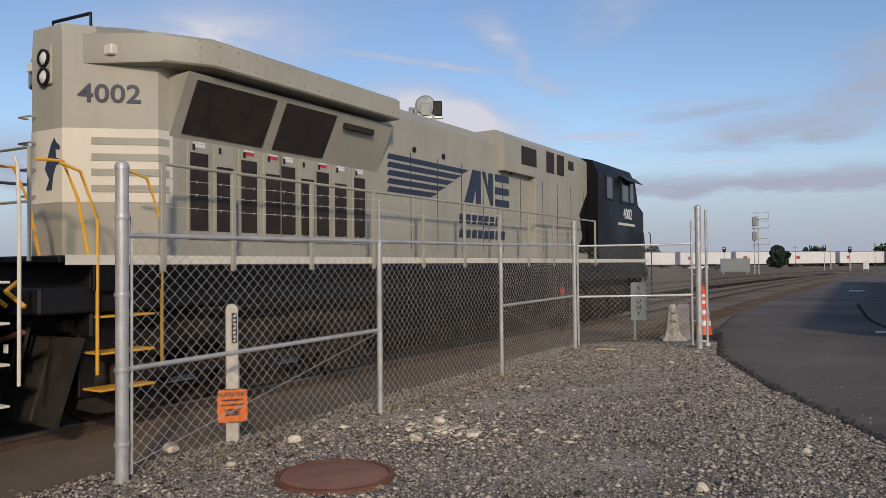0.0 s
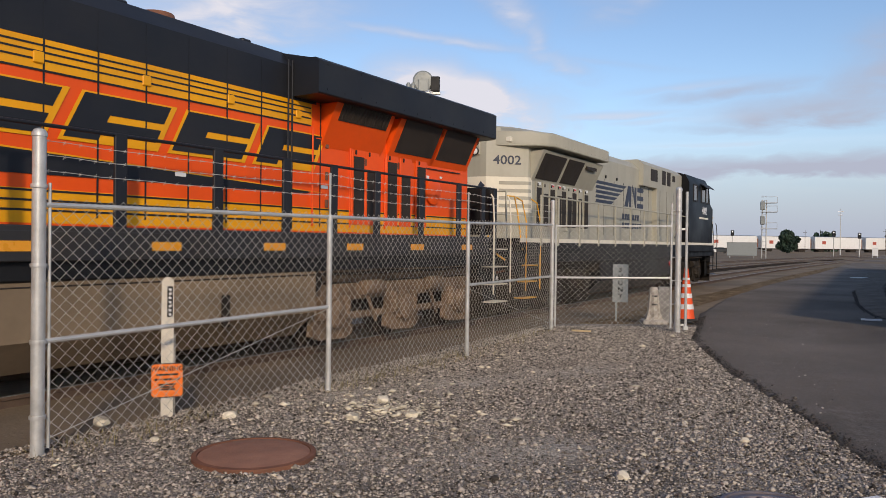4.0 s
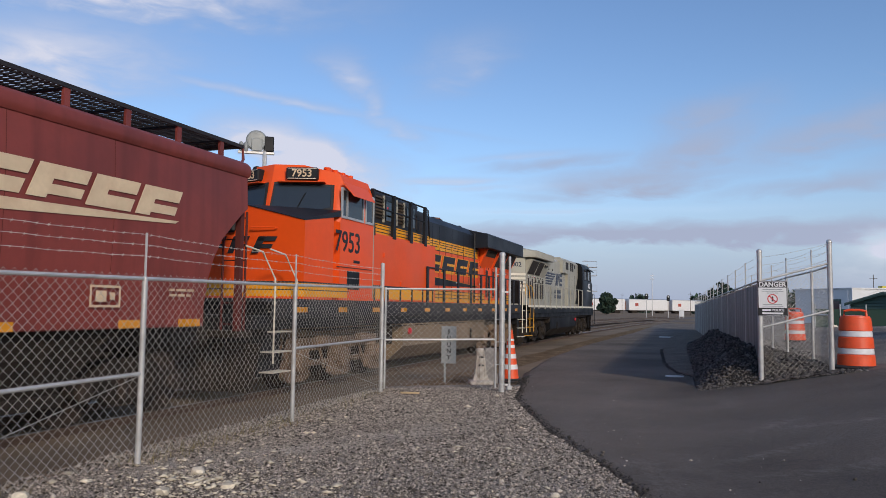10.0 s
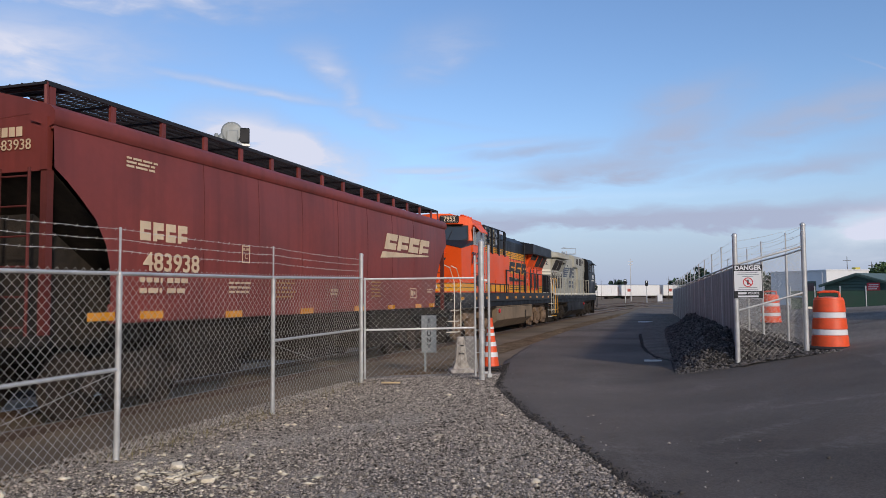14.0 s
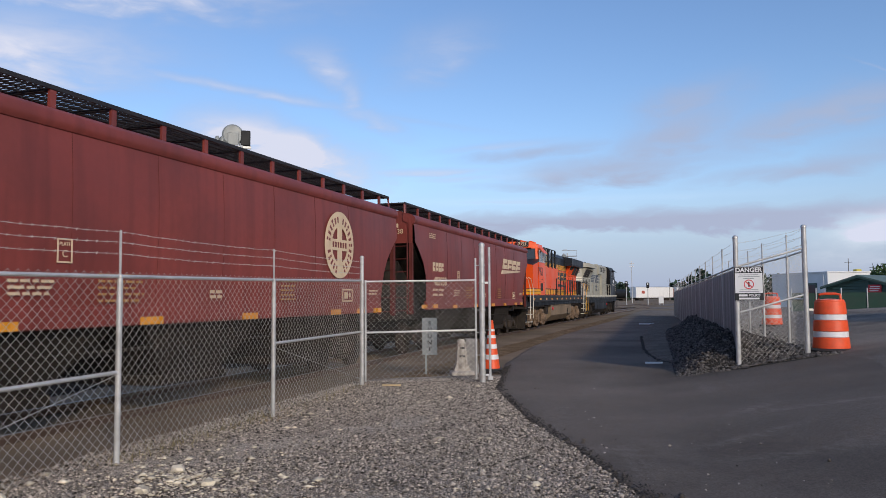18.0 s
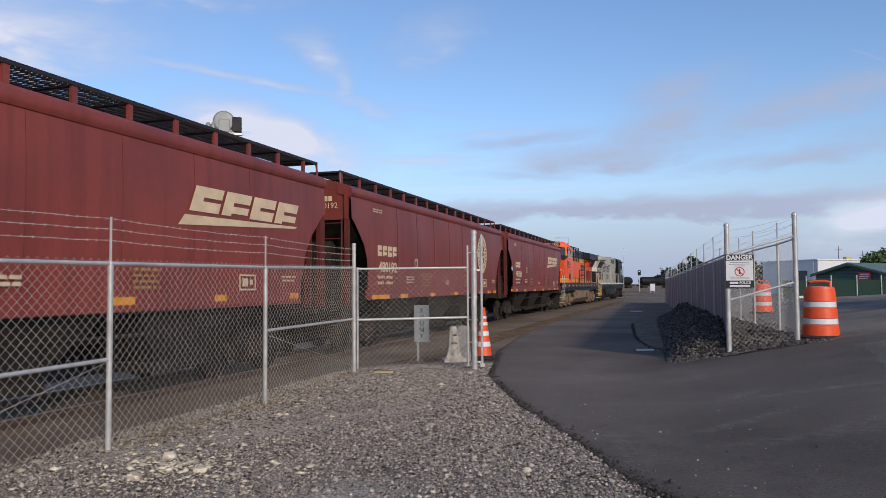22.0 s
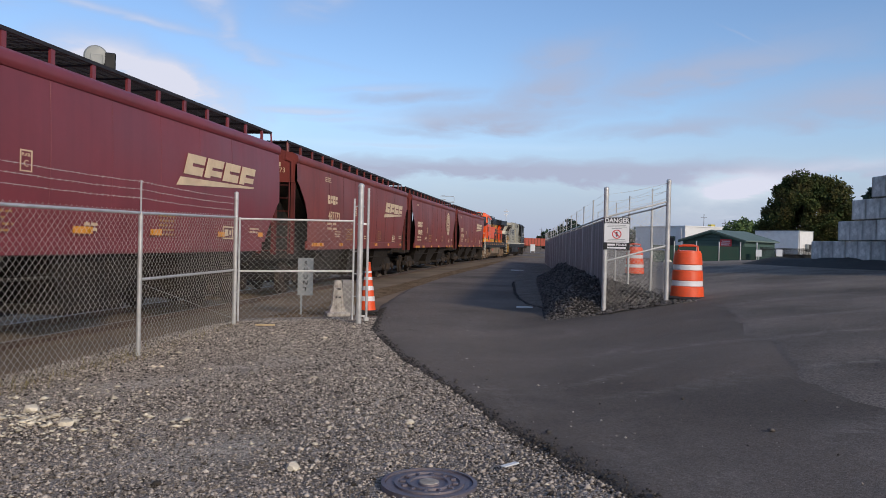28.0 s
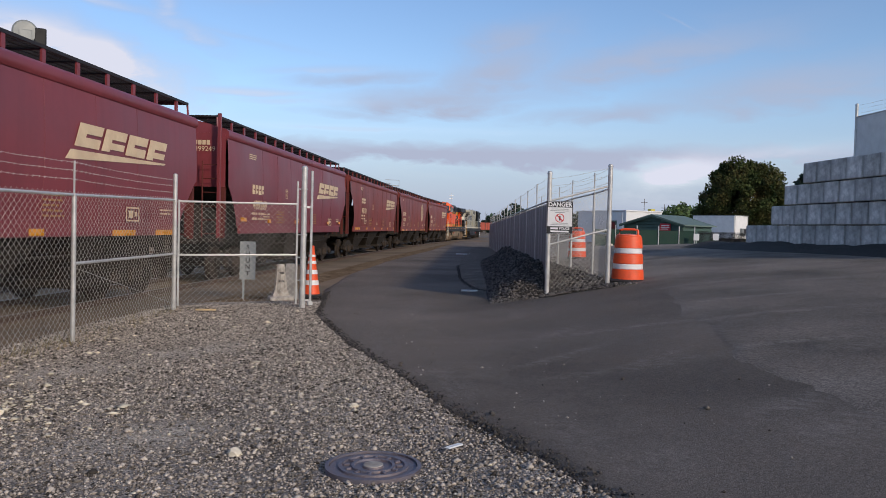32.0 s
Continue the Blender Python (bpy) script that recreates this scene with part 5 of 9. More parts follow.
    # ends: bulkhead, slope sheet, posts, ladder, platform
    for e, sgn in ((L1, 1), (L0, -1)):
        part("end_bulkhead", Shape().prism([(-1.46, lip - 0.02), (1.46, lip - 0.02), (1.47, top), (1.1, top + 0.22), (0.6, top + 0.35), (0, top + 0.4), (-0.6, top + 0.35), (-1.1, top + 0.22), (-1.47, top)], e - sgn * 0.06, e - sgn * 0.005, "y"), paint, car)
        part("slope_sheet", Shape().loft([[(-1.46, e - sgn * 0.05, lip - 0.02), (1.46, e - sgn * 0.05, lip - 0.02), (1.46, e - sgn * 0.12, lip - 0.06), (-1.46, e - sgn * 0.12, lip - 0.06)],
                                          [(-1.4, e - sgn * 2.9, 1.15), (1.4, e - sgn * 2.9, 1.15), (1.4, e - sgn * 2.97, 1.1), (-1.4, e - sgn * 2.97, 1.1)]]), M_DIRTY, car)
        for x in (-1.43, -0.45, 0.45, 1.43):
            pp = part("end_post", Shape().box(x - 0.05, x + 0.05, e - sgn * 0.02 - 0.05, e - sgn * 0.02 + 0.05, 1.2, lip - 0.02), M_SEAM, car)
            part("post_top", Shape().box(x - 0.05, x + 0.05, e + sgn * 0.02 - 0.03, e + sgn * 0.02 + 0.03, lip - 0.02, lip + 0.23 if abs(x) < 1 else top - 0.02), paint, pp)
        if style == "fresh" and sgn < 0:
            part("corner_post", Shape().box(1.36, 1.45, e - 0.3, e - 0.22, 1.1, top + 0.5, 0.01), paint, car)
        lad2 = Shape()
        for x in (0.95, 1.40):
            lad2.tube([(x, e + sgn * 0.22, 1.1), (x, e + sgn * 0.22, 3.2)], 0.02, 6)
        for k in range(6):
            lad2.tube([(0.95, e + sgn * 0.22, 1.3 + k * 0.36), (1.40, e + sgn * 0.22, 1.3 + k * 0.36)], 0.012, 5)
        part("ladder", lad2, M_SEAM, car)
        lad = Shape()
        for x in (-0.95, -1.42):
            lad.tube([(x, e + sgn * 0.25, 1.1), (x, e + sgn * 0.25, 4.05)], 0.02, 6)
        for k in range(8):
            lad.tube([(-0.95, e + sgn * 0.25, 1.3 + k * 0.38), (-1.42, e + sgn * 0.25, 1.3 + k * 0.38)], 0.012, 5)
        part("ladder", lad, paint, car)
        part("end_platform", Shape().box(-1.45, 1.45, e - 0.05 if sgn > 0 else e - 0.42, e + 0.42 if sgn > 0 else e + 0.05, 1.08, 1.2, 0.01), M_DIRTY, car)
        cp = Shape().box(-0.14, 0.14, *(sorted((e + sgn * 0.3, e + sgn * 0.62))), 0.72, 0.98, 0.04)
        part("coupler", cp, M_DIRTY, car, "cast knuckle coupler")
        part("brake_gear", Shape().turn([(0.26, 0), (0.28, 0.02), (0.28, 0.05), (0.26, 0.06)], (-0.6, e + sgn * 0.1, 2.3), 16, "y").box(-0.9, -0.35, *(sorted((e - sgn * 0.6, e - sgn * 0.1))), 1.25, 1.7, 0.03), M_DIRTY, car)
    for e, sgn in ((L1, 1), (L0, -1)):
        part("shear_web", Shape().prism([(e - sgn * 0.1, 1.0), (e - sgn * 0.35, lip - 0.5), (e - sgn * 2.9, 1.12), (e - sgn * 2.9, 1.0)], -0.9, 0.9, "x"), M_DIRTY, car)
    part("centre_sill", Shape().box(-0.3, 0.3, L0 - 0.3, L1 + 0.3, 0.78, 1.12, 0.02), M_DIRTY, car)
    # discharge bays below the sill
    for k in range(3):
        yc = L0 + 4.05 + k * 3.9
        bay = Shape().loft([[(-1.45, yc - 1.85, 1.5), (1.45, yc - 1.85, 1.5), (1.45, yc + 1.85, 1.5), (-1.45, yc + 1.85, 1.5)],
                            [(-1.0, yc - 0.75, 0.46), (1.0, yc - 0.75, 0.46), (1.0, yc + 0.75, 0.46), (-1.0, yc + 0.75, 0.46)]])
        part("discharge_bay", bay, M_DIRTY, car, "dark sloped discharge hopper")
        part("outlet_gate", Shape().box(-1.1, 1.1, yc - 0.85, yc + 0.85, 0.32, 0.48, 0.02), M_DIRTY, car)
    part("brake_pipe", Shape().tube([(1.2, L0 + 2.6, 0.95), (1.2, L1 - 2.6, 0.95)], 0.03, 6), M_DIRTY, car)
    for y in (L1 - 2.05, L0 + 2.05):
        freight_truck(car, y)
    # painted marks on the side
    xs = 1.567
    if style in ("wedge", "fresh"):
        fwd = {"483938": 0.0, "487173": 0.45}.get(number, 0.06)
        slanted_marks(car, xs + 0.008, -5.35 + fwd, -1.85 + fwd, 2.84, 3.25, 4, M_CREAM, 0.45, "cream painted logo of slanted blocks", 0.10)
        part("logo_wedge", Shape().prism([(y + fwd, z) for y, z in ((-5.42, 2.77), (-1.78, 2.82), (-1.85, 2.78), (-5.58, 2.60))], xs + 0.008, xs + 0.012, "x"), M_CREAM, car, "cream painted wedge below the logo")
    else:
        disc = Shape()
        yc, zc = -3.57, 2.82
        ring = []
        for i in range(41):
            t0 = 2 * math.pi * i / 40
            ring.append([(x, yc + r * math.cos(t0), zc + r * math.sin(t0)) for x, r in ((xs + 0.01, 0.39), (xs + 0.01, 0.73), (xs + 0.014, 0.73), (xs + 0.014, 0.39))])
        disc.loft(ring, False)
        disc.box(xs + 0.01, xs + 0.0138, yc - 0.12, yc + 0.12, zc - 0.40, zc + 0.40)
        disc.box(xs + 0.01, xs + 0.0136, yc - 0.40, yc + 0.40, zc - 0.12, zc + 0.12)
        for i in range(26):
            if i in (6, 13, 19, 20):
                continue
            t0 = 2 * math.pi * i / 26
            for ra, rb in ((0.48, 0.62),) if i % 3 else ((0.48, 0.55), (0.58, 0.65)):
                part("roundel_bar", Shape().prism([(yc + r * math.cos(t), zc + r * math.sin(t)) for r, t in ((ra, t0), (rb, t0), (rb, t0 + 0.11), (ra, t0 + 0.11))], xs + 0.014, xs + 0.016, "x"), paint, car)
        for k in range(6):
            part("roundel_bar", Shape().box(xs + 0.0138, xs + 0.016, yc - 0.36 + k * 0.125, yc - 0.28 + k * 0.125, zc - 0.06, zc + 0.06), paint, car)
        part("painted_roundel", disc, M_CREAM, car, "cream painted round emblem with a cross")
    ya, za, zn = {"483938": (-14.45, 2.72, 2.27), "480192": (-14.40, 2.67, 2.24), "487173": (-13.10, 3.03, 2.50)}.get(number, (-13.30, 2.72, 2.26))
    wide = 1.42 if number == "480192" else 1.12
    slanted_marks(car, xs, ya, ya + wide, za - 0.27, za, 4, M_CREAM, 0.0, "cream painted initial as a plain block", 0.2)
    letters("car_number", number, 0.37, M_CREAM, car, on_side(xs + 0.003, ya + 0.76, zn - 0.13), 0.006, 0, 1.18)
    for row in range(2):
        text_lines(car, 1.557, ya + 0.05, ya + 0.55, zn - 0.34 - row * 0.15, 1, 0.07, 0.05, M_CREAM)
        text_lines(car, 1.557, ya + 0.65, ya + 1.15, zn - 0.34 - row * 0.15, 1, 0.07, 0.05, M_CREAM)
    text_lines(car, 1.552, ya - 0.25, ya + 0.4, 3.58, 3 if number != "480192" else 2, 0.03, 0.026, M_CREAM, 0.1)
    text_lines(car, 1.558, -10.8, -9.9, 2.0, 5, 0.03, 0.055, M_STENCIL)
    text_lines(car, 1.558, -6.1, -5.5, 2.0, 5, 0.03, 0.055, M_STENCIL)
    text_lines(car, 1.558, -8.35, -8.0, 1.80, 2, 0.05, 0.03, M_CREAM)
    text_lines(car, 1.558, -12.2, -11.5, 1.9, 3, 0.035, 0.04, M_CREAM)
    text_lines(car, 1.558, -1.9, -1.3, 1.85, 2, 0.035, 0.04, M_CREAM)
    py, pz = {"483938": (-11.7, 2.38), "480192": (-11.38, 2.26), "487173": (-9.64, 2.65)}.get(number, (-9.7, 2.6))
    for ya_, yb, za_, zb_ in ((py - 0.125, py - 0.1, pz - 0.15, pz + 0.15), (py + 0.1, py + 0.125, pz - 0.15, pz + 0.15), (py - 0.1, py + 0.1, pz + 0.13, pz + 0.15), (py - 0.1, py + 0.1, pz - 0.15, pz - 0.13),
                              (-3.4, -3.37, 1.58, 1.86), (-2.9, -2.87, 1.58, 1.86), (-3.37, -2.9, 1.83, 1.86), (-3.37, -2.9, 1.58, 1.61), (-3.3, -3.12, 1.65, 1.79), (-3.06, -2.97, 1.68, 1.77)):
        part("data_mark", Shape().box(1.566, 1.57, ya_, yb, za_, zb_), M_CREAM, car)
    letters("plate_mark", "C", 0.13, M_CREAM, car, on_side(1.569, py, pz - 0.04))
    letters("plate_mark", "PLATE", 0.065, M_CREAM, car, on_side(1.569, py, pz + 0.08))
    # marks on the end seen between the cars
    for k in range(4):
        part("initial_bar", Shape().box(0.62 + k * 0.115, 0.71 + k * 0.115, L0 - 0.012, L0 - 0.007, 3.64, 3.76), M_CREAM, car)
    letters("end_number", number, 0.19, M_CREAM, car, Matrix.Translation((0.92, L0 - 0.012, 3.53)) @ pose(0, 0, 0, 90, 0, 0))
    return car


PITCH = 17.373
CARS = [
    hopper(0, "wedge", "483938", "faded oxide red covered hopper car with a cream slanted logo"),
    hopper(1, "arched", "480192", "oxide red covered hopper car with a cream painted roundel"),
    hopper(2, "wedge", "487173", "streaked oxide red covered hopper car with a cream logo"),
    hopper(3, "fresh", "499249", "clean dark red covered hopper car with a cream logo"),
    hopper(4, "fresh", "499310", "clean dark red covered hopper car behind the others"),
]


# ---------------------------------------------------------------- locomotives (f: metres from the cab end; d: +1 when the cab leads)
def loco_truck(eng, y, mat):
    t = part("truck", Shape().box(-0.7, 0.7, -1.9, 1.9, 0.62, 0.82, 0.04), M_DIRTY, eng, "three-axle truck caked in brown dust")
    t.matrix_basis = pose(0, y, 0)
    for s in (-1, 1):
        out = [(-2.45, 0.62), (-2.45, 0.86), (-1.9, 0.98), (1.9, 0.98), (2.45, 0.86), (2.45, 0.62), (2.1, 0.55), (1.5, 0.72), (0.3, 0.72), (0.0, 0.55), (-0.3, 0.72), (-1.5, 0.72), (-2.1, 0.55)]
        part("side_frame", Shape().prism(out, s * 1.02, s * 1.16, "x"), mat, t)
        for k in (-1.9, 0, 1.9):
            part("journal_box", Shape().box(*sorted((s * 1.04, s * 1.24)), k - 0.2, k + 0.2, 0.32, 0.72, 0.04).turn([(0.13, 0), (0.13, 0.06), (0.08, 0.08)], (s * 1.24, k, 0.53), 12, "x"), mat, t)
            for kk in (-0.3, 0.3):
                part("spring", Shape().turn([(0.075, 0.45), (0.095, 0.5), (0.075, 0.56), (0.095, 0.62), (0.075, 0.68), (0.095, 0.74), (0.075, 0.8)], (s * 1.18, k + kk, 0), 10), mat, t)
        part("top_beam", Shape().box(*sorted((s * 1.0, s * 1.14)), -2.55, 2.55, 1.0, 1.13, 0.03), mat, t)
        for k in (-1.9, 0, 1.9):
            pan = [(k - 0.46, 0.98), (k + 0.46, 0.98), (k + 0.42, 0.62), (k + 0.48, 0.2), (k + 0.3, 0.13), (k - 0.3, 0.15), (k - 0.48, 0.22), (k - 0.42, 0.62)]
            pl_ = part("pedestal", Shape().prism(pan, *sorted((s * 1.06, s * 1.17)), "x"), mat, t)
            part("pedestal_cap", Shape().turn([(0.2, 0), (0.22, 0.03), (0.22, 0.1), (0.15, 0.14), (0.05, 0.15)] if s > 0 else [(0.2, 0), (0.22, -0.03), (0.22, -0.1), (0.15, -0.14), (0.05, -0.15)], (s * 1.17, k, 0.53), 16, "x"), mat, pl_)
            for dz in (0.25, 0.32, 0.39):
                part("brake_rib", Shape().box(*sorted((s * 1.16, s * 1.2)), k + 0.24, k + 0.46, dz - 0.015, dz + 0.015), mat, pl_)
        for k in (-0.95, 0.95):
            part("link_beam", Shape().box(*sorted((s * 1.02, s * 1.14)), k - 0.52, k + 0.52, 0.4, 0.52, 0.03), mat, t)
            part("brake_hanger", Shape().tube([(s * 1.2, k - 0.3, 1.0), (s * 1.22, k - 0.1, 0.7), (s * 1.18, k + 0.15, 0.35)], 0.035, 6), mat, t)
        part("air_pipe", Shape().tube([(s * 1.19, -2.4, 1.18), (s * 1.21, -0.6, 1.2), (s * 1.19, 0.7, 1.16), (s * 1.2, 2.4, 1.2)], 0.022, 6), mat, t)
        for k in (-1, 1):
            part("brake_cylinder", Shape().turn([(0.12, -0.25), (0.13, -0.2), (0.13, 0.2), (0.1, 0.25)], (s * 1.22, k * 0.95, 0.9), 12, "y"), mat, t)
            part("sand_pipe", Shape().tube([(s * 1.18, k * 2.35, 1.1), (s * 1.15, k * 2.5, 0.6), (s * 0.95, k * 2.45, 0.2)], 0.025, 6), M_DIRTY, t)
    for k in (-1.9, 0, 1.9):
        wheelset(t, k, 0.53)


class Engine:
    """Places boxes by distance from the cab end."""

    def __init__(self, d, half=10.75):
        self.d, self.half = d, half

    def y(self, f):
        return self.d * (self.half - f)

    def ys(self, f0, f1):
        return sorted((self.y(f0), self.y(f1)))


def handrail(eng, E, posts_f, z0, z1, x, mat, mat_post, wide=0.045, mids=()):
    for s in (-1, 1):
        r = Shape().tube([(s * x, E.y(f), z1) for f in posts_f], 0.02, 8)
        for m_ in mids:
            r.tube([(s * x, E.y(f), m_) for f in posts_f], 0.014, 6)
        part("handrail", r, mat, eng)
        for f in posts_f:
            part("handrail_post", Shape().box(*sorted((s * x - 0.02, s * x + 0.02)), E.y(f) - wide, E.y(f) + wide, z0, z1 + 0.02, 0.008), mat_post, eng)


def steps(eng, E, f, mat_rail, x=1.5, back=0.0, z_top=1.75):
    """Stepwell at a corner, with treads and grab irons."""
    for s in (-1, 1):
        st = Shape().box(*sorted((s * 1.15, s * 1.22)), E.y(f) - 0.36, E.y(f) + 0.36, 0.35, z_top, 0.01)
        part("stepwell", st, M_BLACKM, eng)
        for k in range(4):
            z = 0.42 + k * 0.36
            part("step_tread", Shape().box(*sorted((s * 1.18, s * 1.5)), E.y(f) - 0.32, E.y(f) + 0.32, z, z + 0.022, 0.004), mat_rail, eng)
        for dy in (-0.38, 0.38):
            part("grab_iron", Shape().tube([(s * 1.53, E.y(f) + dy, 0.6), (s * 1.53, E.y(f) + dy, 1.75), (s * 1.53, E.y(f) + dy, 2.1), (s * 1.5, E.y(f) + dy - 0.16 * back, 2.55), (s * 1.45, E.y(f) + dy - 0.34 * back, 2.62)], 0.017, 8), mat_rail, eng)


def frame_parts(eng, E, sill_mat, truck_mat, tank_mat, stripe=None):
    part("frame", Shape().box(-1.45, 1.45, *E.ys(0.75, 20.9), 1.2, 1.45, 0.02), M_BLACKM, eng)
    part("walkway", Shape().box(-1.52, 1.52, *E.ys(0.9, 20.75), 1.68, 1.75, 0.012), sill_mat, eng)
    for s in (-1, 1):
        part("side_sill", Shape().box(*sorted((s * 1.47, s * 1.535)), *E.ys(1.3, 20.4), 1.40, 1.70, 0.012), sill_mat, eng)
        if stripe:
            part("sill_stripe", Shape().box(*sorted((s * 1.536, s * 1.542)), *E.ys(1.0, 20.7), 1.66, 1.755), stripe, eng, "white stripe along the frame")
    tank = [(-1.42, 1.2), (-1.42, 0.62), (-1.0, 0.26), (1.0, 0.26), (1.42, 0.62), (1.42, 1.2)]
    t = part("fuel_tank", Shape().prism(tank, *E.ys(7.7, 15.3), "y"), tank_mat, eng)
    part("tank_cap", Shape().turn([(0.07, 0), (0.09, 0.02), (0.09, 0.06), (0.05, 0.08)], (1.42, E.y(8.1), 1.0), 12, "x"), M_RED, t)
    part("tank_gauge", Shape().box(1.41, 1.45, E.y(13.6) - 0.06, E.y(13.6) + 0.06, 0.55, 0.95, 0.01), M_DIRTY, t)
    part("air_reservoir", Shape().turn([(0.1, -1.0), (0.17, -0.95), (0.17, 0.95), (0.1, 1.0)], (1.25, E.y(14.5), 1.05), 14, "y"), M_DIRTY, eng)
    part("under_box", Shape().box(0.9, 1.35, *E.ys(6.6, 7.2), 0.7, 1.2, 0.03), M_DIRTY, eng)
    part("under_box", Shape().box(0.9, 1.35, *E.ys(13.7, 14.1), 0.6, 1.15, 0.03), M_DIRTY, eng)
    part("cable_tray", Shape().box(1.3, 1.44, *E.ys(2.0, 19.5), 1.24, 1.36, 0.01).tube([(1.4, E.y(3), 1.15), (1.4, E.y(19), 1.15)], 0.025, 6), M_DIRTY, eng)
    for f in (4.7, 17.9):
        loco_truck(eng, E.y(f), truck_mat)
    for f0, sg in ((0.75, 1), (20.85, -1)):
        y = E.y(f0)
        part("coupler", Shape().box(-0.15, 0.15, y - 0.4, y + 0.4, 0.72, 1.0, 0.04), M_DIRTY, eng, "cast knuckle coupler")
        pl = E.y(f0 + sg * 0.55)
        part("end_plate", Shape().box(-1.4, 1.4, pl - 0.04, pl + 0.04, 0.95, 1.72, 0.02), M_BLACKM, eng)
        pt = E.y(f0 + sg * 0.45)
        plow = Shape().loft([[(-1.35, pt, 0.95), (1.35, pt, 0.95), (1.35, pt + 0.04, 0.95), (-1.35, pt + 0.04, 0.95)],
                             [(-1.3, pt + sg * E.d * 0.25, 0.12), (1.3, pt + sg * E.d * 0.25, 0.12), (1.3, pt + sg * E.d * 0.25 + 0.04, 0.12), (-1.3, pt + sg * E.d * 0.25 + 0.04, 0.12)]])
        part("snow_plow", plow, M_DIRTY, eng)
        for x in (-0.9, -0.3, 0.3, 0.9):
            part("plow_rib", Shape().tube([(x, pt - sg * E.d * 0.02, 0.95), (x, pt + sg * E.d * 0.23, 0.15)], 0.03, 5), M_WHEEL, eng)
        for x in (-0.75, -0.6, -0.45, 0.45, 0.6, 0.75):
            part("air_hose", Shape().tube([(x, pl, 1.25), (x, pl + sg * E.d * 0.25, 1.1), (x * 0.95, pl + sg * E.d * 0.35, 0.6)], 0.025, 6), M_RUBBER, eng)


def cab_shell(eng, E, paint, f_nose, f_face, f_back, nose_top, z0=1.75, hw=1.5, roof=4.55, bow=0.62, vee=0.0):
    """Wide safety cab: sloped nose with a blunt wedge in plan, split windshield, side windows."""
    nose_w = 1.46
    rings = []
    for f, w, zt, zc, b in ((f_nose, nose_w, nose_top - 0.15, nose_top + 0.2, bow), (f_face - 0.15, hw - 0.02, nose_top + 0.05, nose_top + 0.22, 0.0)):
        rings.append([(-w, E.y(f + b), z0), (-0.35, E.y(f), z0), (0.35, E.y(f), z0), (w, E.y(f + b), z0), (w, E.y(f + b), zt), (0.35, E.y(f), zc - 0.06), (-0.35, E.y(f), zc - 0.06), (-w, E.y(f + b), zt)])
    part("nose", Shape().loft(rings), paint, eng)
    def ring(f, tall, v):
        """A cross-section whose middle stands v metres further forward than its sides."""
        zs = (4.05, roof - 0.18, roof) if tall else (nose_top - 0.05, nose_top + 0.02, nose_top + 0.04)
        pts = [(-hw, z0), (0, z0), (hw, z0), (hw, zs[0]), (hw - 0.16, zs[1]), (0.6, zs[2]), (0, zs[2] + 0.01), (-0.6, zs[2]), (-(hw - 0.16), zs[1]), (-hw, zs[0])]
        return [(x, E.y(f + v * (abs(x) / hw - 0.5)), z) for x, z in pts]
    low, body = [ring(f_face - 0.15, False, vee)], [ring(f_face + 0.16, True, vee), ring(f_back, True, 0.0)]
    part("cab", Shape().loft(low + body), paint, eng)
    return


def windshield(eng, E, f_lo, f_hi, z_lo, z_hi, vee=0.0):
    for s in (-1, 1):
        q = [(s * 0.10, z_lo + 0.05), (s * 0.95, z_lo), (s * 1.28, z_lo + 0.08), (s * 1.24, z_hi - 0.05), (s * 0.12, z_hi)]
        fr = [(x + (0.045 if x * s > 0.5 else -0.045) * s, z + (0.045 if z > (z_lo + z_hi) / 2 else -0.045)) for x, z in q]

        def put(x, z, o):
            g = (z - z_lo) / (z_hi - z_lo)
            return (x, E.y(f_lo + (f_hi - f_lo) * g - o + vee * (abs(x) / 1.5 - 0.5)), z)
        for pts, o, mt, nm in ((fr, 0.006, M_RUBBER, "windshield_frame"), (q, 0.022, M_GLASS, "windshield_pane")):
            sh = Shape().loft([[put(x, z, o) for x, z in pts], [put(x, z, o - 0.03) for x, z in pts]])
            part(nm, sh, mt, eng)


def side_windows(eng, E, spans, z0, z1, x, frame_mat):
    for s in (-1, 1):
        for f0, f1 in spans:
            a, b = E.ys(f0, f1)
            fr = Shape()
            for ya, yb, za, zb in ((a - 0.05, a, z0 - 0.05, z1 + 0.05), (b, b + 0.05, z0 - 0.05, z1 + 0.05), (a, b, z0 - 0.05, z0), (a, b, z1, z1 + 0.05)):
                fr.box(*sorted((s * (x - 0.01), s * (x + 0.025))), ya, yb, za, zb)
            w = part("side_window", fr, frame_mat, eng)
            part("pane", Shape().box(*sorted((s * (x - 0.01), s * (x + 0.008))), a, b, z0, z1), M_GLASS, w)


def door_row(eng, E, x, f_list, w, z0, z1, mat, frame, grille_alt=True, drop=0.12):
    """Engine-room doors with dark louvred grilles."""
    for s in (-1, 1):
        for i, f in enumerate(f_list):
            y = E.y(f)
            dz = drop if i % 2 else 0.0
            dd = part("hood_door", Shape().box(*sorted((s * x, s * (x + 0.022))), y - w / 2 - 0.045, y + w / 2 + 0.045, z0 - 0.1, z1 + 0.14, 0.006), frame, eng)
            part("louvre", Shape().box(*sorted((s * (x + 0.022), s * (x + 0.03))), y - w / 2, y + w / 2, z0, z1 - dz), mat, dd)
            part("door_latch", Shape().box(*sorted((s * (x + 0.022), s * (x + 0.045))), y - w / 2 + 0.03, y - w / 2 + 0.06, z1 + 0.03, z1 + 0.1, 0.005), M_BLACKM, dd)


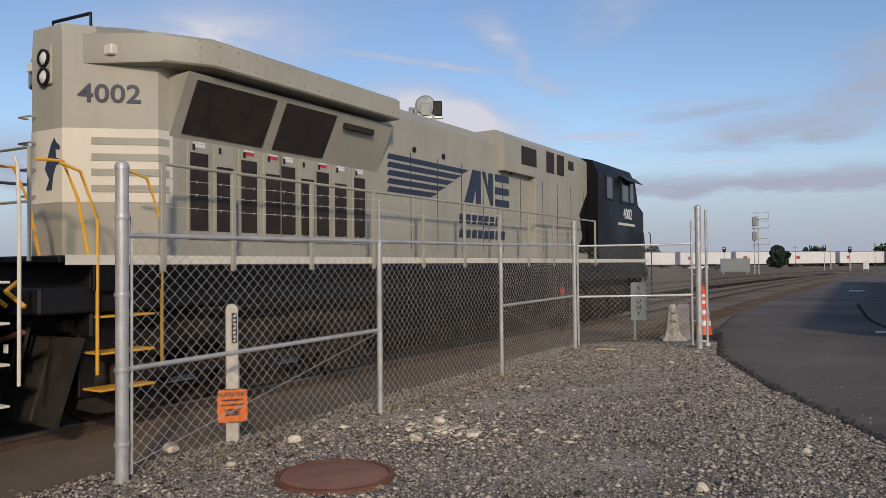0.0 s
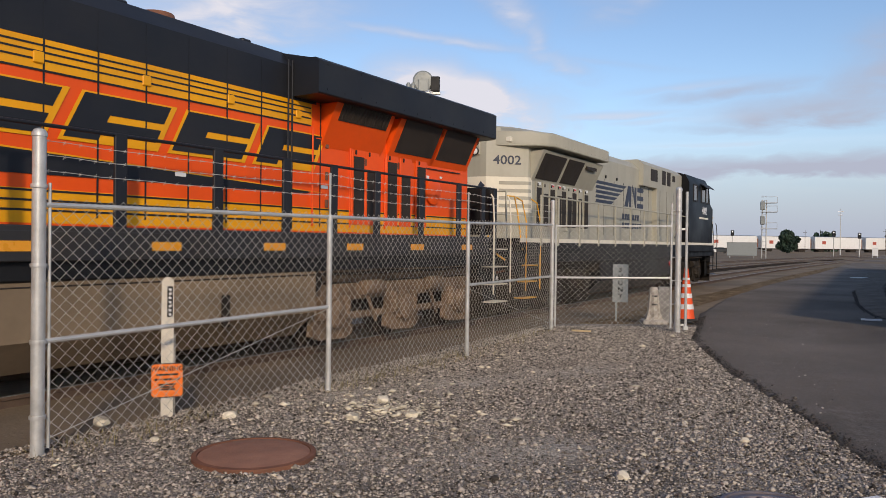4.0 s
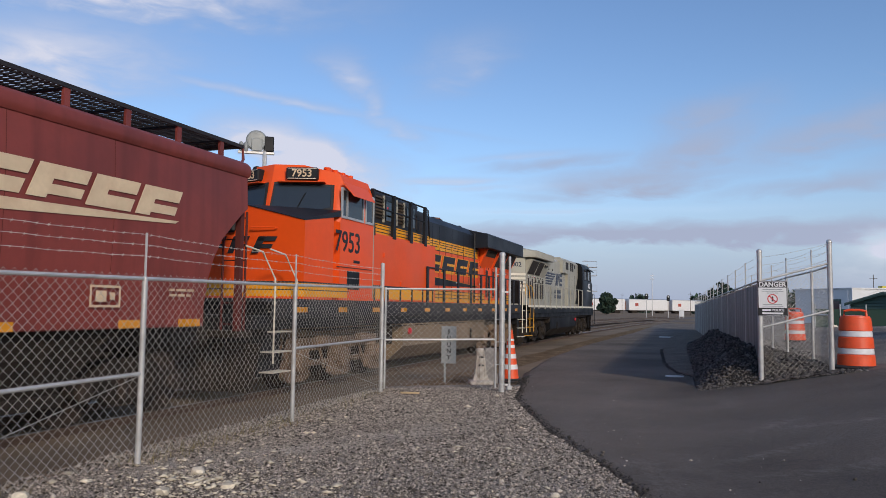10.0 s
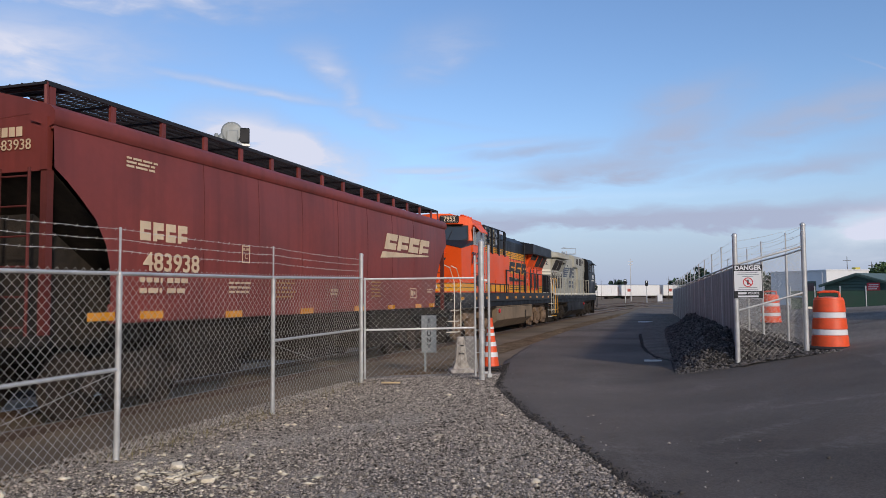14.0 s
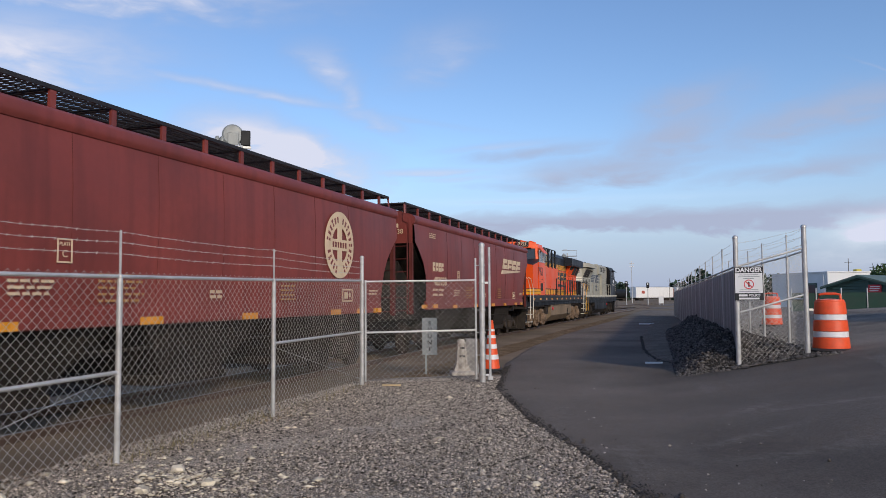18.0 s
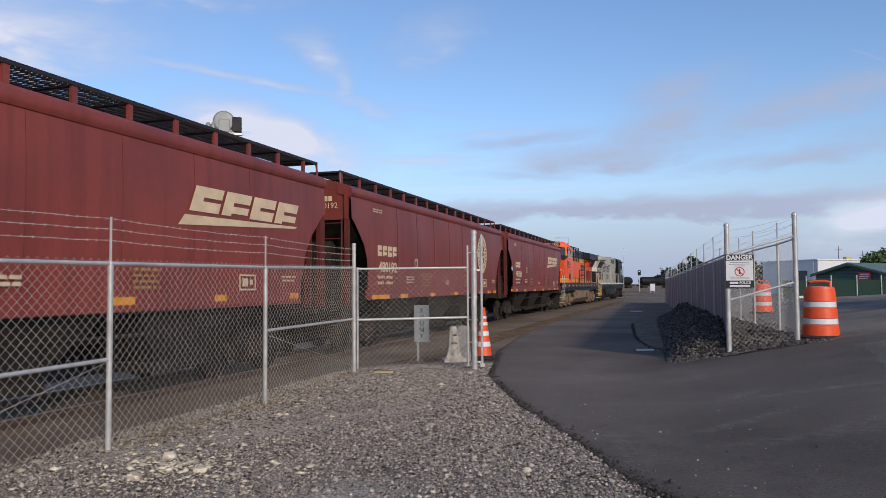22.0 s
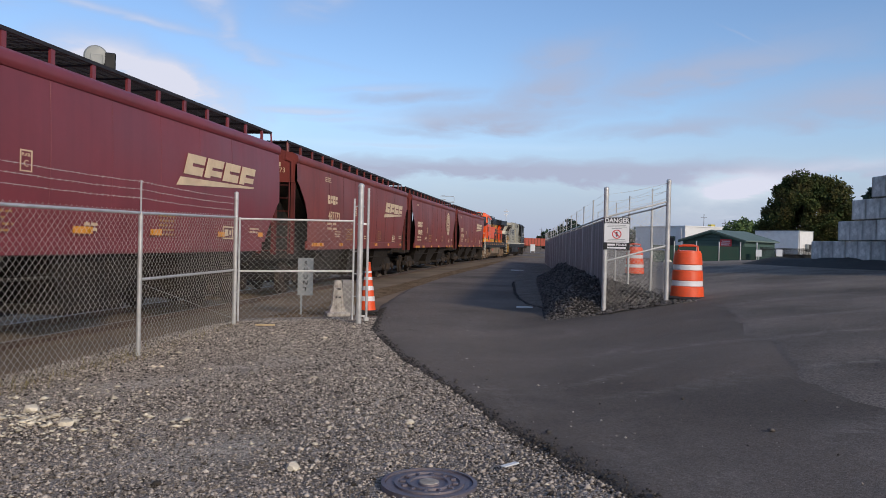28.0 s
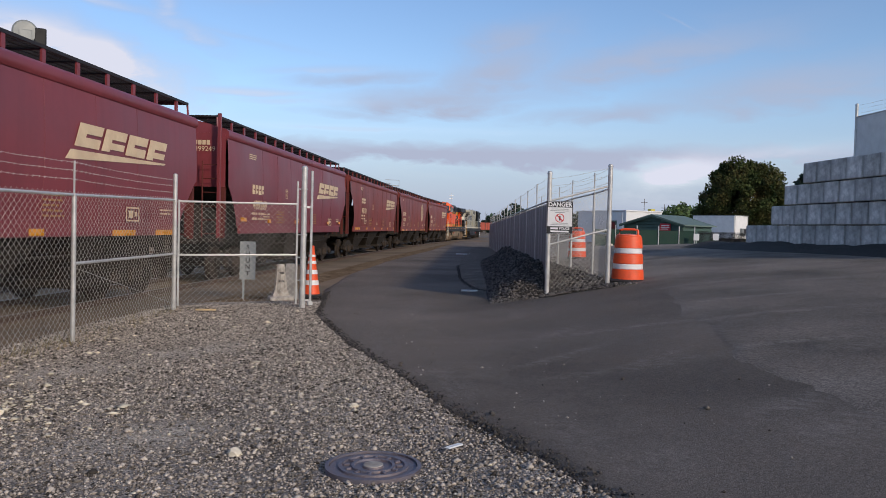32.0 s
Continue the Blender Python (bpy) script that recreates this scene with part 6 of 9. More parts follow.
def engine_orange():
    eng = thing("locomotive", Matrix(), "orange and black diesel locomotive numbered 7953 coupled to hopper cars", "locomotive", "locomotives of the train")
    E = Engine(-1)
    frame_parts(eng, E, M_SILL, M_DUSTY, M_TANK)
    for s in (-1, 1):
        for i in range(11):
            f = 2.3 + i * 1.72
            part("reflector", Shape().box(*sorted((s * 1.536, s * 1.541)), E.y(f) - 0.2, E.y(f) + 0.2, 1.50, 1.60), M_AMBER, eng, "amber reflector strip")
    # nose and cab
    cab_shell(eng, E, M_ORANGE, 2.1, 3.78, 5.58, 3.42, hw=1.5, roof=4.64, bow=0.36, vee=0.5)
    windshield(eng, E, 3.655, 3.795, 3.62, 4.2, 0.5)
    nose_f = lambda x: 2.1 + max(0.0, abs(x) - 0.35) * 0.36 / 1.11
    top = [[(x, E.y(nose_f(x) - 0.008), z + o) for x, z, o in ((1.465, 3.27, 0.0), (0.35, 3.56, 0.0), (-0.35, 3.56, 0), (-1.465, 3.27, 0), (-1.465, 3.27, 0.012), (-0.35, 3.56, 0.012), (0.35, 3.56, 0.012), (1.465, 3.27, 0.012))]]
    top.append([(x, E.y(3.64 + 0.5 * (abs(x) / 1.5 - 0.5)), z + o) for x, z, o in ((1.505, 3.5, 0.0), (0.35, 3.56, 0.0), (-0.35, 3.56, 0), (-1.505, 3.5, 0), (-1.505, 3.5, 0.13), (-0.35, 3.58, 0.04), (0.35, 3.58, 0.04), (1.505, 3.5, 0.13))])
    part("nose_top", Shape().loft(top), M_DKBLUE, eng, "black sloped top of the nose")
    for s in (-1, 1):
        bx = part("number_board", Shape().box(-0.34, 0.34, -0.13, 0.13, 0.0, 0.27, 0.03), M_BLACKM, eng)
        bx.matrix_basis = pose(s * 0.62, E.y(3.82), 4.29, 0, 0, s * 18.4)
        part("board_rim", Shape().box(-0.31, 0.31, -0.138, -0.13, 0.022, 0.032).box(-0.31, 0.31, -0.138, -0.13, 0.238, 0.248), M_NSBAND, bx)
        letters("number", "7953", 0.22, M_CREAM, bx, Matrix.Translation((0, -0.135, 0.135)) @ pose(0, 0, 0, 90, 0, 0), 0.004)
        vs_ = part("visor", Shape().box(-0.5, 0.5, -0.13, 0.12, 0.0, 0.02, 0.005), M_ORANGE, eng)
        vs_.matrix_basis = pose(s * 0.66, E.y(3.70), 4.225, 0, 0, s * 18.4)
        part("wiper", Shape().tube([(s * 0.6, E.y(3.55), 3.6), (s * 0.75, E.y(3.70), 4.0)], 0.012, 5), M_BLACKM, eng)
        part("nose_grab", Shape().tube([(s * 0.95, E.y(nose_f(0.95)), 3.12), (s * 0.95, E.y(nose_f(0.95) - 0.07), 3.12), (s * 0.5, E.y(nose_f(0.5) - 0.07), 3.12), (s * 0.5, E.y(nose_f(0.5)), 3.12)], 0.014, 6), M_ORANGE, eng)
    part("headlight_box", Shape().box(-0.17, 0.17, *E.ys(2.0, 2.11), 3.02, 3.46, 0.04), M_BLACKM, eng)
    for z in (3.13, 3.34):
        part("headlight", Shape().turn([(0.095, 0), (0.075, -0.025), (0.02, -0.035)], (0, E.y(2.0), z), 16, "y"), M_HEAD, eng, "bright glass lamp")
    for x in (-0.85, 0.85):
        part("ditch_light", Shape().turn([(0.1, -0.05), (0.1, 0.05)], (x, E.y(1.25), 1.95), 14, "y"), M_HEAD, eng)
    for i in range(4):
        x0 = -1.02 + i * 0.5
        nm = Shape()
        for za, zb, xa, xb, ya, yb in ((2.62, 2.95, 0.0, 0.13, 0.14, 0.27), (2.86, 2.95, 0.1, 0.44, 0.14, 0.48), (2.72, 2.80, 0.08, 0.37, 0.1, 0.4)):
            q = [(x0 + xa, za), (x0 + xb, za), (x0 + yb, zb), (x0 + ya, zb)]
            nm.loft([[(x, E.y(nose_f(x) - 0.004 - o), z) for x, z in q] for o in (0.0, 0.008)])
        part("nose_logo_block", nm, M_DKBLUE, eng, "black slanted logo block on the nose")
    side_windows(eng, E, ((3.96, 4.14), (4.2, 4.96), (5.14, 5.5)), 3.53, 4.08, 1.5, M_GALV)
    for s in (-1, 1):
        part("sun_visor", Shape().loft([[(s * 1.5, E.y(f), 4.26) for f in (3.95, 5.2)] + [(s * 1.5, E.y(f), 4.23) for f in (5.2, 3.95)], [(s * 1.74, E.y(f), 3.96) for f in (4.0, 5.1)] + [(s * 1.74, E.y(f), 3.94) for f in (5.1, 4.0)]]), M_ORANGE, eng)
    letters("road_number", "7953", 0.62, M_DKBLUE, eng, on_side(1.504, E.y(4.27), 2.97), 0.006, 0, 1.0)
    part("cab_vent", Shape().box(1.498, 1.51, *E.ys(4.25, 4.85), 1.98, 2.38), M_BLACKM, eng)
    part("builder_plate", Shape().box(1.501, 1.508, *E.ys(4.55, 4.85), 2.56, 2.62), M_DKBLUE, eng)
    part("cab_lip", Shape().box(1.498, 1.512, *E.ys(3.75, 5.5), 2.44, 2.455), M_DKBLUE, eng)
    for nm, z0_, z1_, o_, mt in (("nose_stripe", 1.80, 2.06, 0.006, M_YELLOW), ("nose_line", 2.06, 2.09, 0.008, M_DKBLUE), ("nose_line", 1.92, 1.94, 0.008, M_DKBLUE)):
        path_ = [(1.466 + o_, 5.5), (1.505 + o_, 3.8), (1.466 + o_, 2.46), (0.35, 2.1 - o_), (-0.35, 2.1 - o_), (-1.466 - o_, 2.46), (-1.505 - o_, 3.8), (-1.466 - o_, 5.5)]
        part(nm, Shape().loft([[(x, E.y(f), z0_), (x, E.y(f), z1_), (x * 0.98, E.y(f + 0.01), z1_), (x * 0.98, E.y(f + 0.01), z0_)] for x, f in path_]), mt, eng)
    for s in (-1, 1):
        part("deck_stripe", Shape().box(*sorted((s * 1.461, s * 1.466)), *E.ys(5.6, 9.9), 1.8, 2.06), M_YELLOW, eng)
        part("deck_stripe_line", Shape().box(*sorted((s * 1.461, s * 1.468)), *E.ys(5.6, 9.9), 2.08, 2.12), M_DKBLUE, eng)
        for k in range(6):
            part("deck_post", Shape().box(*sorted((s * 1.466, s * 1.49)), E.y(5.75 + k * 0.8) - 0.03, E.y(5.75 + k * 0.8) + 0.03, 1.76, 2.1, 0.005), M_DKBLUE, eng)
        for f, z in ((6.3, 2.85), (7.4, 2.2)):
            part("door_hinge", Shape().box(*sorted((s * 1.46, s * 1.49)), E.y(f) - 0.03, E.y(f) + 0.03, z - 0.06, z + 0.06, 0.006), M_ORANGE, eng)
        part("cab_seam", Shape().box(*sorted((s * 1.498, s * 1.512)), E.y(5.58) - 0.012, E.y(5.58) + 0.012, 1.8, 4.1), M_NSGREY, eng)
    for f, x in ((3.95, -0.6), (4.2, 0.5), (4.7, 0.0), (5.2, -0.3), (5.35, 0.6)):
        part("roof_antenna", Shape().turn([(0.08, 4.5), (0.1, 4.6), (0.08, 4.66), (0.03, 4.68)], (x, E.y(f), 0), 10), M_BLACKM, eng)
    rr = Shape().tube([(1.0, E.y(4.1), 4.6), (1.0, E.y(5.4), 4.6)], 0.02, 5)
    for f in (4.2, 4.55, 4.9, 5.3):
        rr.box(0.93, 1.07, E.y(f) - 0.05, E.y(f) + 0.05, 4.5, 4.62, 0.01)
    part("roof_rail", rr, M_ORANGE, eng)
    # equipment section behind the cab: orange below, louvred black boxes above
    part("control_compartment", Shape().box(-1.46, 1.46, *E.ys(5.58, 10.0), 1.75, 3.34, 0.02), M_ORANGE, eng)
    part("blower_housing", Shape().box(-1.2, 1.2, *E.ys(5.6, 9.05), 3.62, 4.42, 0.03), M_DKBLUE, eng)
    part("blower_base", Shape().box(-1.1, 1.1, *E.ys(5.6, 10.0), 3.30, 4.32, 0.03), M_DKBLUE, eng)
    for s in (-1, 1):
        part("yellow_band", Shape().box(*sorted((s * 1.08, s * 1.30)), *E.ys(5.62, 10.0), 3.342, 3.62, 0.01), M_YELLOW, eng)
        for z in (3.41, 3.49, 3.57):
            part("band_line", Shape().box(*sorted((s * 1.301, s * 1.306)), *E.ys(5.7, 9.95), z, z + 0.018), M_DKBLUE, eng)
        for f in (5.66, 6.92, 8.08, 9.15):
            part("rack_post", Shape().prism([(E.y(f) - 0.1, 3.28), (E.y(f) + 0.1, 3.28), (E.y(f) + 0.065, 3.75), (E.y(f) + 0.05, 4.36), (E.y(f) - 0.05, 4.36), (E.y(f) - 0.065, 3.75)], *sorted((s * 1.4, s * 1.475)), "x"), M_BLACKM, eng)
        for z in (4.34, 3.95):
            part("rack_rail", Shape().tube([(s * 1.44, E.y(5.6), z), (s * 1.44, E.y(9.2), z)], 0.022, 6), M_BLACKM, eng)
        for f0, f1 in ((6.1, 6.75), (7.65, 8.1)):
            gr = part("rack_grille", Shape().box(*sorted((s * 1.2, s * 1.206)), *E.ys(f0, f1), 3.74, 4.34), M_GRILLE, eng)
            for k in range(7):
                z = 3.78 + k * 0.08
                part("slat", Shape().loft([[(s * 1.206, E.y(f), z + 0.05), (s * 1.245, E.y(f), z), (s * 1.245, E.y(f), z + 0.012), (s * 1.206, E.y(f), z + 0.062)] for f in (f0, f1)]), M_BRONZE, gr)
            for f in (f0 - 0.03, f1 + 0.03):
                part("edge_strip", Shape().box(*sorted((s * 1.2, s * 1.25)), E.y(f) - 0.02, E.y(f) + 0.02, 3.7, 4.36), M_NSGREY, gr)
        part("rack_panel", Shape().box(*sorted((s * 1.2, s * 1.22)), *E.ys(6.95, 7.5), 3.75, 4.3, 0.01), M_GLASS, eng)
        part("warning_tag", Shape().box(*sorted((s * 1.22, s * 1.224)), *E.ys(7.0, 7.1), 4.05, 4.11), M_RED, eng)
        part("rack_panel", Shape().box(*sorted((s * 1.2, s * 1.22)), *E.ys(8.35, 8.95), 3.75, 4.3, 0.01), M_GLASS, eng)
        part("side_grille", Shape().box(*sorted((s * 1.1, s * 1.115)), *E.ys(9.35, 9.8), 3.72, 4.2), M_GRILLE, eng)
    part("roof_loop", Shape().tube([(0.9, E.y(7.4), 4.42), (0.9, E.y(7.4), 4.52), (0.9, E.y(7.7), 4.52), (0.9, E.y(7.7), 4.42)], 0.012, 5), M_BLACKM, eng)
    # long hood
    part("hood", Shape().loft([[(-1.05, E.y(f), 1.75), (1.05, E.y(f), 1.75), (1.05, E.y(f), 4.12), (0.82, E.y(f), 4.34), (-0.82, E.y(f), 4.34), (-1.05, E.y(f), 4.12)] for f in (9.1, 20.35)]), M_ORANGE, eng)
    part("hood_roof", Shape().loft([[(-1.06, E.y(f), 3.66), (1.06, E.y(f), 3.66), (1.06, E.y(f), 4.13), (0.83, E.y(f), 4.36), (-0.83, E.y(f), 4.36), (-1.06, E.y(f), 4.13)] for f in (9.1, 15.7)]), M_DKBLUE, eng, "charcoal upper hood")
    for s in (-1, 1):
        part("upper_band", Shape().box(*sorted((s * 1.05, s * 1.056)), *E.ys(9.12, 15.6), 3.34, 3.658), M_YELLOW, eng)
        part("lower_band", Shape().box(*sorted((s * 1.05, s * 1.056)), *E.ys(9.12, 20.3), 1.78, 2.13), M_YELLOW, eng)
        for z in (3.325, 3.43, 3.51, 3.58):
            part("band_line", Shape().box(*sorted((s * 1.0565, s * 1.061)), *E.ys(9.2, 15.58), z, z + 0.02), M_DKBLUE, eng)
        for z in (1.90, 2.0, 2.10):
            part("band_line", Shape().box(*sorted((s * 1.0565, s * 1.061)), *E.ys(9.2, 20.28), z, z + 0.022), M_DKBLUE, eng)
        for i in range(11):
            f = 9.6 + i * 0.62
            part("door_seam", Shape().box(*sorted((s * 1.057, s * 1.064)), E.y(f) - 0.009, E.y(f) + 0.009, 1.85, 4.1), M_DKBLUE, eng)
        for i in range(5):
            f = 10.1 + i * 1.3
            part("door_latch", Shape().box(*sorted((s * 1.057, s * 1.08)), E.y(f) - 0.06, E.y(f) + 0.06, 3.4, 3.52, 0.01), M_YELLOW, eng)
    # painted word on the hood: outline in yellow, blocks in black
    slanted_marks(eng, 1.0575, 10.15 - 10.75, 15.72 - 10.75, 2.66, 3.22, 4, M_YELLOW, 0.5, "yellow outline of the painted logo", 0.10, 0.0)
    slanted_marks(eng, 1.063, 10.15 - 10.75, 15.72 - 10.75, 2.70, 3.20, 4, M_DKBLUE, 0.5, "black painted logo block", 0.19)
    part("logo_swoosh", Shape().prism([(9.6 - 10.75, 2.28), (9.75 - 10.75, 2.56), (15.6 - 10.75, 2.36), (15.5 - 10.75, 2.33), (10.2 - 10.75, 2.26)], 1.0575, 1.062, "x"), M_DKBLUE, eng)
    part("swoosh_edge", Shape().prism([(9.75 - 10.75, 2.58), (15.9 - 10.75, 2.36), (15.6 - 10.75, 2.36), (9.74 - 10.75, 2.56)], 1.0575, 1.063, "x"), M_YELLOW, eng)
    ex = Shape().turn([(0.26, 4.34), (0.3, 4.46), (0.24, 4.52), (0.22, 4.6)], (0.1, E.y(13.6), 0), 16).turn([(0.12, 4.34), (0.12, 4.48)], (0.3, E.y(12.9), 0), 12)
    part("exhaust_stack", ex, M_RUST, eng)
    hs = Shape()
    for x in (-0.14, 0.0, 0.14):
        hs.turn([(0.03, 0), (0.045, 0.2), (0.09, 0.35)], (x, E.y(11.0), 4.5), 10, "y")
    part("air_horn", hs, M_BLACKM, eng)
    part("hose_stay", Shape().tube([(1.42, E.y(9.15), 4.34), (1.45, E.y(9.35), 4.3), (1.3, E.y(9.9), 3.6), (1.12, E.y(10.3), 3.0)], 0.022, 6), M_BLACKM, eng)
    part("rear_cabinet", Shape().box(-1.0, 1.0, *E.ys(9.0, 9.75), 3.62, 4.5, 0.04), M_DKBLUE, eng, "dark cabinet behind the blower boxes")
    for f in (10.6, 11.9, 12.6, 14.6):
        part("roof_lug", Shape().box(0.6, 0.74, E.y(f) - 0.09, E.y(f) + 0.09, 4.34, 4.43, 0.02), M_DKBLUE, eng)
    # radiator cabin
    wing(eng, E, 15.17, 20.68, 3.71, 4.22, M_DKBLUE, False)
    for s in (-1, 1):
        for f0, f1, zb in ((15.98, 17.22, 3.46), (17.68, 18.86, 3.17), (19.02, 20.16, 3.17)):
            part("radiator_cheek", Shape().loft([[(s * 1.052, E.y(f), 3.05) for f in (f0 - 0.16, f1 + 0.12)] + [(s * 1.0, E.y(f), 3.05) for f in (f1 + 0.12, f0 - 0.16)],
                                                 [(s * 1.4, E.y(f), 3.79) for f in (f0 - 0.16, f1 + 0.12)] + [(s * 1.0, E.y(f), 3.79) for f in (f1 + 0.12, f0 - 0.16)]]), M_ORANGE, eng)
            x_at = lambda z: 1.052 + 0.348 * (z - 3.05) / 0.74 + 0.012
            part("radiator_grille", Shape().loft([[(s * (x_at(zb) + o), E.y(f), zb) for f, o in ((f0, 0), (f1, 0), (f1, -0.05), (f0, -0.05))], [(s * (x_at(3.71) + o), E.y(f), 3.71) for f, o in ((f0, 0), (f1, 0), (f1, -0.05), (f0, -0.05))]]), M_GRILLE, eng, "dark slanted radiator grille")
    door_row(eng, E, 1.052, (16.74, 17.1, 17.68, 18.1, 18.6), 0.27, 2.0, 2.99, M_GRILLE, M_ORANGE, True, 0.2)
    for s in (-1, 1):
        part("end_panel", Shape().box(*sorted((s * 0.42, s * 1.32)), *E.ys(20.86, 20.92), 1.8, 2.78, 0.03), M_BLACKM, eng, "black end platform panel")
        for f, z0_, z1_ in ((16.5, 1.85, 3.1), (17.45, 1.85, 3.05), (15.6, 1.85, 3.3)):
            part("conduit", Shape().tube([(s * 1.085, E.y(f), z0_), (s * 1.085, E.y(f), z1_)], 0.014, 6), M_ORANGE, eng)
        for f in (15.05, 15.13):
            part("drain_pipe", Shape().tube([(s * 1.10, E.y(f), 1.8), (s * 1.10, E.y(f), 4.2)], 0.014, 6), M_DKBLUE, eng)
    for f, z, w, h, mt in ((18.62, 2.80, 0.14, 0.12, M_YELLOW), (18.82, 2.82, 0.12, 0.08, M_SIGNW), (18.0, 2.96, 0.09, 0.05, M_SIGNW), (19.3, 2.86, 0.08, 0.04, M_SIGNW), (15.9, 2.45, 0.16, 0.05, M_SIGNW), (12.1, 3.0, 0.14, 0.06, M_SIGNW), (13.2, 2.42, 0.16, 0.05, M_SIGNW)):
        part("notice_plate", Shape().box(1.058, 1.066, E.y(f) - w / 2, E.y(f) + w / 2, z - h / 2, z + h / 2), mt, eng)
    for f, z in ((15.95, 3.1), (15.95, 2.62), (16.92, 2.92), (17.86, 2.95), (15.95, 2.2)):
        part("door_catch", Shape().box(1.056, 1.075, E.y(f) - 0.035, E.y(f) + 0.035, z - 0.06, z + 0.06, 0.006), M_RUST, eng)
    part("hood_ledge", Shape().box(1.056, 1.08, *E.ys(18.75, 20.0), 2.985, 3.0), M_DKBLUE, eng)
    part("hood_ledge", Shape().box(1.056, 1.07, *E.ys(15.7, 17.4), 3.16, 3.172), M_ORANGE, eng)
    for f0, f1 in ((15.98, 17.22), (17.68, 18.86), (19.02, 20.16)):
        lo = 3.46 if f0 < 16 else 3.17
        for k in range(15 if f0 < 17 else 0):
            f = f0 + 0.05 + (f1 - f0 - 0.1) * k / 14
            part("grille_bar", Shape().tube([(1.052 + 0.348 * (z - 3.05) / 0.74 + 0.016, E.y(f), z) for z in (lo + 0.02, 3.69)], 0.012, 5), M_GRILLE, eng)
    part("brake_wheel", Shape().turn([(0.22, 0), (0.25, 0.02), (0.25, 0.05), (0.22, 0.06)], (1.06, E.y(18.98), 2.58), 18, "x"), M_ORANGE, eng)
    handrail(eng, E, [9.3, 10.7, 12.05, 13.4, 14.6, 15.6, 16.67, 17.95, 19.25, 20.2, 20.7], 1.5, 2.72, 1.49, M_DKBLUE, M_DKBLUE, 0.075)
    steps(eng, E, 1.7, M_NSBAND, 1.5, 2.4)
    steps(eng, E, 21.0, M_NSBAND)
    for s in (-1, 1):
        part("end_rail", Shape().tube([(s * 1.3, E.y(20.97), 1.7), (s * 1.3, E.y(20.97), 2.75), (s * 0.5, E.y(20.97), 2.75), (s * 0.5, E.y(20.97), 1.7)], 0.022, 6), M_DKBLUE, eng)
    return eng


def wing(eng, E, f0, f1, z0, z1, mat, chamfer):
    """Overhanging radiator housing on top of the hood."""
    w = 1.55
    if chamfer:
        out = [(-w, E.y(f0)), (w, E.y(f0)), (w, E.y(f1 - 0.44)), (1.25, E.y(f1 + 0.05)), (0.45, E.y(f1 + 0.46)), (-0.45, E.y(f1 + 0.46)), (-1.25, E.y(f1 + 0.05)), (-w, E.y(f1 - 0.44))]
    else:
        out = [(-w, E.y(f0)), (w, E.y(f0)), (w, E.y(f1 - 0.06)), (w - 0.08, E.y(f1)), (-(w - 0.08), E.y(f1)), (-w, E.y(f1 - 0.06))]
    top = [(x * 0.96, y) for x, y in out]
    part("radiator_wing", Shape().loft([[(x * 0.8, y, z0 - 0.01) for x, y in out], [(x * 0.985, y, z0) for x, y in out], [(x, y, z0 + 0.02) for x, y in out], [(x, y, z1 - 0.04) for x, y in out], [(x, y, z1) for x, y in top]]), mat, eng, "overhanging radiator housing")
    part("wing_roof", Shape().loft([[(x * 0.94, y, z1 - 0.01) for x, y in out], [(x * 0.5, y, z1 + 0.14) for x, y in out]]), mat, eng)
    bolts = Shape()
    for i in range(14):
        y = E.y(f0 + 0.2 + (f1 - f0 - 0.4) * i / 13)
        for z in (z0 + 0.08, z1 - 0.08):
            bolts.box(w - 0.001, w + 0.008, y - 0.012, y + 0.012, z - 0.012, z + 0.012)
    part("wing_bolt_row", bolts, mat, eng, "", "stuff")


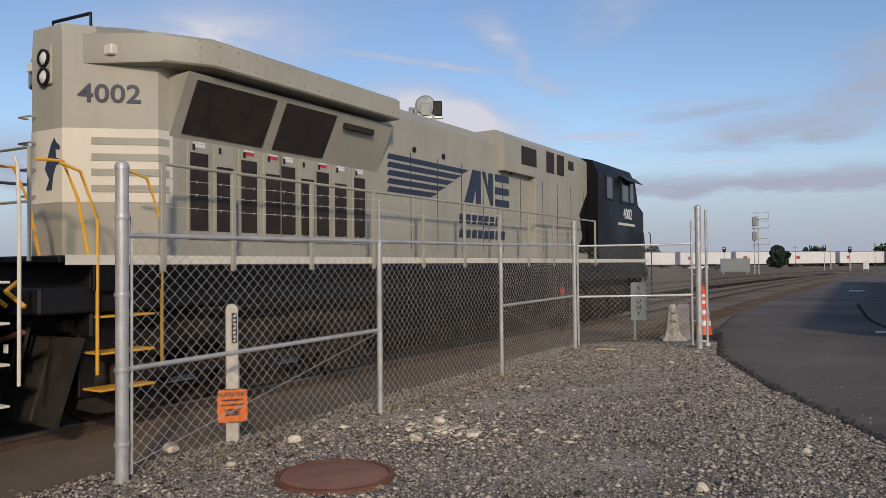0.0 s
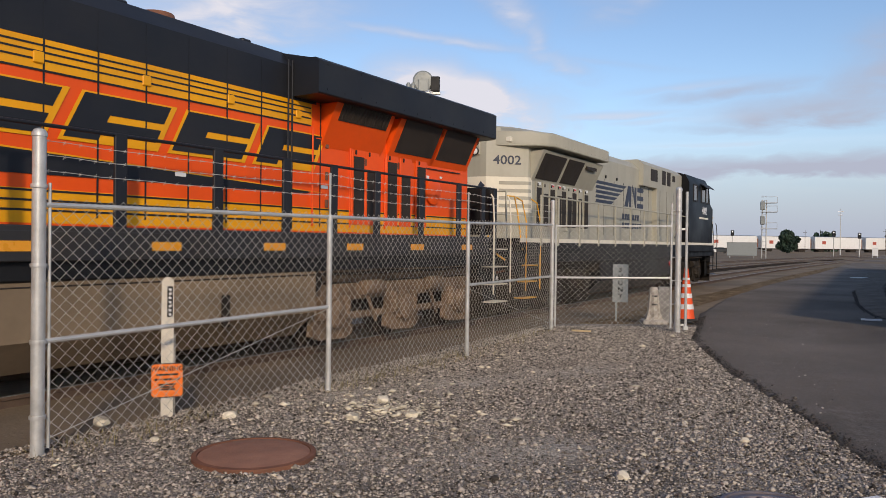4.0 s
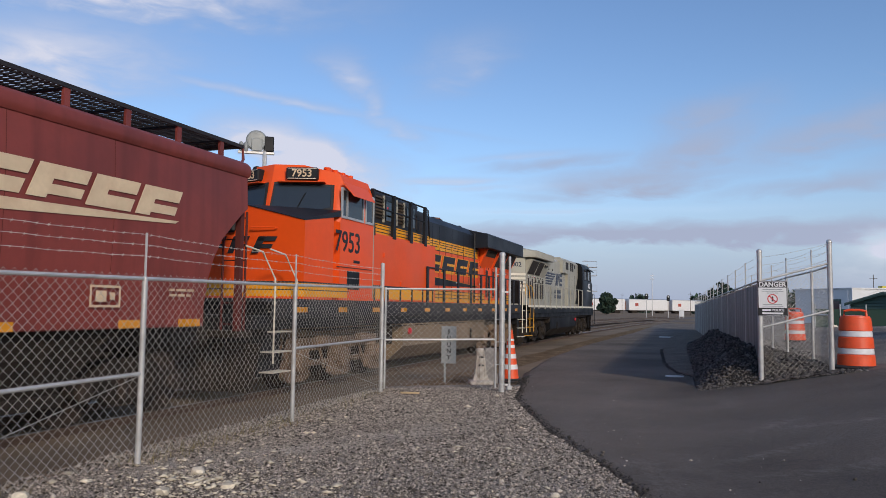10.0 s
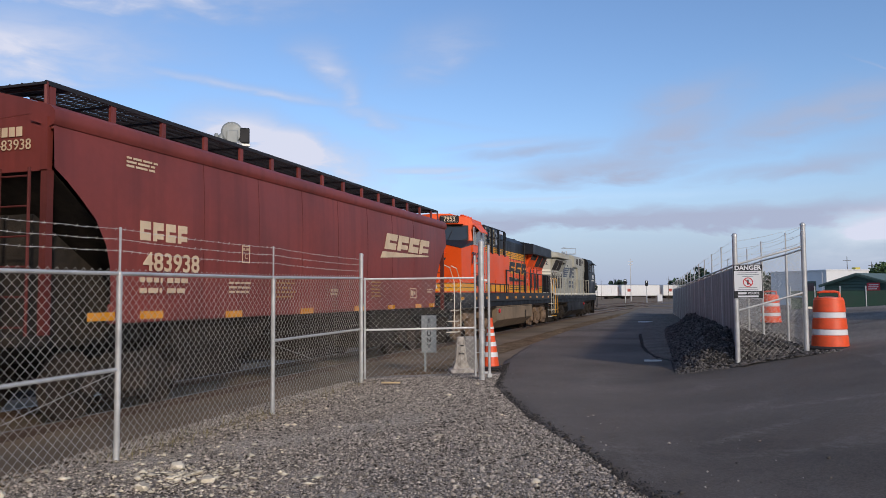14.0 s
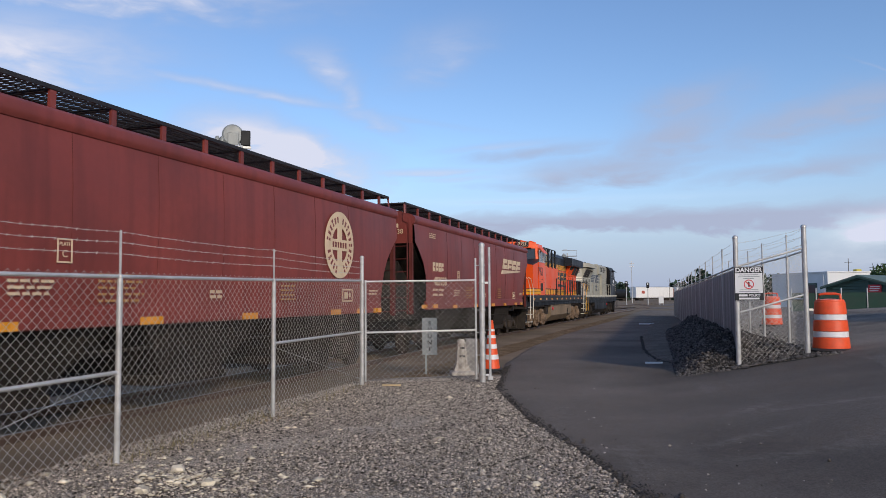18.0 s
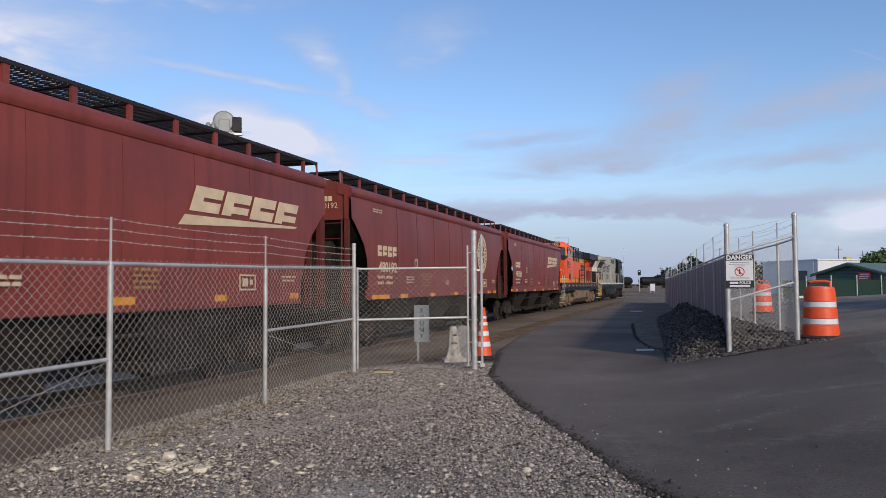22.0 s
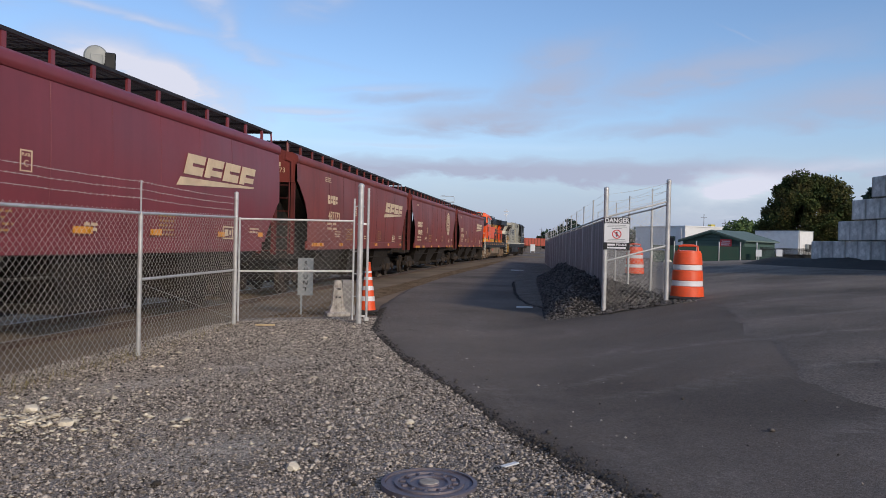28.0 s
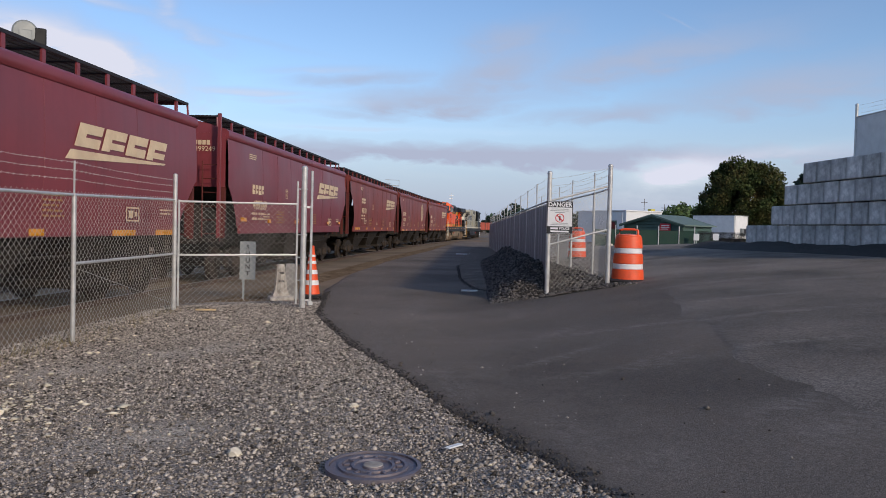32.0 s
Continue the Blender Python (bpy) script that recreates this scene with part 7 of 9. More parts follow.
def engine_grey():
    eng = thing("locomotive", Matrix(), "warm grey diesel locomotive numbered 4002 with a black cab", "locomotive", "locomotives of the train")
    E = Engine(1)
    frame_parts(eng, E, M_NSBLACK, M_DIRTY, M_NSBLACK, M_NSBAND)
    # f counts from the leading cab end: hood rear corner at 19.3
    prof = lambda f, w=1.05: [(-w, E.y(f), 1.75), (w, E.y(f), 1.75), (w, E.y(f), 4.12), (w - 0.23, E.y(f), 4.34), (-(w - 0.23), E.y(f), 4.34), (-w, E.y(f), 4.12)]
    part("hood", Shape().loft([prof(5.6), prof(19.25)]), M_NSGREY, eng)
    part("hood_end", Shape().loft([[(x, E.y(19.25), z) for x, z in ((-1.05, 1.75), (1.05, 1.75), (1.05, 4.12), (0.82, 4.34), (-0.82, 4.34), (-1.05, 4.12))],
                                   [(x, E.y(19.9), z) for x, z in ((-0.28, 1.75), (0.28, 1.75), (0.28, 4.12), (0.26, 4.34), (-0.26, 4.34), (-0.28, 4.12))]]), M_NSGREY, eng)

    def wrap(name, z0, z1, mat, f_side, o=0.004):
        """A band round the hood end."""
        b = [(1.05 + o, f_side), (1.05 + o, 19.25), (0.28 + o, 19.9 + o), (-0.28 - o, 19.9 + o), (-1.05 - o, 19.25), (-1.05 - o, f_side)]
        rings = [[(x, E.y(f), z0), (x, E.y(f), z1), (x * 0.99, E.y(f - 0.004), z1), (x * 0.99, E.y(f - 0.004), z0)] for x, f in b]
        part(name, Shape().loft(rings), mat, eng)
    wrap("cream_band", 2.36, 3.18, M_NSBAND, 19.05)
    for z in (3.0, 2.82, 2.65, 2.47):
        b = [(1.06, 19.1), (1.06, 19.25), (0.52, 19.71)]
        rings = [[(x, E.y(f + 0.004), z), (x, E.y(f + 0.004), z + 0.08), (x - 0.008, E.y(f - 0.004), z + 0.08), (x - 0.008, E.y(f - 0.004), z)] for x, f in b]
        part("band_stripe", Shape().loft(rings), M_NSGREY, eng)
    # silhouette emblem on the hood end
    h = [(-0.10, 2.5), (-0.04, 2.62), (-0.12, 2.74), (-0.06, 2.88), (-0.01, 3.0), (0.05, 3.08), (0.08, 3.03), (0.15, 2.98), (0.14, 2.94), (0.07, 2.95), (0.08, 2.86), (0.16, 2.83), (0.17, 2.79), (0.08, 2.77), (0.03, 2.66), (0.0, 2.5)]
    part("hood_emblem", Shape().prism([(x + 0.1, z) for x, z in h], *sorted((E.y(19.906), E.y(19.912))), "y"), M_NSLOGO, eng, "dark blue silhouette emblem")
    ang = math.degrees(math.atan2(0.65, 0.77))
    ndir = Vector((0.65, -0.77, 0)).normalized()
    mid = Vector((0.66, E.y(19.58), 3.56)) + ndir * 0.008
    letters("end_number", "4002", 0.29, M_NSLOGO, eng, Matrix.Translation(mid) @ pose(0, 0, 0, 90, 0, ang), 0.004, 0, 1.16)
    part("headlight_box", Shape().box(-0.12, 0.12, *E.ys(19.89, 19.93), 3.68, 4.12, 0.015), M_NSGREY, eng)
    for z in (3.77, 3.98):
        rim = part("headlight_rim", Shape().turn([(0.1, 0), (0.1, -0.035), (0.085, -0.04), (0.08, -0.01)], (0.0, E.y(19.925), z), 16, "y"), M_BLACKM, eng)
        part("headlight", Shape().turn([(0.078, 0), (0.05, -0.02), (0.01, -0.028)], (0.0, E.y(19.94), z), 16, "y"), M_HEAD, rim, "bright glass lamp")
    wing(eng, E, 15.08, 19.3, 3.90, 4.23, M_NSGREY, True)
    for s in (-1, 1):
        part("wing_shadow_plate", Shape().loft([[(s * 1.05, E.y(f), 3.12) for f in (15.0, 19.1)] + [(s * 1.0, E.y(f), 3.12) for f in (19.1, 15.0)], [(s * 1.38, E.y(f), 3.83) for f in (15.0, 19.1)] + [(s * 1.0, E.y(f), 3.8) for f in (19.1, 15.0)]]), M_NSGREY, eng)
        for f0, f1 in ((16.42, 17.45), (17.65, 18.95)):
            part("radiator_grille", Shape().loft([[(s * 1.095, E.y(f), 3.18) for f in (f0, f1)] + [(s * 1.04, E.y(f), 3.18) for f in (f1, f0)], [(s * 1.375, E.y(f), 3.76) for f in (f0, f1)] + [(s * 1.32, E.y(f), 3.76) for f in (f1, f0)]]), M_GRILLE, eng, "dark slanted radiator grille")
    for s in (-1, 1):
        part("intake_slit", Shape().box(*sorted((s * 1.30, s * 1.36)), *E.ys(15.5, 16.2), 3.62, 3.70), M_GRILLE, eng)
    door_row(eng, E, 1.052, (18.68, 18.27, 17.86, 17.42, 17.12, 16.72, 16.39, 15.97, 15.5), 0.27, 2.06, 2.98, M_GRILLE, M_NSGREY, True, 0.13)
    for i, f in enumerate((18.68, 17.86, 17.42, 17.12, 16.39, 15.97, 15.5)):
        part("door_label", Shape().box(1.075, 1.079, E.y(f) - 0.09, E.y(f) + 0.09, 3.045, 3.085), M_RED if i in (1, 2, 4) else M_SIGNW, eng)
        part("door_label", Shape().box(1.075, 1.08, E.y(f) - 0.09, E.y(f) + 0.09, 3.09, 3.11), M_SIGNW, eng)
    for f in (18.9, 13.9, 10.0, 12.9):
        part("lifting_eye", Shape().turn([(0.035, 0), (0.05, 0.01), (0.05, 0.03), (0.02, 0.035)], (1.05, E.y(f), 3.62), 10, "x"), M_BLACKM, eng)
    for x in (0.72, -0.72):
        part("marker_lamp", Shape().box(x - 0.07, x + 0.07, *E.ys(19.52, 19.66), 3.98, 4.1, 0.015), M_NSBAND, eng)
    for k in range(3):
        part("jumper_cable", Shape().tube([(0.35 + 0.3 * k, E.y(20.8), 1.5), (0.5 + 0.3 * k, E.y(21.0), 1.42), (0.72 + 0.3 * k, E.y(20.95), 1.28)], 0.022, 6), M_YRAIL if k else M_RED, eng)
    part("uncoupling_lever", Shape().box(0.35, 0.75, *E.ys(20.85, 21.02), 0.78, 1.0, 0.05).tube([(0.1, E.y(20.95), 0.82), (0.5, E.y(20.97), 0.86), (1.3, E.y(20.95), 1.05)], 0.025, 6), M_RUST, eng, "rusty orange coupler lever")
    for x, z in ((0.2, 1.1), (0.55, 1.0), (0.9, 1.12), (1.15, 0.9)):
        part("hose_tag", Shape().box(x - 0.03, x + 0.03, *E.ys(21.02, 21.03), z - 0.04, z + 0.04), M_SIGNW, eng)
    # stripes, emblem and words on the side
    for i in range(5):
        z = 3.47 - i * 0.135
        part("emblem_stripe", Shape().prism([(E.y(14.72), z - 0.09), (E.y(14.66), z), (E.y(11.9 + 0.3 * i), z), (E.y(12.15 + 0.3 * i), z - 0.09)], 1.052, 1.057, "x"), M_NSLOGO, eng)
    sh = Shape()
    sh.prism([(E.y(12.1), 2.84), (E.y(11.75), 2.84), (E.y(11.62), 3.12), (E.y(11.62), 2.84), (E.y(11.4), 2.84), (E.y(11.4), 3.5), (E.y(11.75), 3.5), (E.y(11.95), 3.1)], 1.052, 1.0568, "x")
    sh.prism([(E.y(11.36), 3.5), (E.y(10.98), 2.84), (E.y(10.86), 2.84), (E.y(10.86), 3.5), (E.y(11.06), 3.5), (E.y(11.08), 3.2), (E.y(11.2), 3.5)], 1.052, 1.0568, "x")
    for z in (2.84, 3.09, 3.36):
        sh.prism([(E.y(10.76), z), (E.y(10.12), z), (E.y(10.08), z + 0.07), (E.y(10.12), z + 0.15), (E.y(10.76), z + 0.15)], 1.052, 1.0566, "x")
    part("side_emblem", sh, M_NSLOGO, eng, "dark blue painted emblem")
    for z, n_, fw in ((2.43, 7, 1.8), (2.15, 8, 2.05)):
        for i in range(n_):
            f = 12.32 - i * (fw / n_)
            part("word_block", Shape().prism([(E.y(f), z), (E.y(f - 0.19), z), (E.y(f - 0.23), z + 0.18), (E.y(f - 0.04), z + 0.18)], 1.052, 1.056, "x"), M_NSLOGO, eng, "dark painted block")
    # raised section and cab
    part("blower_housing", Shape().loft([[(-1.2, E.y(f), 3.6), (1.2, E.y(f), 3.6), (1.2, E.y(f), 4.3), (1.0, E.y(f), 4.46), (-1.0, E.y(f), 4.46), (-1.2, E.y(f), 4.3)] for f in (5.55, 10.6)]), M_NSGREY, eng)
    part("control_compartment", Shape().box(-1.2, 1.2, *E.ys(5.55, 9.0), 1.75, 3.62, 0.02), M_NSGREY, eng)
    for s in (-1, 1):
        for f0, f1, z0, z1 in ((8.95, 9.75, 3.82, 4.22), (7.9, 8.35, 3.78, 4.27), (7.25, 7.7, 3.78, 4.27), (6.6, 6.95, 3.98, 4.2)):
            part("intake_grille", Shape().box(*sorted((s * 1.2, s * 1.212)), *E.ys(f1, f0), z0, z1), M_GRILLE, eng)
        for i in range(10):
            f = 5.9 + i * 0.9
            part("door_seam", Shape().box(*sorted((s * (1.2 if f < 9 else 1.05), s * (1.206 if f < 9 else 1.056))), E.y(f) - 0.006, E.y(f) + 0.006, 1.9, 3.55), M_SILL, eng)
    cab_shell(eng, E, M_NSBLACK, 0.62, 2.05, 5.6, 3.35, hw=1.5, roof=4.55)
    windshield(eng, E, 1.91, 2.17, 3.52, 4.08)
    side_windows(eng, E, ((2.35, 2.78), (2.88, 3.55), (4.35, 4.9)), 3.42, 4.0, 1.5, M_SILL)
    for s in (-1, 1):
        part("sun_visor", Shape().loft([[(s * 1.5, E.y(f), 4.16) for f in (2.2, 3.7)] + [(s * 1.5, E.y(f), 4.13) for f in (3.7, 2.2)], [(s * 1.72, E.y(f), 3.98) for f in (2.2, 3.7)] + [(s * 1.72, E.y(f), 3.96) for f in (3.7, 2.2)]]), M_SILL, eng)
        for k in range(4):
            part("nose_stripe", Shape().box(*sorted((s * 1.07, s * 1.475)), *E.ys(1.16, 1.19), 2.2 + k * 0.2, 2.29 + k * 0.2), M_NSBAND, eng)
    letters("road_number", "4002", 0.42, M_SIGNW, eng, on_side(1.504, E.y(3.0), 3.05), 0.006)
    part("cab_word", Shape().box(1.501, 1.505, *E.ys(2.3, 3.9), 2.72, 2.79), M_NSBAND, eng, "white painted word as a bar")
    part("cab_fade", Shape().prism([(E.y(5.6), 3.5), (E.y(6.2), 2.9), (E.y(6.0), 2.3), (E.y(6.6), 1.9), (E.y(5.6), 1.9)], 1.201, 1.205, "x"), M_NSBLACK, eng)
    rd = Shape()
    for f, x in ((2.8, -0.5), (3.4, 0.4), (4.2, 0.0)):
        rd.turn([(0.1, 4.52), (0.12, 4.58), (0.1, 4.64), (0.03, 4.66)], (x, E.y(f), 0), 10)
    for x in (-0.14, 0, 0.14, 0.3, 0.45):
        rd.turn([(0.03, 0), (0.045, 0.2), (0.1, 0.4)], (x, E.y(14.2), 4.45), 10, "y")
    part("roof_fitting", rd, M_BLACKM, eng)
    part("roof_grab", Shape().tube([(-0.2, E.y(19.7), 4.34), (-0.2, E.y(19.7), 4.48), (0.35, E.y(19.6), 4.52), (0.35, E.y(19.6), 4.36)], 0.02, 6), M_BLACKM, eng)
    for z in (2.45, 2.75, 3.05, 3.35):
        part("grab_iron", Shape().tube([(-0.42, E.y(19.86), z), (-0.42, E.y(19.97), z), (-0.2, E.y(19.97), z), (-0.2, E.y(19.86), z)], 0.012, 5), M_NSGREY, eng)
    handrail(eng, E, [6.0, 7.4, 8.8, 10.2, 11.6, 13.0, 14.4, 15.8, 17.2, 18.6, 19.6], 1.58, 2.72, 1.545, M_NSGREY, M_NSGREY, 0.035)
    steps(eng, E, 1.0, M_BLACKM)
    steps(eng, E, 19.98, M_YRAIL, 1.5, 1.0)
    for s in (-1, 1):
        part("end_rail", Shape().tube([(s * 1.3, E.y(20.9), 1.7), (s * 1.3, E.y(20.9), 2.75), (s * 0.5, E.y(20.9), 2.75), (s * 0.5, E.y(20.9), 1.7)], 0.022, 6), M_NSGREY, eng)
        part("end_mid_rail", Shape().tube([(s * 1.3, E.y(20.9), 2.25), (s * 0.5, E.y(20.9), 2.25)], 0.015, 6), M_NSGREY, eng)
    for x in (0.5, 1.3):
        part("yellow_grab", Shape().tube([(x, E.y(20.85), 2.65), (x + 0.05, E.y(20.6), 2.65), (x + 0.06, E.y(20.45), 2.3), (x + 0.1, E.y(20.35), 1.7)], 0.018, 6), M_YRAIL, eng)
    return eng


ENG_ORANGE = engine_orange()
ENG_GREY = engine_grey()


# ---------------------------------------------------------------- things beside the fence and the road
def facing(x, y, z, turn=0.0):
    """Pose of a flat thing whose front (local -y) looks back towards the verge."""
    return pose(x, y, z, 0, 0, -math.degrees(math.atan2(x, y)) + turn)


def upright(x, y, z):
    """Writing on a front that looks along local -y."""
    return Matrix.Translation((x, y, z)) @ pose(0, 0, 0, 90, 0, 0)


def disc_cover(x, y, r, name, label, mat, rings):
    t = thing(name, pose(x, y, gravel_z(x, y) + 0.012), label, "utility cover")
    part("frame_ring", Shape().turn([(r * 1.0, -0.06), (r * 1.09, -0.06), (r * 1.09, 0.03), (r * 1.0, 0.034), (r * 1.0, 0.0)], (0, 0, 0), 48), M_RUST if not rings else mat, t)
    if rings:
        prof = [(0.005, 0.03), (r * 0.24, 0.03), (r * 0.25, 0.018), (r * 0.42, 0.018), (r * 0.43, 0.032), (r * 0.5, 0.032), (r * 0.51, 0.018), (r * 0.7, 0.018), (r * 0.71, 0.032), (r * 0.79, 0.032), (r * 0.8, 0.018), (r * 0.985, 0.02), (r * 0.985, -0.02)]
        part("lid", Shape().turn(prof[::-1], (0, 0, 0), 48), mat, t)
        part("lid_centre", Shape().turn([(r * 0.23, 0.028), (r * 0.22, 0.034), (0.004, 0.036)], (0, 0, 0), 24), M_OLDCONE, t, "pale worn centre of the lid")
        for k in range(12):
            a = 2 * math.pi * k / 12
            part("lug", Shape().box(-0.02, 0.02, -0.012, 0.012, 0.016, 0.034, 0.004), mat, t).matrix_basis = pose(r * 0.6 * math.cos(a), r * 0.6 * math.sin(a), 0, 0, 0, math.degrees(a))
    else:
        part("lid", Shape().turn([(r * 0.985, -0.02), (r * 0.985, 0.025), (r * 0.9, 0.034), (0.01, 0.036)], (0, 0, 0), 48), mat, t)


disc_cover(-1.40, 6.1, 0.43, "round_cover", "flat rusty red-brown round steel cover on the gravel", M_COVER, False)
disc_cover(2.1, 4.86, 0.30, "manhole_cover", "grey cast-iron manhole cover with raised rings", M_IRON, True)


def warning_post():
    t = thing("marker_post", facing(-2.5, 7.42, 0), "white plastic marker post with an orange warning sign", "marker post")
    sh = Shape()
    pts = [(-0.055, -0.1), (0.055, -0.1), (0.055, 1.27)] + [(0.055 * math.cos(a * math.pi / 8), 1.27 + 0.055 * math.sin(a * math.pi / 8)) for a in range(1, 8)] + [(-0.055, 1.27)]
    part("post", sh.prism(pts, -0.03, 0.03, "y"), M_POSTW, t)
    part("back_stake", Shape().box(0.02, 0.075, 0.031, 0.08, -0.1, 0.78, 0.006), M_OLDCONE, t)
    lab = part("label_strip", Shape().box(-0.005, 0.045, -0.036, -0.031, 0.95, 1.24), M_INK, t, "black vertical label strip")
    for k in range(7):
        part("label_bar", Shape().box(0.008, 0.032, -0.039, -0.0365, 0.965 + k * 0.039, 0.985 + k * 0.039), M_SIGNW, lab)
    out = []
    for cx, cz, a0 in ((0.115, 0.49, 0), (-0.115, 0.49, 90), (-0.115, 0.23, 180), (0.115, 0.23, 270)):
        for k in range(5):
            a = radians(a0 + k * 22.5)
            out.append((cx + 0.03 * math.cos(a), cz + 0.03 * math.sin(a)))
    rim = part("sign_panel", Shape().prism(out, -0.047, -0.042, "y"), M_INK, t, "orange warning sign with a black rim")
    part("sign_face", Shape().prism([(x * 0.95, 0.36 + (z - 0.36) * 0.955) for x, z in out], -0.05, -0.0475, "y"), M_SIGNO, rim)
    letters("word", "WARNING", 0.062, M_INK, rim, upright(0, -0.0515, 0.468), 0.001, 0, 0.95, depth=0.001)
    for z, w in ((0.415, 0.19), (0.37, 0.08), (0.322, 0.15), (0.3, 0.12), (0.278, 0.14)):
        part("text_bar", Shape().box(-w / 2, w / 2, -0.0525, -0.0505, z - 0.008, z + 0.008), M_INK, rim)
    for s in (-1, 1):
        part("arrow", Shape().prism([(s * 0.05, 0.366), (s * 0.09, 0.366), (s * 0.09, 0.355), (s * 0.12, 0.37), (s * 0.09, 0.385), (s * 0.09, 0.374), (s * 0.05, 0.374)], -0.0525, -0.0505, "y"), M_INK, rim)


warning_post()


def shunt_sign():
    t = thing("shunt_sign", facing(4.33, 17.05, rise(4.33, 17.05) - 0.05), "tall narrow grey sign reading SHUNT on a steel post", "sign")
    part("post", Shape().box(-0.11, -0.06, 0.01, 0.05, -0.1, 1.2, 0.004), M_SIGNG, t)
    pn = part("panel", Shape().box(-0.17, 0.17, -0.012, 0.0, 0.46, 1.30, 0.004), M_SIGNG, t)
    for i, ch in enumerate("SHUNT"):
        letters("letter", ch, 0.14, M_INK, pn, upright(0, -0.0135, 1.17 - i * 0.145), 0.004, depth=0.001)


shunt_sign()


def old_cone():
    x, y = 5.02, 16.85
    t = thing("weathered_cone", facing(x, y, rise(x, y) - 0.05, 8), "chunky weathered grey traffic cone on a wide base beside the gate", "traffic cone")
    part("base", Shape().loft([[(-w, -w, z), (w, -w, z), (w, w, z), (-w, w, z)] for w, z in ((0.24, 0), (0.26, 0.03), (0.25, 0.08), (0.2, 0.11))]), M_OLDCONE, t)
    part("foot", Shape().loft([[(-w, -w * 0.8, z), (w, -w * 0.8, z), (w, w * 0.8, z), (-w, w * 0.8, z)] for w, z in ((0.185, 0.11), (0.165, 0.16), (0.145, 0.24))]), M_OLDCONE, t)
    part("cone_body", Shape().turn([(0.16, 0.14), (0.145, 0.26), (0.12, 0.5), (0.098, 0.72), (0.09, 0.79), (0.06, 0.815), (0.02, 0.815)], (0, 0, 0), 20), M_OLDCONE, t)
    for a in (-52, -8, 36):
        c, n = math.cos(radians(a - 90)), math.sin(radians(a - 90))
        part("rib", Shape().tube([(0.155 * c, 0.155 * n, 0.14), (0.12 * c, 0.12 * n, 0.48), (0.095 * c, 0.095 * n, 0.74)], 0.022, 6, 0.014), M_OLDCONE, t)
    for z in (0.44, 0.62):
        r = 0.17 - z * 0.1
        part("slot", Shape().box(-0.05, 0.06, -r - 0.012, -r + 0.03, z - 0.018, z + 0.018, 0.006), M_INK, t, "dark moulded slot")


def old_block():
    x, y = 5.32, 17.06
    t = thing("concrete_block", facing(x, y, rise(x, y) - 0.04, 8), "grey weathered concrete block standing behind the old cone", "block")
    part("body", Shape().prism([(-0.13, 0), (0.17, 0), (0.13, 0.42), (0.13, 0.8), (-0.13, 0.8)], -0.1, 0.1, "y"), M_OLDBLOCK, t)


old_block()
old_cone()


def orange_cone():
    x, y = 5.88, 17.27
    t = thing("traffic_cone", facing(x, y, rise(x, y) + 0.0), "tall orange traffic cone with white reflective bands", "traffic cone")
    part("base", Shape().box(-0.24, 0.24, -0.24, 0.24, 0, 0.05, 0.015), M_RUBBER, t)
    part("cone_body", Shape().turn([(0.195, 0.05), (0.19, 0.08), (0.05, 1.12), (0.055, 1.15), (0.03, 1.17)], (0, 0, 0), 28), M_CONEO, t)
    for a, b in ((0.26, 0.37), (0.51, 0.61), (0.75, 0.82), (0.91, 0.96)):
        r = lambda z: 0.193 - (z - 0.08) * 0.1346
        part("band", Shape().turn([(r(a) + 0.003, a), (r(b) + 0.003, b)], (0, 0, 0), 28), M_REFL, t, "white reflective band")


orange_cone()


def drum(x, y, label):
    t = thing("traffic_drum", facing(x, y, rise(x, y) + 0.03), label, "traffic drum", "traffic drums")
    part("rubber_base", Shape().turn([(0.44, 0), (0.45, 0.03), (0.40, 0.06), (0.30, 0.07)], (0, 0, 0), 32), M_RUBBER, t)
    tiers = [(0.05, 0.345, 0.28, 0.335, M_CONEO), (0.28, 0.325, 0.40, 0.318, M_REFL), (0.40, 0.325, 0.62, 0.31, M_CONEO), (0.62, 0.3, 0.74, 0.295, M_REFL), (0.74, 0.305, 1.0, 0.28, M_CONEO)]
    for z0, r0, z1, r1, m in tiers:
        part("drum_tier" if m is M_CONEO else "reflective_band", Shape().turn([(r0 - 0.015, z0), (r0, z0 + 0.012), (r1, z1 - 0.012), (r1 - 0.015, z1)], (0, 0, 0), 36), m, t, "" if m is M_CONEO else "white reflective band")
    part("drum_top", Shape().turn([(0.27, 0.99), (0.26, 1.03), (0.05, 1.05)], (0, 0, 0), 32), M_CONEO, t)
    part("drum_handle", Shape().tube([(-0.2, 0, 1.02), (-0.19, 0, 1.13), (-0.1, 0, 1.15), (0.1, 0, 1.15), (0.19, 0, 1.13), (0.2, 0, 1.02)], 0.025, 8), M_CONEO, t)
    return t


drum(11.62, 12.98, "orange plastic traffic drum with two white bands by the fence corner")
drum(18.3, 23.2, "orange plastic traffic drum standing behind the fence wing")


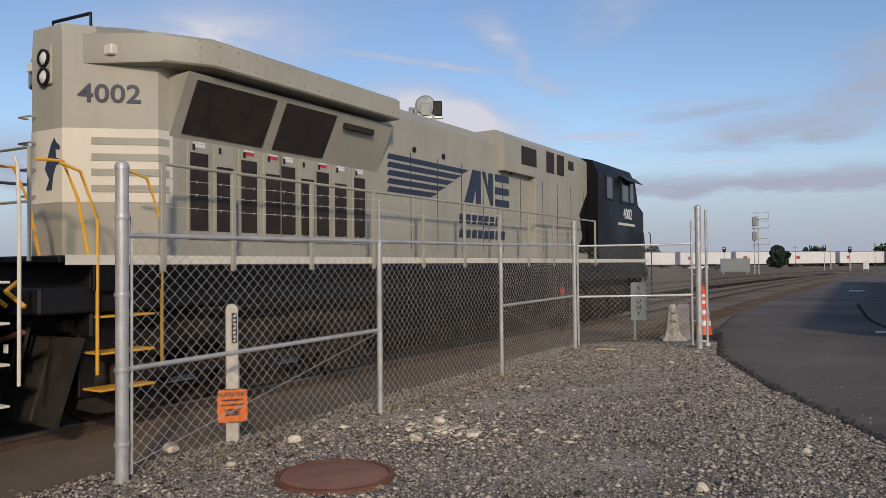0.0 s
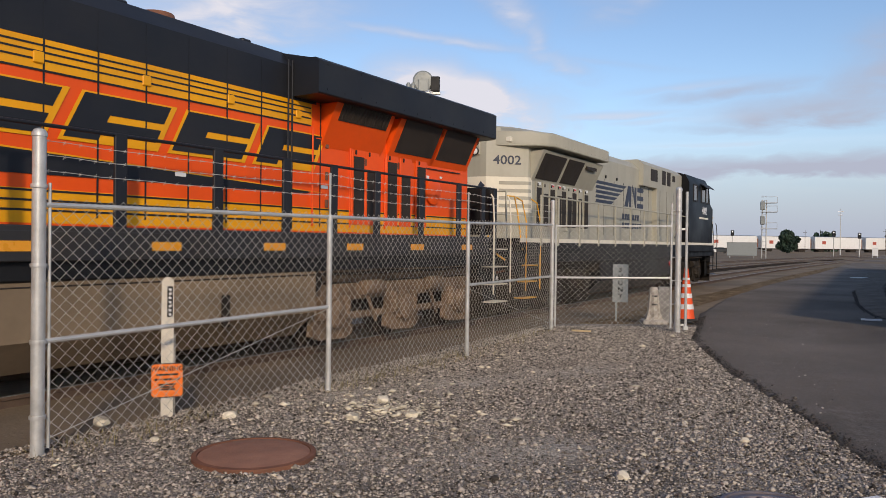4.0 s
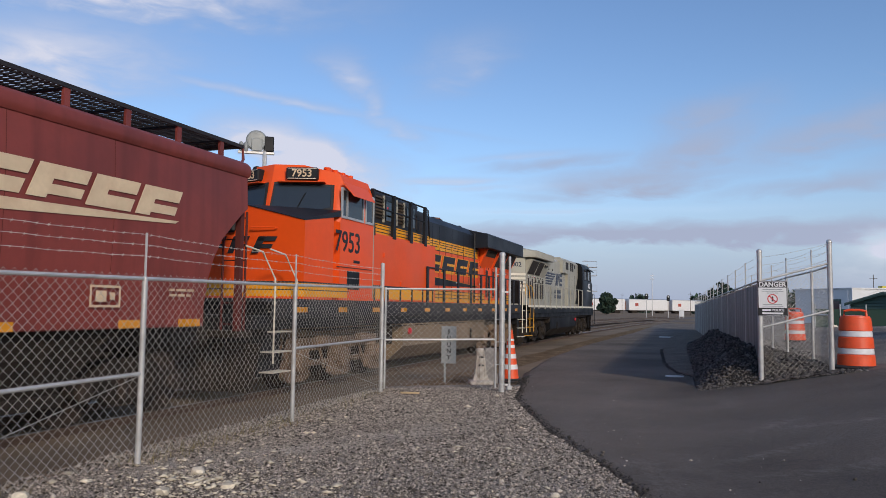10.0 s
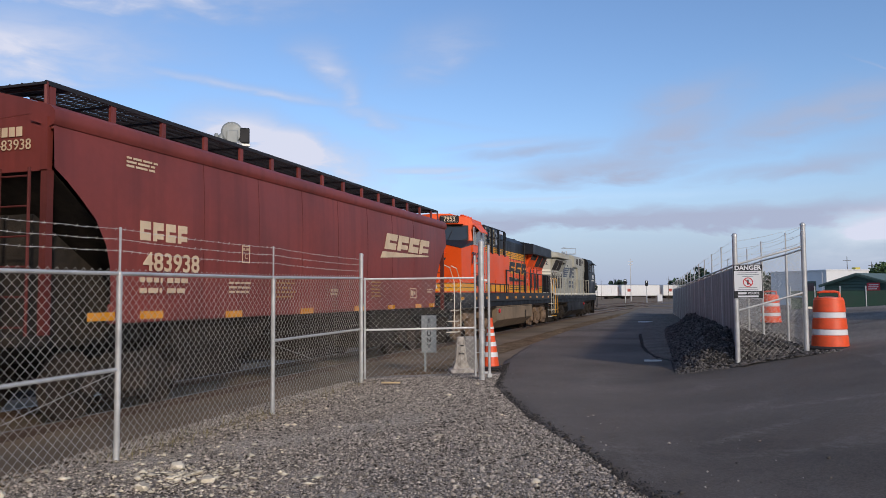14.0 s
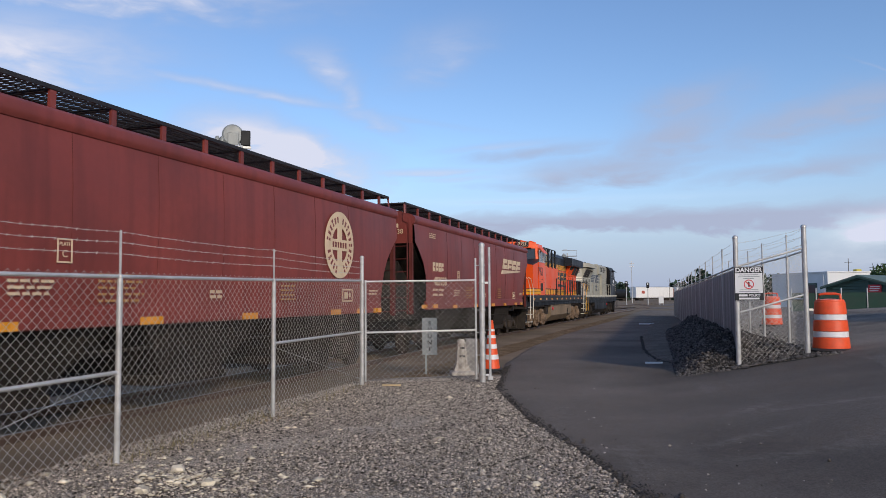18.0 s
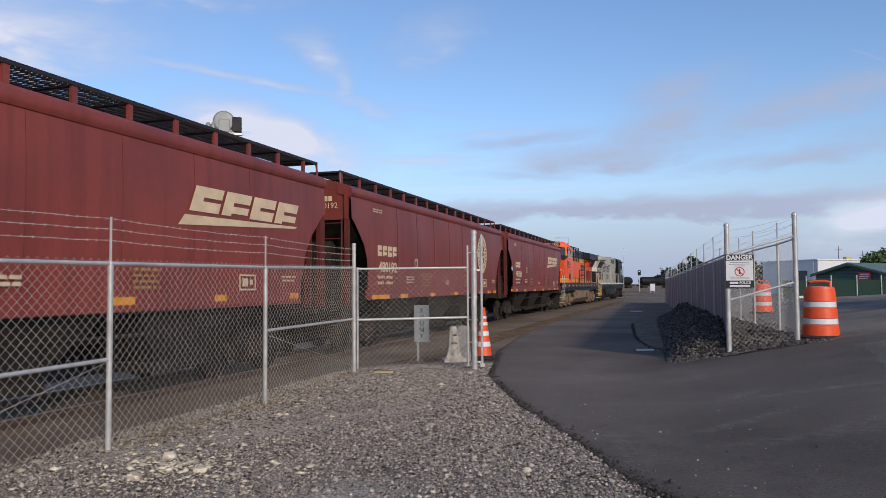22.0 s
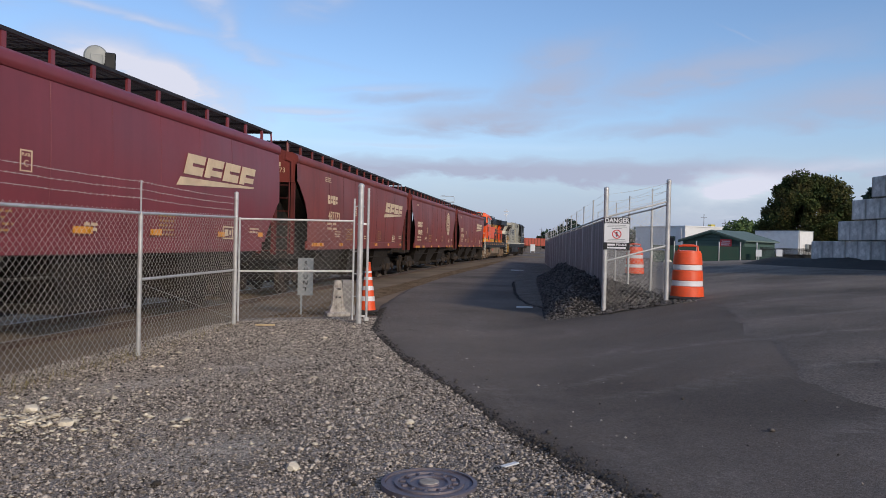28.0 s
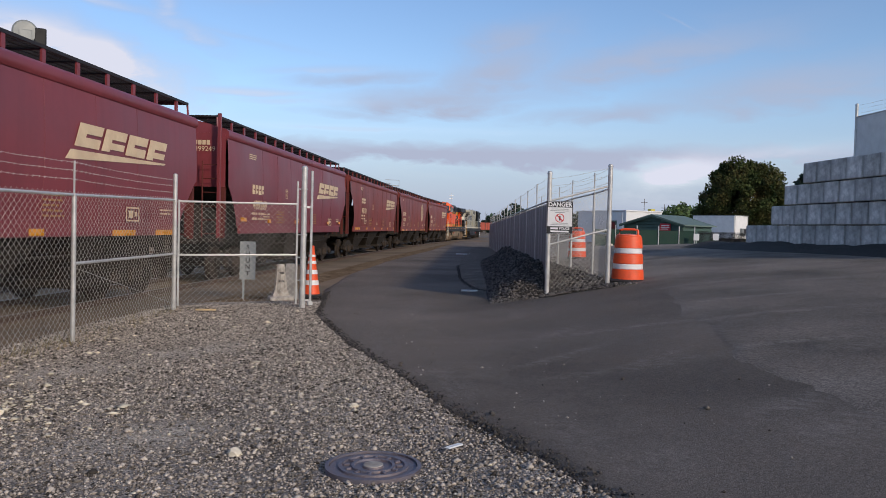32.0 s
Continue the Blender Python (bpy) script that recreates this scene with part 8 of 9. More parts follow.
def danger_sign():
    q = Vector(Q1)
    z = rise(*Q1)
    t = thing("danger_sign", pose(Q1[0], Q1[1], z, 0, 0, -math.degrees(math.atan2(*Q1))), "white and black danger sign clamped to the corner post", "sign")
    x0, x1, z0, z1, y = -0.04, 0.50, 1.36, 2.05, -0.058
    rim = part("panel", Shape().box(x0, x1, y, y + 0.006, z0, z1, 0.002), M_INK, t)
    part("face", Shape().box(x0 + 0.015, x1 - 0.015, y - 0.002, y, z0 + 0.16, z1 - 0.13), M_SIGNW, rim)
    for zb in (z0 + 0.008, z1 - 0.012):
        part("border", Shape().box(x0 + 0.008, x1 - 0.008, y - 0.0015, y - 0.0005, zb, zb + 0.004), M_SIGNW, rim)
    letters("word", "DANGER", 0.125, M_SIGNW, rim, upright(0.23, y - 0.001, z1 - 0.072), 0.004, 0, 0.98, depth=0.001)
    for row, w in enumerate((0.36, 0.40, 0.2)):
        part("text_bar", Shape().box(0.23 - w / 2, 0.23 + w / 2, y - 0.004, y - 0.002, z1 - 0.172 - row * 0.036, z1 - 0.161 - row * 0.036), M_SIGNG, rim)
    for row, w in enumerate((0.34, 0.38)):
        part("text_bar", Shape().box(0.23 - w / 2, 0.23 + w / 2, y - 0.004, y - 0.002, z0 + 0.222 - row * 0.034, z0 + 0.232 - row * 0.034), M_SIGNG, rim)
    ring = Shape()
    cz, ro = (z0 + z1) / 2 - 0.01, 0.095
    for k in range(28):
        a, b = 2 * math.pi * k / 28, 2 * math.pi * (k + 1) / 28
        ring.prism([(0.23 + r * math.cos(t_), cz + r * math.sin(t_)) for r, t_ in ((ro - 0.018, a), (ro, a), (ro, b), (ro - 0.018, b))], y - 0.005, y - 0.002, "y")
    ring.prism([(0.23 - 0.065, cz + 0.05), (0.23 - 0.05, cz + 0.065), (0.23 + 0.065, cz - 0.05), (0.23 + 0.05, cz - 0.065)], y - 0.0055, y - 0.003, "y")
    part("prohibition_ring", ring, M_RED, rim)
    part("symbol", Shape().box(0.215, 0.245, y - 0.004, y - 0.0022, cz - 0.05, cz + 0.05), M_INK, rim)
    letters("word", "POLICE", 0.065, M_SIGNW, rim, upright(0.33, y - 0.001, z0 + 0.115), 0.002, depth=0.001)
    part("text_bar", Shape().box(0.04, 0.2, y - 0.002, y - 0.0005, z0 + 0.095, z0 + 0.135), M_SIGNW, rim)
    part("text_bar", Shape().box(0.04, 0.42, y - 0.002, y - 0.0005, z0 + 0.035, z0 + 0.07), M_SIGNW, rim)


danger_sign()


def plank(x, y, w, turn, label, mat=M_WHITE, d=0.09, h=0.03):
    ob = part("plank", Shape().box(-w / 2, w / 2, -d / 2, d / 2, 0, h, 0.006), mat)
    ob.matrix_basis = pose(x, y, rise(x, y) + 0.028, 0, 0, turn)
    tagged(ob, label, "board", "loose boards")


plank(23.8, 41.3, 0.85, -28, "short white painted board lying at the road edge", M_WHITE, 0.3, 0.05)
plank(9.98, 17.0, 0.42, -30, "short white painted board lying beside the dirt island", M_WHITE, 0.12, 0.04)
plank(2.95, 14.6, 0.36, -20, "splintered yellow wood scrap on the gravel", M_CHIP, 0.07, 0.03)
plank(2.78, 4.95, 0.16, 20, "scrap of white litter on the gravel", M_WHITE, 0.05, 0.012)


def weeds():
    r = random.Random(5)
    vs, fs = [], []
    for _ in range(900):
        i = r.randrange(3)
        a, b = (P0, P1, P2, P3)[i], (P0, P1, P2, P3)[i + 1]
        f = r.random()
        cx, cy = a[0] + (b[0] - a[0]) * f + r.gauss(0, 0.16), a[1] + (b[1] - a[1]) * f + r.gauss(0, 0.16)
        if f > 0.55 and i == 0 or (i == 2 and r.random() < 0.5):
            continue
        h, an = r.uniform(0.04, 0.16), r.uniform(0, 6.28)
        dx, dy = 0.004 * math.cos(an), 0.004 * math.sin(an)
        lx, ly = r.uniform(-0.06, 0.06), r.uniform(-0.06, 0.06)
        o = len(vs)
        z = gravel_z(cx, cy)
        vs += [(cx - dx, cy - dy, z), (cx + dx, cy + dy, z), (cx + lx, cy + ly, z + h)]
        fs.append((o, o + 1, o + 2))
    tagged(new("weeds", raw_mesh("weeds", vs, fs, M_GRASS)), "thin tufts of dry weeds along the fence foot", "weeds", "", "stuff")


weeds()


# ---------------------------------------------------------------- the far side: wall of blocks, sheds, trees, signals, second train
def polar(az, d):
    return (d * math.sin(radians(az)), d * math.cos(radians(az)))


WALL_A, WALL_B = Vector((24.3, 20.4)), Vector((21.1, 13.1))
WALL_U = (WALL_B - WALL_A).normalized()
WALL_N = Vector((WALL_U.y, -WALL_U.x))


def wall_at(az):
    """Distance along the wall at which it is met in the direction az."""
    d = Vector((math.sin(radians(az)), math.cos(radians(az))))
    return (d.x * WALL_A.y - d.y * WALL_A.x) / (WALL_U.x * d.y - WALL_U.y * d.x)


def block_wall():
    w = thing("block_wall", Matrix(), "stepped retaining wall of grey concrete blocks on a footing", "retaining wall", "", "structure")
    me = Shape().box(-0.368, 0.368, 0.0, 0.6, 0.008, 0.638, 0.022).mesh("block", M_CONC)
    z0 = 1.22
    ang = math.degrees(math.atan2(WALL_U.y, WALL_U.x))
    ends = [wall_at(50.77), wall_at(52.45), wall_at(53.4), wall_at(54.6)]
    r = random.Random(3)
    flip = 1 if WALL_N.dot(-WALL_A) < 0 else -1
    for c, e in enumerate(ends):
        n_ = int((14.5 - e) / 0.755)
        for i in range(n_):
            p = WALL_A + WALL_U * (e + 0.37 + i * 0.755)
            m = pose(p.x, p.y, z0 + 0.16 + c * 0.65, 0, 0, ang + r.uniform(-0.8, 0.8)) @ Matrix.Translation((0, 0.06 * c * flip + r.uniform(-0.015, 0.015), 0))
            if flip < 0:
                m = m @ pose(0, 0, 0, 0, 0, 180)
            share("block", me, w, m)
    a, b = WALL_A - WALL_U * 0.6, WALL_A + WALL_U * 14.5
    q = WALL_N * -0.12 if flip > 0 else WALL_N * 0.12
    f = Shape().loft([[(p.x + o.x, p.y + o.y, z) for o, z in ((q * 1.6, 0.9), (q * 1.6, z0 + 0.16), (q * -5, z0 + 0.16), (q * -5, 0.9))] for p in (a, b)])
    part("footing", f, M_CONC, w, "pale strip footing under the blocks")
    # filling behind the wall and the fence on top of it
    back = Shape()
    for c, e in enumerate(ends):
        p0, p1 = WALL_A + WALL_U * (e + 0.4), WALL_A + WALL_U * 14.6
        bk = WALL_N * (0.62 if flip > 0 else -0.62)
        bk2 = WALL_N * (14 if flip > 0 else -14)
        back.loft([[(p.x + o.x, p.y + o.y, z) for o, z in ((bk, z0 + c * 0.65 - 0.4), (bk, z0 + 0.1 + (c + 1) * 0.64), (bk2, z0 + 0.1 + (c + 1) * 0.64), (bk2, z0 + c * 0.65 - 0.4))] for p in (p0, p1)])
    part("fill", back, M_YARD, w, "earth filled behind the blocks")
    fe = thing("wall_fence", Matrix(), "slatted chain-link fence with barbed wire on the block wall", "fence")
    off = WALL_N * (0.7 if flip > 0 else -0.7)
    e0 = wall_at(55.0)
    zt = z0 + 0.1 + 4 * 0.64
    pts = [WALL_A + WALL_U * (e0 + k * 2.6) + off for k in range(4)]
    sl = Shape()
    for k, p in enumerate(pts):
        post(fe, p.x, p.y, zt - 0.1, 2.05, 0.045)
    for p, q_ in zip(pts, pts[1:]):
        rail_bar(fe, p, q_, zt + 1.55, zt + 1.55, 0.02, "top_rail")
        for zz in (1.66, 1.78, 1.9):
            barb(fe, p, q_, zt + zz, zt + zz, 0.02, 0.5)
        for j in range(40):
            u0, u1 = p.lerp(q_, (j + 0.06) / 40), p.lerp(q_, (j + 0.94) / 40)
            sl.loft([[(u.x, u.y, zt), (u.x + off.x * 0.02, u.y + off.y * 0.02, zt), (u.x + off.x * 0.02, u.y + off.y * 0.02, zt + 1.55), (u.x, u.y, zt + 1.55)] for u in (u0, u1)])
    part("privacy_slats", sl, M_SLATW, fe, "pale grey privacy slats", "stuff", 0)
    # dark berm at the foot
    vs, cols = [], 8
    rows = [i * 0.5 - 1.5 for i in range(34)]
    for a_ in rows:
        for i in range(cols):
            s = -2.2 * i / (cols - 1)
            p = WALL_A + WALL_U * a_ + WALL_N * (s if flip > 0 else -s)
            vs.append((p.x, p.y, rise(p.x, p.y) + 0.02 + 0.22 * math.sin(math.pi * min(1, (i + 2) / (cols + 1))) * (1 + 0.5 * noise.noise((a_, s, 0))) * (0 if i == cols - 1 else 1)))
    fs = [(j * cols + i, j * cols + i + 1, (j + 1) * cols + i + 1, (j + 1) * cols + i) for j in range(len(rows) - 1) for i in range(cols - 1)]
    tagged(new("gravel_berm", raw_mesh("gravel_berm", vs, fs, M_MOUND, True)), "low berm of dark gravel along the wall foot", "gravel", "", "stuff")


block_wall()


def quarter(az, d, z=None):
    x, y = polar(az, d)
    return pose(x, y, rise(x, y) if z is None else z, 0, 0, -az)


def green_shed():
    t = thing("green_shed", quarter(43.6, 66, 0.42) @ pose(0, 0, 0, 0, 0, -28), "dark green clapboard shed with a grey-green gable roof", "shed")
    w, h, pk, ln = 2.6, 1.98, 2.68, 5.4
    part("wall", Shape().prism([(-w, 0), (w, 0), (w, h), (0, pk - 0.1), (-w, h)], 0, ln, "y"), M_GREENB, t)
    for k in range(11):
        z = 0.06 + k * 0.235
        g = w if z + 0.2 < h else max(0.3, w * (pk - 0.12 - z - 0.2) / (pk - h))
        part("clapboard", Shape().prism([(-0.075, z), (-0.02, z + 0.2), (0, z + 0.2), (0, z)], -g, g, "x"), M_GREENB, t)
    for s in (-1, 1):
        part("roof", Shape().prism([(0, pk), (s * (w + 0.35), h - 0.14), (s * (w + 0.35), h - 0.05), (0, pk + 0.1)], -0.3, ln + 0.3, "y"), M_GREENR, t)
        part("gable_trim", Shape().prism([(0, pk - 0.02), (s * (w + 0.33), h - 0.17), (s * (w + 0.33), h - 0.27), (0, pk - 0.13)], -0.33, -0.28, "y"), M_GREENB, t)
    for k in range(8):
        z = 0.06 + k * 0.235
        part("clapboard", Shape().prism([(w + 0.075, z), (w + 0.02, z + 0.2), (w, z + 0.2), (w, z)], 0, ln, "y"), M_GREENB, t)
    sg = part("red_sign", Shape().box(0.7, 1.65, -0.14, -0.09, 1.45, 2.02, 0.01), M_RED, t, "red notice board with white lines")
    for k in range(3):
        part("text_bar", Shape().box(0.8 + 0.06 * (k == 2), 1.55 - 0.1 * (k == 0), -0.15, -0.141, 1.54 + k * 0.15, 1.6 + k * 0.15), M_SIGNW, sg)


def white_building():
    t = thing("white_building", quarter(41.75, 86, 0.42) @ pose(0, 0, 0, 0, 0, 38), "low flat-roofed white building with a pale yellow roof edge", "building")
    part("wall", Shape().box(0, 4.9, 0, 9, 0, 3.5, 0.02), M_WALLW, t)
    part("roof_edge", Shape().box(-0.08, 4.98, -0.08, 9.08, 3.5, 3.64, 0.02), M_WALLW, t)
    part("roof_vent", Shape().box(4.2, 4.8, 1.0, 1.6, 3.64, 3.9, 0.05), M_OCHRE, t, "pale yellow roof box")
    wn_ = part("window", Shape().box(-0.06, 0.0, 1.6, 3.4, 0.9, 2.5, 0.02), M_GREENB, t, "green framed window")
    part("pane", Shape().box(-0.075, -0.061, 1.8, 3.2, 1.05, 2.35), M_GLASS, wn_)
    part("downpipe", Shape().tube([(-0.08, 0.5, 0), (-0.08, 0.5, 3.4)], 0.05, 8), M_WHITE, t)


def box_trailer():
    t = thing("box_truck", quarter(49.1, 80, 0.3) @ pose(0, 0, 0, 0, 0, 60), "white box truck parked behind the fence", "truck")
    part("box_body", Shape().box(0, 2.5, 0, 4.6, 1.0, 3.2, 0.04), M_WHITE, t)
    part("roof_rail", Shape().box(-0.02, 2.52, -0.02, 4.62, 3.2, 3.27, 0.01), M_SIGNG, t)
    part("tail_lift", Shape().box(1.0, 2.3, -0.3, -0.02, 1.35, 2.0, 0.03), M_SIGNG, t, "grey folded tail lift")
    part("lift_window", Shape().box(1.2, 1.7, -0.33, -0.3, 1.55, 1.95), M_INK, t)
    for x in (0.04, 2.4):
        part("corner_post", Shape().box(x, x + 0.06, -0.03, 0.0, 1.0, 3.2, 0.005), M_SIGNG, t)
    part("cab", Shape().prism([(4.7, 0.7), (6.2, 0.7), (6.2, 1.6), (5.8, 2.5), (4.7, 2.5)], 0.1, 2.4, "x"), M_WHITE, t)
    part("cab_window", Shape().prism([(4.95, 1.7), (5.9, 1.7), (5.7, 2.35), (4.95, 2.35)], 0.06, 0.1, "x"), M_GLASS, t)
    for y in (0.8, 1.8, 5.5):
        for x in (0.3, 2.2):
            part("wheel", Shape().turn([(0.25, -0.14), (0.46, -0.15), (0.5, -0.1), (0.5, 0.1), (0.46, 0.15), (0.25, 0.14)], (x, y, 0.5), 16, "x"), M_RUBBER, t)


green_shed()
white_building()
box_trailer()


def screen_fence():
    f = thing("screened_fence", Matrix(), "dark green screened fence with an open gateway", "fence")
    z = 0.42
    pts = [polar(a, 60 + 0.25 * (a - 40)) for a in (39.5, 41.0, 42.5, 44.0, 45.4, 46.45)]
    for p, q in zip(pts, pts[1:]):
        part("screen", Shape().loft([[(p[0], p[1], z), (p[0], p[1] + 0.03, z), (p[0], p[1] + 0.03, z + 1.44), (p[0], p[1], z + 1.44)], [(q[0], q[1], z), (q[0], q[1] + 0.03, z), (q[0], q[1] + 0.03, z + 1.44), (q[0], q[1], z + 1.44)]]), M_GREENF, f)
    for p in pts:
        post(f, p[0], p[1] - 0.03, z - 0.2, 1.95, 0.04)
    g = thing("iron_fence", Matrix(), "black iron picket fence beside the gateway", "fence")
    ga, gb = Vector(polar(46.7, 61.5)), Vector(polar(49.8, 63))
    n_ = 52
    for k in range(n_ + 1):
        p = ga.lerp(gb, k / n_)
        part("picket", Shape().box(p.x - 0.015, p.x + 0.015, p.y - 0.015, p.y + 0.015, z - 0.1, z + 1.42), M_BLACKM, g)
    for zz in (0.12, 1.3):
        part("rail", Shape().tube([(ga.x, ga.y, z + zz), (gb.x, gb.y, z + zz)], 0.025, 6), M_BLACKM, g)
    for az, zz in ((46.6, 1.05), (47.9, 1.1)):
        p = polar(az, 61)
        s = thing("gate_notice", pose(p[0], p[1], z, 0, 0, -az), "small white notice on a gate post", "sign", "gate notices")
        part("panel", Shape().box(-0.2, 0.2, -0.03, 0, zz - 0.3, zz + 0.2, 0.005), M_SIGNW, s)
        part("stake", Shape().box(-0.03, 0.03, 0, 0.04, -0.3, zz, 0.005), M_GALV, s)
    for k, az in enumerate((40.6, 41.9)):
        p = polar(az, 57)
        b = part("boulder", Shape().box(-0.3, 0.3, -0.25, 0.25, -0.2, 0.3, 0.14), M_PALE)
        b.matrix_basis = pose(p[0], p[1], rise(*p), 0, 0, 30 * k)
        tagged(b, "pale boulder beside the screened fence", "boulder", "boulders")


screen_fence()


# ---- trees
def tree(x, y, z, h, w, leaf, label, seed, trunk=0.25, leaves=5200, size=0.32, low=0.22, lobe_n=26, puff=(0.12, 0.2)):
    r = random.Random(seed)
    t = thing("tree", pose(x, y, z), label, "tree")
    sh = Shape().tube([(0, 0, -0.3), (0.05, 0.03, h * 0.2), (-0.05, 0.1, h * 0.45), (0.0, 0.0, h * 0.75)], trunk, 9, trunk * 0.25)
    part("trunk", sh, M_BARK, t)
    lobes = []
    for i in range(lobe_n):
        a, u = r.uniform(0, 6.283), r.random()
        zz = h * (low + (0.9 - low) * u)
        rad = w * 0.5 * math.sin(math.pi * min(0.98, 0.18 + 0.72 * u)) * r.uniform(0.35, 0.85 if puff[0] > 0.1 else 1.0)
        lobes.append((rad * math.cos(a), rad * math.sin(a), zz, w * r.uniform(*puff)))
    br = Shape()
    for lx, ly, lz, lr in lobes[:14]:
        br.tube([(0, 0, lz * 0.55), (lx * 0.5, ly * 0.5, lz * 0.8), (lx, ly, lz)], trunk * 0.32, 5, 0.03)
    part("limb_tangle", br, M_BARK, t)
    vs, fs = [], []
    for i in range(leaves):
        lx, ly, lz, lr = lobes[r.randrange(len(lobes))]
        v = Vector((r.gauss(0, 1), r.gauss(0, 1), r.gauss(0, 0.8))).normalized() * lr * r.uniform(0.55, 1.08)
        c = Vector((lx, ly, lz)) + v
        a = Vector((r.gauss(0, 1), r.gauss(0, 1), r.gauss(0, 1))).normalized()
        b = a.cross(Vector((r.gauss(0, 1), r.gauss(0, 1), r.gauss(0, 1)))).normalized()
        s = size * r.uniform(0.6, 1.3)
        o = len(vs)
        vs += [tuple(c + a * s), tuple(c + b * s * 0.7), tuple(c - a * s), tuple(c - b * s * 0.7)]
        fs.append((o, o + 1, o + 2, o + 3))
    ob = new("crown", raw_mesh("crown", vs, fs, leaf))
    ob.parent = t
    return t


def at(az, d):
    x, y = polar(az, d)
    return x, y, 0.4


tree(*at(49.6, 96), 10.3, 11.2, M_LEAF, "large dark green chestnut tree with browning leaves", 1, 0.4, 84000, 0.13, 0.12, 170, (0.05, 0.12))
tree(*at(53.6, 110), 10.0, 4.5, M_CONIF, "dark conifer standing behind the block wall", 2, 0.2, 2500, 0.3, 0.1)
tree(*at(45.3, 130), 5.6, 7.0, M_LEAF2, "bushy light green tree beyond the shed", 3, 0.2, 6000, 0.22, 0.1)
tree(*at(47.0, 140), 6.2, 6.0, M_LEAF2, "bushy light green tree behind the box truck", 4, 0.2, 6000, 0.22, 0.1)
tree(*at(25.8, 230), 5.4, 6.5, M_CONIF, "round dark tree standing beyond the far tracks", 5, 0.3, 6000, 0.38, 0.1)
for i_, (az_, d_, h_, w_) in enumerate(((33.2, 300, 9, 9), (33.8, 310, 12, 7), (34.6, 300, 9, 10), (35.6, 320, 11, 8), (36.6, 310, 8, 12), (32.2, 330, 7, 12), (38.2, 300, 8, 14), (28.0, 360, 7, 14), (17.5, 380, 8, 16), (12.0, 380, 8, 16))):
    tree(*at(az_, d_), h_, w_, M_CONIF, "dark distant tree on the skyline", 20 + i_, 0.25, 700, 0.9, 0.05)


# ---- signals, masts and lineside boxes
def signal(az, d, h, label, arm=False):
    t = thing("railway_signal", quarter(az, d, 0), label, "signal", "railway signals")
    part("mast", Shape().tube([(0, 0, -0.2), (0, 0, h)], 0.09, 8), M_GALV, t)
    hd = part("signal_head", Shape().box(-0.32, 0.32, -0.2, 0.1, h - 1.25, h - 0.1, 0.1), M_BLACKM, t, "black target head")
    for k in range(2):
        part("lens", Shape().turn([(0.13, 0), (0.13, -0.1)], (0, -0.2, h - 0.95 + k * 0.55), 12, "y"), M_LAMP if k else M_INK, hd)
    if arm:
        part("ladder", Shape().tube([(0.3, 0, 0), (0.3, 0, h - 1)], 0.04, 5).tube([(0.6, 0, 0), (0.6, 0, h - 1)], 0.04, 5), M_GALV, t)


signal(28.6, 168, 5.0, "black railway signal head on a steel mast")
signal(30.1, 170, 4.7, "black railway signal head on a shorter mast")
signal(22.3, 165, 5.0, "black railway signal head beyond the sidings")


def lattice_mast():
    t = thing("signal_gantry", quarter(24.3, 120, 0), "grey signal mast with cage platforms and ladder", "signal mast")
    for s in (-1, 1):
        part("leg", Shape().tube([(s * 0.28, 0, 0), (s * 0.28, 0, 8.4)], 0.09, 6), M_GALV, t)
    for k in range(14):
        part("rung", Shape().tube([(-0.28, 0, 0.5 + k * 0.65), (0.28, 0, 0.5 + k * 0.65)], 0.03, 5), M_GALV, t)
    for z in (4.2, 6.6, 7.9):
        part("platform", Shape().box(-0.5, 1.7, -0.5, 0.5, z, z + 0.1, 0.02), M_GALV, t)
        part("platform_rail", Shape().tube([(-0.5, -0.5, z + 0.9), (1.7, -0.5, z + 0.9), (1.7, -0.5, z)], 0.04, 5), M_GALV, t)
    for z in (4.8, 6.9):
        part("signal_head", Shape().box(-0.55, 0.1, -0.75, -0.5, z, z + 1.3, 0.1), M_SIGNG, t)


lattice_mast()


def radio_mast():
    t = thing("radio_mast", quarter(29.0, 200, 0), "tall thin radio mast on the skyline", "mast")
    part("pole", Shape().tube([(0, 0, 0), (0, 0, 10.6)], 0.12, 8, 0.06), M_GALV, t)
    for z, w in ((10.0, 0.6), (9.2, 0.5)):
        part("antenna_ring", Shape().tube([(-w, 0, z), (w, 0, z)], 0.1, 6), M_SIGNW, t)
    for az, d, h in ((20.5, 210, 7.5), (31.6, 220, 6.5), (35.2, 240, 9.0), (43.0, 140, 7.6), (44.4, 150, 7.0), (26.9, 240, 6.5)):
        p = thing("utility_pole", quarter(az, d, 0), "thin dark utility pole in the distance", "pole", "utility poles")
        part("pole", Shape().tube([(0, 0, 0), (0, 0, h)], 0.07, 6, 0.05), M_BARK, p)
        part("crossarm", Shape().box(-0.55, 0.55, -0.04, 0.04, h - 0.7, h - 0.63), M_BARK, p)


radio_mast()


